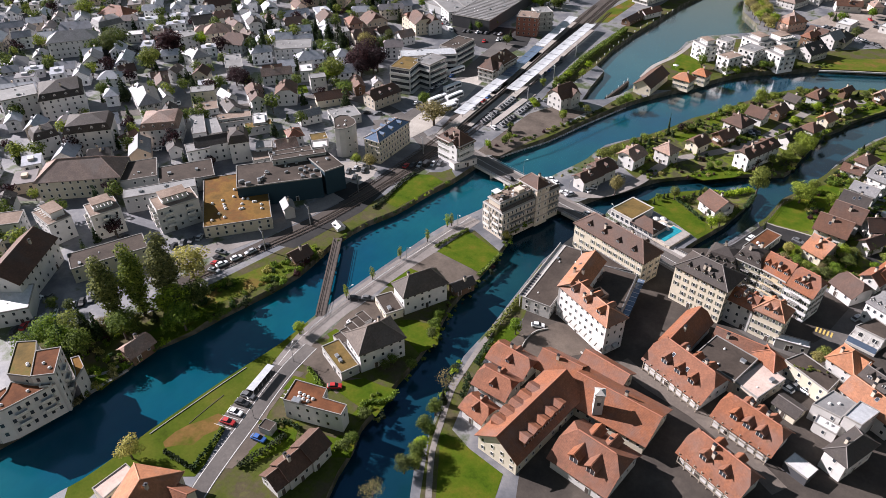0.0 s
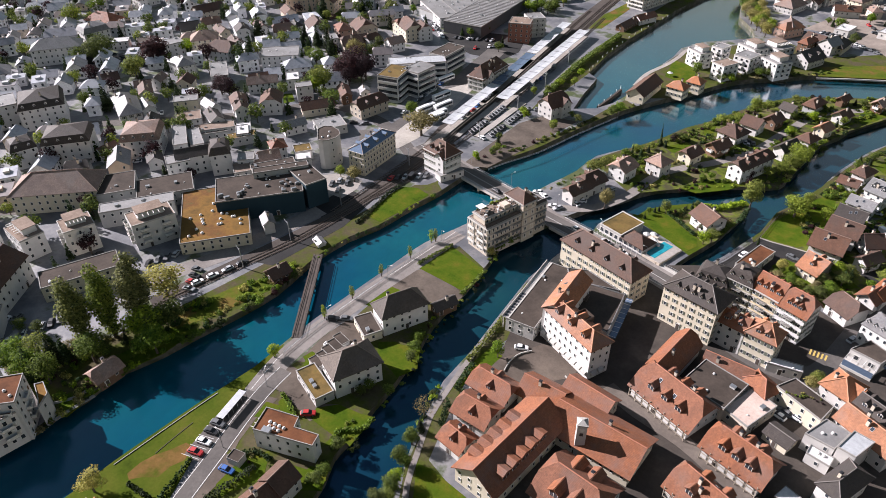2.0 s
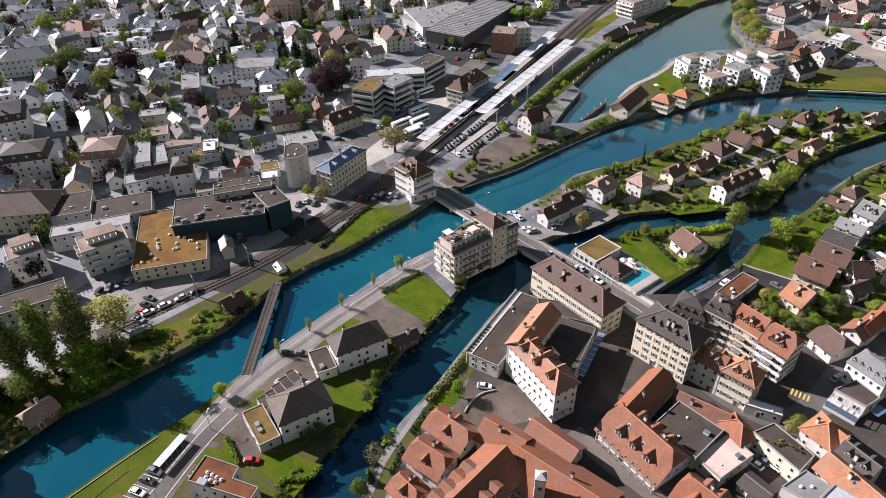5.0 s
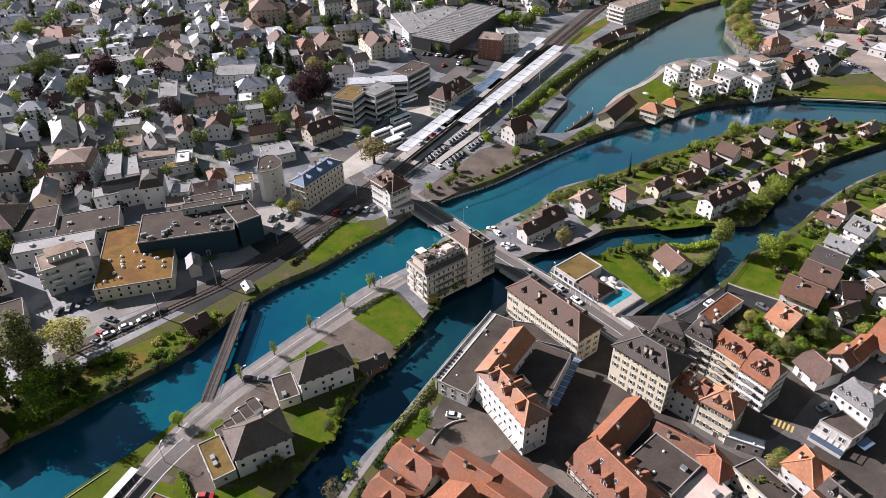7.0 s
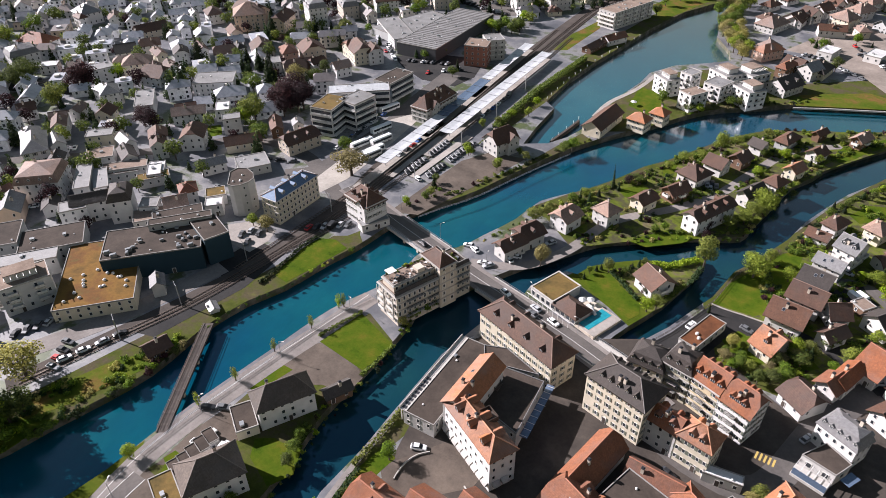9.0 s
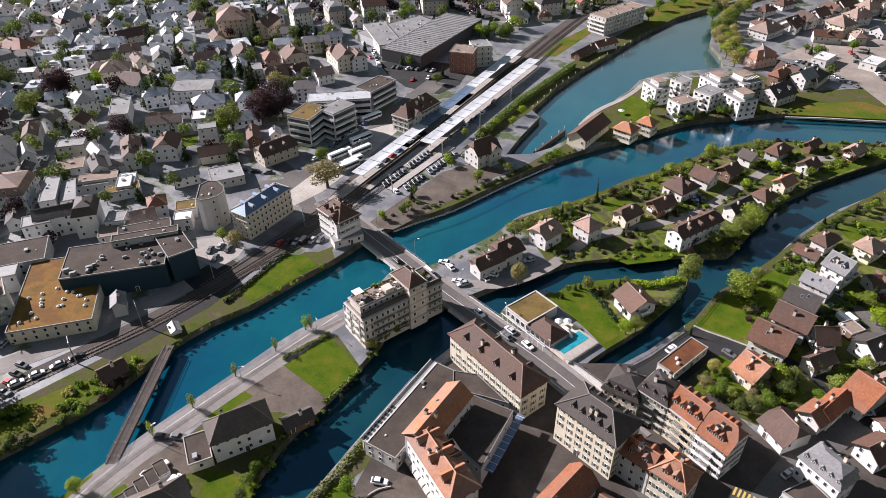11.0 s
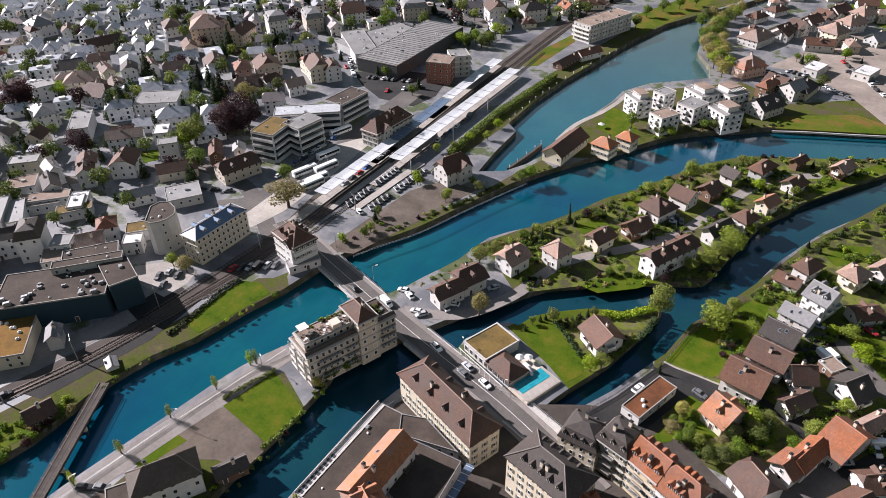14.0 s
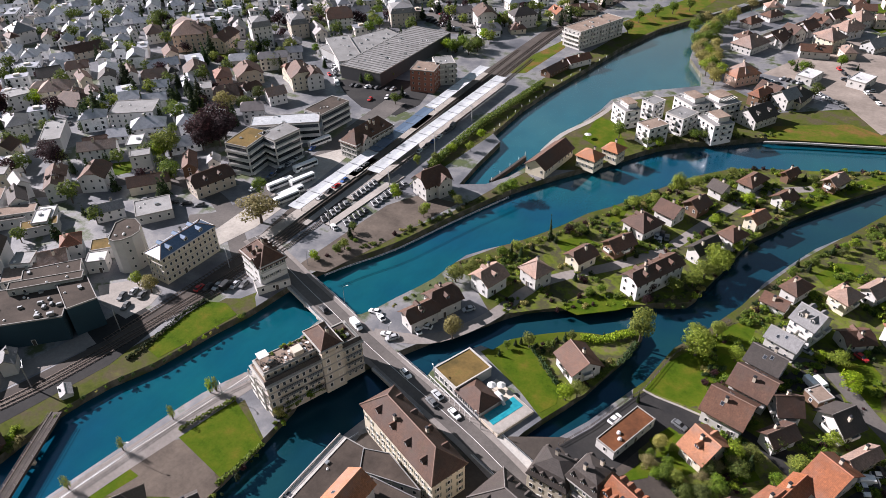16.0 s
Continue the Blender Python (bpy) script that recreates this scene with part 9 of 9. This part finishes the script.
far_grove([(-215, 60), (-330, 60), (-560, 250), (-580, 430), (-420, 500), (-250, 590), (-100, 680), (-112, 600), (-150, 500), (-190, 440), (-260, 440), (-240, 330), (-195, 265), (-205, 180)], 760, 21, 5.5, 12)
grove([(5, 520), (30, 500), (110, 560), (120, 760), (20, 740), (-20, 640)], 26, 23, ("green", "fresh", "dark"), 4, 8)
hedge([(-114.4, 334.5), (-113.8, 381.1), (-107.1, 442.1)], 3.0, 3.2, "green", "long tall dense hedge beside the canal")
hedge([(-60.8, 183.7), (-62.1, 157.4), (-63, 142.9)], 1.6, 1.2, "fresh", "bright green hedge above the channel wall")
hedge([(-104.1, 105.8), (-100.3, 104), (-96, 101.2)], 1.1, 0.9, "green", "clipped hedge along the forecourt")
hedge([(-80.7, 98.2), (-82.1, 102.8), (-77, 106.2), (-76.1, 110.4)], 1.2, 1.0, "green", "garden hedge along the lawn")
hedge([(-110.9, 76.9), (-110.0, 70.5), (-109.0, 63.8)], 1.1, 0.8, "dark", "dark clipped hedge between the lawn and the street")
hedge([(-108.6, 63.4), (-113.5, 63.6), (-119.6, 63.9)], 0.9, 0.7, "dark", "dark low hedge below the house terrace")
hedge([(-99.0, 69.6), (-96.8, 75.2), (-94.4, 82.8)], 1.7, 1.4, "dark", "tall dark hedge beside the long house")
for _line in ([(-60.9, 142.2), (-61.4, 137.0), (-61.2, 131.5)], [(-61.0, 137.2), (-57.6, 138.6)], [(-60.9, 131.6), (-57.4, 131.0)], [(-60.8, 126.0), (-59.8, 122.0), (-58.4, 117.5)], [(-60.4, 124.6), (-57.2, 124.4)]):
    hedge(_line, 1.5, 1.1, "dark", "dark clipped hedge round a small garden plot")
hedge([(-100.4, 83.9), (-98.1, 86.8), (-92.6, 86.7)], 1.2, 1.0, "dark", "dark clipped hedge beside the house")
hedge([(-29.7, 252.5), (-24.4, 248.1), (-17.6, 242.3)], 1.2, 0.9, "dark", "dark garden hedge beside the pool lawn")
hedge([(-17.8, 263.6), (-12.1, 265.6), (-8.2, 270), (-4.7, 273.1)], 2.2, 2.0, "fresh", "loose green hedge along the channel bank")
hedge([(-2.6, 269.1), (-3.2, 263.8), (-4.2, 258.4)], 1.8, 1.6, "dark", "dark hedge above the channel wall")
for _x, _y in [(14.7, 233.7), (16.9, 232), (15.9, 227.5), (12.8, 231.1), (25.8, 230.2), (28.3, 228.2), (24.8, 225.6), (22.6, 226.2), (29.4, 231.3), (31.7, 229.4), (26, 232.5), (17.5, 235.3)]:
    tree(("green", "dark", "pale", "fresh")[int(_x * 10) % 4], _x, _y, 2.6 + (_y * 10 % 3) * 0.5, 1.2)
for _x, _y in [(-37.2, 245.1), (-36.5, 248.8), (-34.8, 251.4), (-33.6, 252.9), (-24.2, 258.9), (-22.2, 260.6), (-20.5, 261.8), (-12.2, 267.3)]:
    tree(("dark", "green")[int(_x * 10) % 2], _x, _y, 3.0 + (_y * 10 % 3) * 0.5, 1.0)
tree("pale", 28, 234.2, 4.6, 1.2)
tree("dark", 4.6, 247.3, 4.2, 0.8)
hedge([(-100.6, 177.8), (-98.1, 185.7), (-95.2, 193.1)], 1.0, 0.8)
hedge([(-79.2, 170.2), (-78.2, 177.4), (-77.5, 184.6)], 1.2, 0.9)
undergrowth([(-64.9, 277.5), (-45.5, 319.5), (-27.1, 353.6), (-5.3, 387.3), (22.8, 413.6), (57.4, 424.2), (58.3, 404.6), (29.6, 361.8), (17.3, 338.4), (10.7, 304.7), (-5.2, 286.9), (-29.7, 272.1), (-42.5, 262.6)], 620, 31, 0.5, 1.7)
undergrowth([(20.3, 261.3), (16.8, 269.5), (22.8, 297.8), (36.6, 336.5), (60.8, 382.3), (93.4, 375.1), (82, 271.2), (66, 247.1), (52, 239.3), (37.7, 231.3), (22.1, 222.6), (12.3, 222.7), (13.9, 232.1), (19.4, 236.4), (22.1, 250.2), (22.4, 260.1)], 840, 32, 0.6, 2.0)
undergrowth([(-30.8, 254.2), (-22.6, 261.5), (-12.1, 265.6), (-3.4, 273.8), (-3, 266.6), (-4.8, 258.1), (-7.1, 250.6), (-9.6, 242.4), (-13.1, 237.6), (-16.2, 241.1), (-23.7, 247.1)], 60, 33)
undergrowth([(-188.9, 75.2), (-158.6, 70), (-151.1, 95.5), (-138.9, 127), (-135.5, 154.3), (-143.2, 154.2), (-150.3, 131.4), (-161.1, 115.1), (-167.3, 98.8)], 120, 34, 0.8, 2.2, "undergrowth", "dense green bushes on the shaded river bank")
bank_bushes([(-153.6, 64.2), (-152, 77.6), (-149.5, 94), (-143.2, 112.4), (-138.4, 126.3), (-134.9, 140.3), (-134.9, 153.5)], 41, 1.8, 1.5, 1.9)
bank_bushes([(-151.1, 95.5), (-145.1, 114.5), (-140.3, 128.6), (-136.9, 142.9), (-136.6, 155.7)], 45, 2.4, 3.5, 1.6, True)
bank_bushes([(-133.7, 164.2), (-131.5, 178.1), (-126, 190.1), (-121.4, 209.4), (-117.4, 221.9)], 42, 2.4, 0.9, 1.1, True)
bank_bushes([(-106.2, 270.5), (-98.1, 281.1), (-92.7, 297), (-84.9, 315.1), (-76.6, 334.6), (-67.3, 348.6)], 43, 2.6, 1.0, 1.1, True)
bank_bushes([(-79.3, 248.8), (-72.5, 266.8), (-68.9, 282.9), (-58.5, 296.4), (-45.2, 318.7), (-28, 348.7), (-5.1, 386.3)], 44, 3.0, -1.2, 1.2, True)
bank_bushes([(-77.7, 182.2), (-78, 168.7), (-79, 149.7), (-77.8, 139.6), (-76.6, 123.3), (-77.2, 112.8), (-76.8, 98.9)], 46, 2.2, 1.0, 1.1)
bank_bushes([(-64.8, 130.2), (-63, 116.1), (-61.6, 107.5), (-59.3, 98.1), (-58.5, 90.9)], 47, 2.0, -1.0, 1.4)
bank_bushes([(29.3, 363.9), (18.6, 342), (12.1, 315.5), (9.1, 303.5), (6.7, 294), (-7, 286.8), (-19.8, 279.5), (-29.8, 272.4)], 48, 2.4, -1.2, 1.4, True)
bank_bushes([(-70.5, 279), (-58.5, 297), (-45.2, 319.5), (-28, 350), (-6.1, 385.5), (8, 397)], 52, 1.9, -2.6, 1.5, True)
bank_bushes([(-26, 281.5), (-12, 288.5), (4, 297), (8, 312), (13, 333), (22, 355), (36, 383), (52, 405)], 53, 2.1, 1.6, 1.4, True)
bank_bushes([(22, 299), (30, 322), (42, 349), (58, 378)], 54, 1.9, -1.8, 1.5, True)
hedge([(-135.4, 189.0), (-135.5, 201.3), (-136.0, 213.0), (-135.0, 220.5)], 1.0, 0.9, "dark", "low dark hedge between the railway and the bank lawn")
bank_bushes([(-75.6, 215.8), (-79.5, 204.9), (-77.9, 197.9), (-76.5, 191.5)], 49, 1.8, -1.0, 1.3)

# ---- vehicles ----
car_row([(-190.4, 287), (-192.9, 335.7)], 9, 0, 7, 0.2)
car_row([(-171.6, 280.9), (-171.9, 326.8)], 9, 0, 8, 0.2)
car_row([(-230.3, 528.6), (-184, 517.4)], 14, 70, 9, 0.1)
car_row([(-224, 510.5), (-182.8, 499)], 12, 70, 10, 0.1)
car_row([(-142.9, 223.4), (-128.1, 234)], 7, 60, 11, 0.1)
car_row([(-197.6, 73.4), (-191.9, 92)], 8, 40, 12, 0.2)
car_row([(-188.9, 75.2), (-186.7, 83.8)], 3, 40, 13, 0.2)
car_row([(-162.3, 126.5), (-169.7, 139)], 4, 70, 14, 0.0)
car_row([(-164.3, 129.4), (-156.2, 150.5)], 4, 0, 15, 0.2)
car_row([(60.3, 244.8), (65.7, 255.2)], 3, 50, 17, 0.0)
car_row([(29.7, 542.8), (54.4, 495.6)], 8, 0, 18, 0.1)
car_row([(-156.1, 202), (-156, 215.6)], 3, 20, 19, 0.2)
car_row([(-252.5, 271.3), (-188.2, 225.9)], 5, 30, 20, 0.3)
car_row([(-313.8, 301.8), (-287, 278.9)], 4, 10, 21, 0.2)
for _k, (_x, _y) in enumerate([(-38, 218.5), (-45.6, 222.1), (-57.8, 224.7), (-97.1, 236.1), (-82.9, 234.8), (-45.6, 219.1)]):
    car(("white", "silver", "white", "black", "white", "grey")[_k], _x, _y, -24 + 180 * (_k % 2), _k == 4)
car("white", 45.9, 277, -40, True)
car("white", -170, 93.3, 60, True)
car("white", -96.3, 130.2, 95, True)
car("grey", -106.4, 141.1, 20)
car("white", -51.1, 155.7, 20)
for _x, _y in [(-171.9, 329.6), (-162.6, 290.8), (-163, 308.2), (-156.3, 297.8), (-152.7, 283.3), (-153.7, 287.3)]:
    bus(_x, _y, 72)
car_row([(-130.2, 277.4), (-128.6, 313.2)], 13, 58, 2, 0.05, ("black", "black", "grey", "grey", "grey", "black"))
car_row([(-120.9, 279.5), (-117.2, 318.6)], 14, 62, 3, 0.05, ("black", "black", "grey", "grey", "grey", "black"))
car_row([(-126.9, 336.7), (-124.8, 382.2)], 9, 10, 32, 0.2)
car_row([(-141.6, 288.6), (-141, 325.8)], 9, 0, 33, 0.3)
car_row([(-171.1, 280.3), (-171.6, 315.6)], 6, 0, 34, 0.3)
for _k, (_x, _y) in enumerate([(-78.3, 241.9), (-71.9, 236.1), (-69.7, 235.6), (-64.7, 242.1), (-63.2, 245.1), (-55.2, 259), (-123.4, 276.5), (-81.4, 243.3)]):
    car(("white", "white", "silver", "white", "white", "silver", "white", "white")[_k], _x, _y, 150 + 40 * (_k % 3))
strip("platform", [(-126.2, 276.5), (-124.2, 300.0), (-122.0, 322.7)], 3.4, 0.40, M_PLAZA, "pale raised strip between parking rows", "platform", 0.6)
strip("platform", [(-134.8, 272.4), (-134.5, 293.6), (-134, 315.9)], 2.6, 0.45, M_PLAZA, "pale raised station platform between the tracks", "platform", 0.6)
for _x, _y in [(-113.4, 273.9), (-110.5, 273.5), (-105.6, 271.9), (-103.2, 274.6), (-102.9, 278.6), (-100.5, 283.8), (-99.3, 287.4), (-97.5, 290.4), (-95.7, 294.4), (-93.4, 297.7), (-91.1, 301.1), (-113.4, 265.3), (-114.6, 260.9), (-116, 257), (-109.9, 268.1), (-88.1, 305.8), (-86.9, 310.8)]:
    shrub(_x, _y, 1.2 + (_x * 10 % 7) * 0.1, random.Random(int(_x * 9)))
for _x, _y in [(-116.8, 309.4), (-113.3, 306.7), (-97.8, 302.8), (-115.3, 277.8), (-111.7, 263.4), (-116.8, 256.2), (-93.1, 316.3), (-89.2, 313.9)]:
    tree(("fresh", "green")[int(_x * 10) % 2], _x, _y, 5, 1.0)
for _x, _y in [(-36.2, 398.7), (-31.8, 399.7), (-19.6, 416.2), (-15.7, 416.8), (-5.1, 425.4), (-25.6, 405.8)]:
    tree(("fresh", "green", "green")[int(_x * 10) % 3], _x, _y, 6, 1.2)
scatter_shrubs([(-39, 393.7), (-21.8, 413.6), (-3.1, 429.4), (16.5, 441.3), (17.5, 432.9), (-1.8, 421.3), (-20.2, 405.8), (-34.9, 388.3)], 26, 71, 0.7, 1.5)
scatter_shrubs([(-10.6, 467.7), (9.5, 478.3), (21.1, 475.7), (10.7, 445.8), (-5.8, 429.5)], 18, 72, 0.7, 1.6)
strip("quay_wall", [(9, 428.4), (24.9, 435.4), (41.9, 441.6), (61.1, 449)], 0.6, 0.35, M_CONC, "low pale wall along the river meadow", "wall", 0.8)

car_row([(-114.1, 314.4), (-107.7, 336.9)], 3, 30, 35, 0.3)
car_row([(-193.6, 84.7), (-186.2, 103.4)], 7, 60, 36, 0.2)
car_row([(-187.7, 130.4), (-175.7, 153.6)], 8, 50, 37, 0.25)
car_row([(-212.4, 252.8), (-173.1, 266.1)], 9, 20, 39, 0.3)
car_row([(-178, 514), (-164.6, 547.6)], 8, 60, 40, 0.1)
car_row([(-6.6, 505.3), (5.4, 502.7)], 4, 60, 41, 0.1)

car("blue", -100.3, 78.9, 5)
car("red", -93.2, 103.7, 30)
car("white", -103.2, 132.1, 80)
car("white", -103.7, 128.4, 0)
car("black", -110.4, 139, 25)
for _k, (_x, _y) in enumerate([(-111.5, 79.2), (-112.0, 82.7), (-112.6, 86.3), (-113.0, 89.1)]):
    car(("red", "white", "black", "grey")[_k], _x, _y, 8)
car_row([(-233.5, 418.7), (-205.9, 388.7)], 6, 10, 55, 0.2)
car_row([(-376.1, 270.3), (-351.4, 274)], 8, 70, 56, 0.1)
car_row([(-366.3, 261.7), (-345.8, 266.3)], 7, 70, 57, 0.1)
car_row([(-282.7, 216.6), (-279.7, 226.4)], 4, 60, 59, 0.2)
car_row([(-162.2, 206.5), (-157.8, 217.6)], 3, 40, 60, 0.2)
car_row([(-258.2, 177.7), (-243.6, 188)], 5, 10, 61, 0.3)
car_row([(6.2, 180.3), (21.5, 173.3)], 3, 5, 62, 0.3)
car_row([(-205.8, 86.6), (-198.5, 93.7)], 6, 50, 65, 0.2)
car_row([(-209.5, 124.6), (-205.4, 128.8)], 2, 10, 66, 0.0)

car("white", 48.2, 277.9, -40, True)
car("white", 1, 238.1, 70)
car("grey", 16.9, 244.4, -20)
car("white", 61.8, 249.2, 20, True)
car("white", 64.2, 252.5, 20)
car("silver", 54.4, 238.8, 25)
car("silver", 42.8, 291.2, -20)
car("red", 57.5, 295.8, -30)
for _k, (_x, _y) in enumerate([(-13, 329.5), (-11.5, 331.7), (-9.4, 330.2), (-11.4, 327.4)]):
    car(("silver", "black", "grey", "silver")[_k], _x, _y, 100)

car_row([(-200.7, 393.2), (-175.1, 399.6)], 10, 70, 80, 0.2)
car_row([(-181, 381.3), (-165.6, 396)], 7, 60, 81, 0.2)
car_row([(-231, 417.7), (-207.2, 391.6)], 6, 10, 82, 0.2)
car_row([(-272, 453.4), (-216.4, 395.9)], 7, 8, 83, 0.3)
car_row([(4.3, 510.9), (16.1, 508.2)], 5, 60, 84, 0.1)
car_row([(33.9, 526.4), (49.7, 513)], 9, 70, 85, 0.1)
car_row([(22.7, 498.9), (39.8, 484.1)], 8, 10, 86, 0.1)

# ---- lines and small quay things ----
strip("lane_edge_line", [(-96, 201.5), (-100.5, 181.1), (-106.1, 158), (-111.1, 130.8), (-112.3, 115.8), (-111.0, 103.0)], 0.14, 0.056, M_WHITE, "thin white painted lane edge line", "road marking", 0.03, -2.6)
for _y in (77.7, 81.0, 84.5, 87.8):
    strip("bay_line", [(-114.6 - (_y - 77) * 0.09, _y - 0.5), (-109.2 - (_y - 77) * 0.16, _y + 0.3)], 0.12, 0.058, M_WHITE, "white painted parking bay line", "road marking", 0.03)
strip("centre_line", [(-146.3, 257.3), (-124.7, 249), (-112.4, 243.9), (-99.1, 238.8), (-86.1, 233.7), (-74.4, 229.4), (-60.9, 224.6), (-46.4, 219.7), (-34.1, 215.5), (-25.5, 212.2), (-10.4, 205.5), (2.4, 199.2)], 0.14, 0.066, M_WHITE, "thin white painted street centre line", "road marking", 0.03)
strip("sidewalk", [(-146.3, 257.3), (-124.7, 249), (-112.4, 243.9), (-99.1, 238.8), (-86.1, 233.7), (-74.4, 229.4), (-60.9, 224.6), (-46.4, 219.7), (-34.1, 215.5), (-25.5, 212.2), (-10.4, 205.5), (2.4, 199.2)], 1.6, 0.16, M_LANE, "pale paved sidewalk beside the street", "pavement", 0.3, 4.1)
strip("sidewalk", [(-146.3, 257.3), (-124.7, 249), (-112.4, 243.9), (-99.1, 238.8), (-86.1, 233.7), (-74.4, 229.4), (-60.9, 224.6), (-46.4, 219.7), (-34.1, 215.5), (-25.5, 212.2), (-10.4, 205.5), (2.4, 199.2)], 1.6, 0.16, M_LANE, "pale paved sidewalk beside the street", "pavement", 0.3, -4.1)
MOORING = Shape().tube((0, 0, -4.4), (0, 0, 0.5), 0.16, 0.15, 8).tube((0, 0, 0.5), (0, 0, 0.8), 0.18, 0.08, 8).mesh("mooring_post", M_WHITE)
BOLLARD = Shape().tube((0, 0, 0), (0, 0, 0.95), 0.24, 0.2, 8).tube((0, 0, 0.95), (0, 0, 1.15), 0.28, 0.16, 8).mesh("bollard", M_WHITE)
for _name, _me, _line, _n in (("bollard", BOLLARD, [(-106.1, 381.0), (-105.5, 411.6), (-103.6, 425.5), (-101.5, 444.5), (-96.6, 471.8), (-90.2, 498.6)], 17), ("mooring_post", MOORING, [(-86.6, 339.0), (-84.8, 353.5), (-83.4, 366.8)], 5)):
    for _x, _y in smooth_line(_line, math.dist(_line[0], _line[-1]) / _n):
        _o = new(_name, _me)
        _o.location = (_x, _y, 0)
        tagged(_o, "white bollard on the canal quay edge" if _me is BOLLARD else "white-topped mooring post standing in the canal", "post", "quay posts")
strip("pier", [(-86.8, 338.2), (-84.6, 351.6), (-82.8, 365.6)], 1.2, -0.6, M_WOOD, "narrow wooden pier in the canal", "pier", 2.6)
PARASOL = Shape().tube((0, 0, 0), (0, 0, 2.3), 0.05, 0.05, 6, 1).tube((0, 0, 2.0), (0, 0, 2.7), 1.7, 0.05, 8, 0).mesh("parasol", M_WHITE, M_STEEL)
for _x, _y in [(-36.7, 226.2), (-33, 224.2), (-63.7, 394.1)]:
    _o = new("parasol", PARASOL)
    _o.location = (_x, _y, 0.02)
    tagged(_o, "open white cloth parasol on a thin pole", "parasol", "parasols")
LAMP = Shape().tube((0, 0, 0), (0, 0, 6.5), 0.09, 0.06, 6, 0).tube((0, 0, 6.4), (1.3, 0, 6.8), 0.05, 0.04, 5, 0).box(1.1, 1.8, -0.14, 0.14, 6.7, 6.85, 1).mesh("street_lamp", M_STEEL, M_FRAME)
for _k, (_x, _y) in enumerate([(-117.1, 252.8), (-93.4, 242.7), (-69.7, 234.1), (-48.5, 225.7), (-29.5, 217.6), (-156.3, 274.2), (-156.5, 299.6)] + [(-99.2, 192.3), (-105.4, 164.7), (-110.9, 137), (-110.3, 106.3), (-106.3, 83.9)]):
    _o = new("street_lamp", LAMP)
    _o.matrix_basis = pose(_x, _y, 0.03, 0, 0, _k * 47)
    tagged(_o, "slim grey street lamp beside the road", "street lamp", "street lamps")

def crosswalk(x, y, turn, n, length):
    """Painted stripes across a street."""
    root = tagged(new("crosswalk"), "worn yellow painted crosswalk stripes", "road marking", kind="structure")
    root.matrix_basis = pose(x, y, 0.075, 0, 0, turn)
    me = Shape().box(-0.28, 0.28, -length / 2, length / 2, 0, 0.008).mesh("stripe", M_YELLOW)
    for i in range(n):
        part("stripe", me, root, pose((i - (n - 1) / 2) * 1.1, 0, 0))


crosswalk(29.6, 195.9, -8, 5, 2.6)
for _k, (_x, _y) in enumerate(((22.0, 164.9), (23.4, 167.0), (24.8, 169.0), (26.2, 166.6))):
    car(("white", "grey", "blue", "white")[_k], _x, _y, 155)
car("silver", 38.2, 207.6, 60)
_r = random.Random(19)
for _k in range(14):
    shrub(26.8 + _r.uniform(-5, 5), 169.8 + _r.uniform(-1, 1) - 0.0, _r.uniform(0.4, 0.8), _r, 5.7)
# planted roof terrace of the hotel
rng = random.Random(77)
for ax, ay, turn, length, depth, z in ((-85.0, 205.2, 66.5, 16, 1.2, 14.9), (-75.6, 219.3, 66.5, 4, 5, 12.95)):
    ca, sa = math.cos(math.radians(turn)), math.sin(math.radians(turn))
    for i in range(20 if length > 6 else 9):
        u, v = rng.uniform(-0.45, 0.45) * length, rng.uniform(-0.4, 0.4) * depth
        shrub(ax + u * ca - v * sa, ay + u * sa + v * ca, rng.uniform(0.5, 0.9), rng, z)
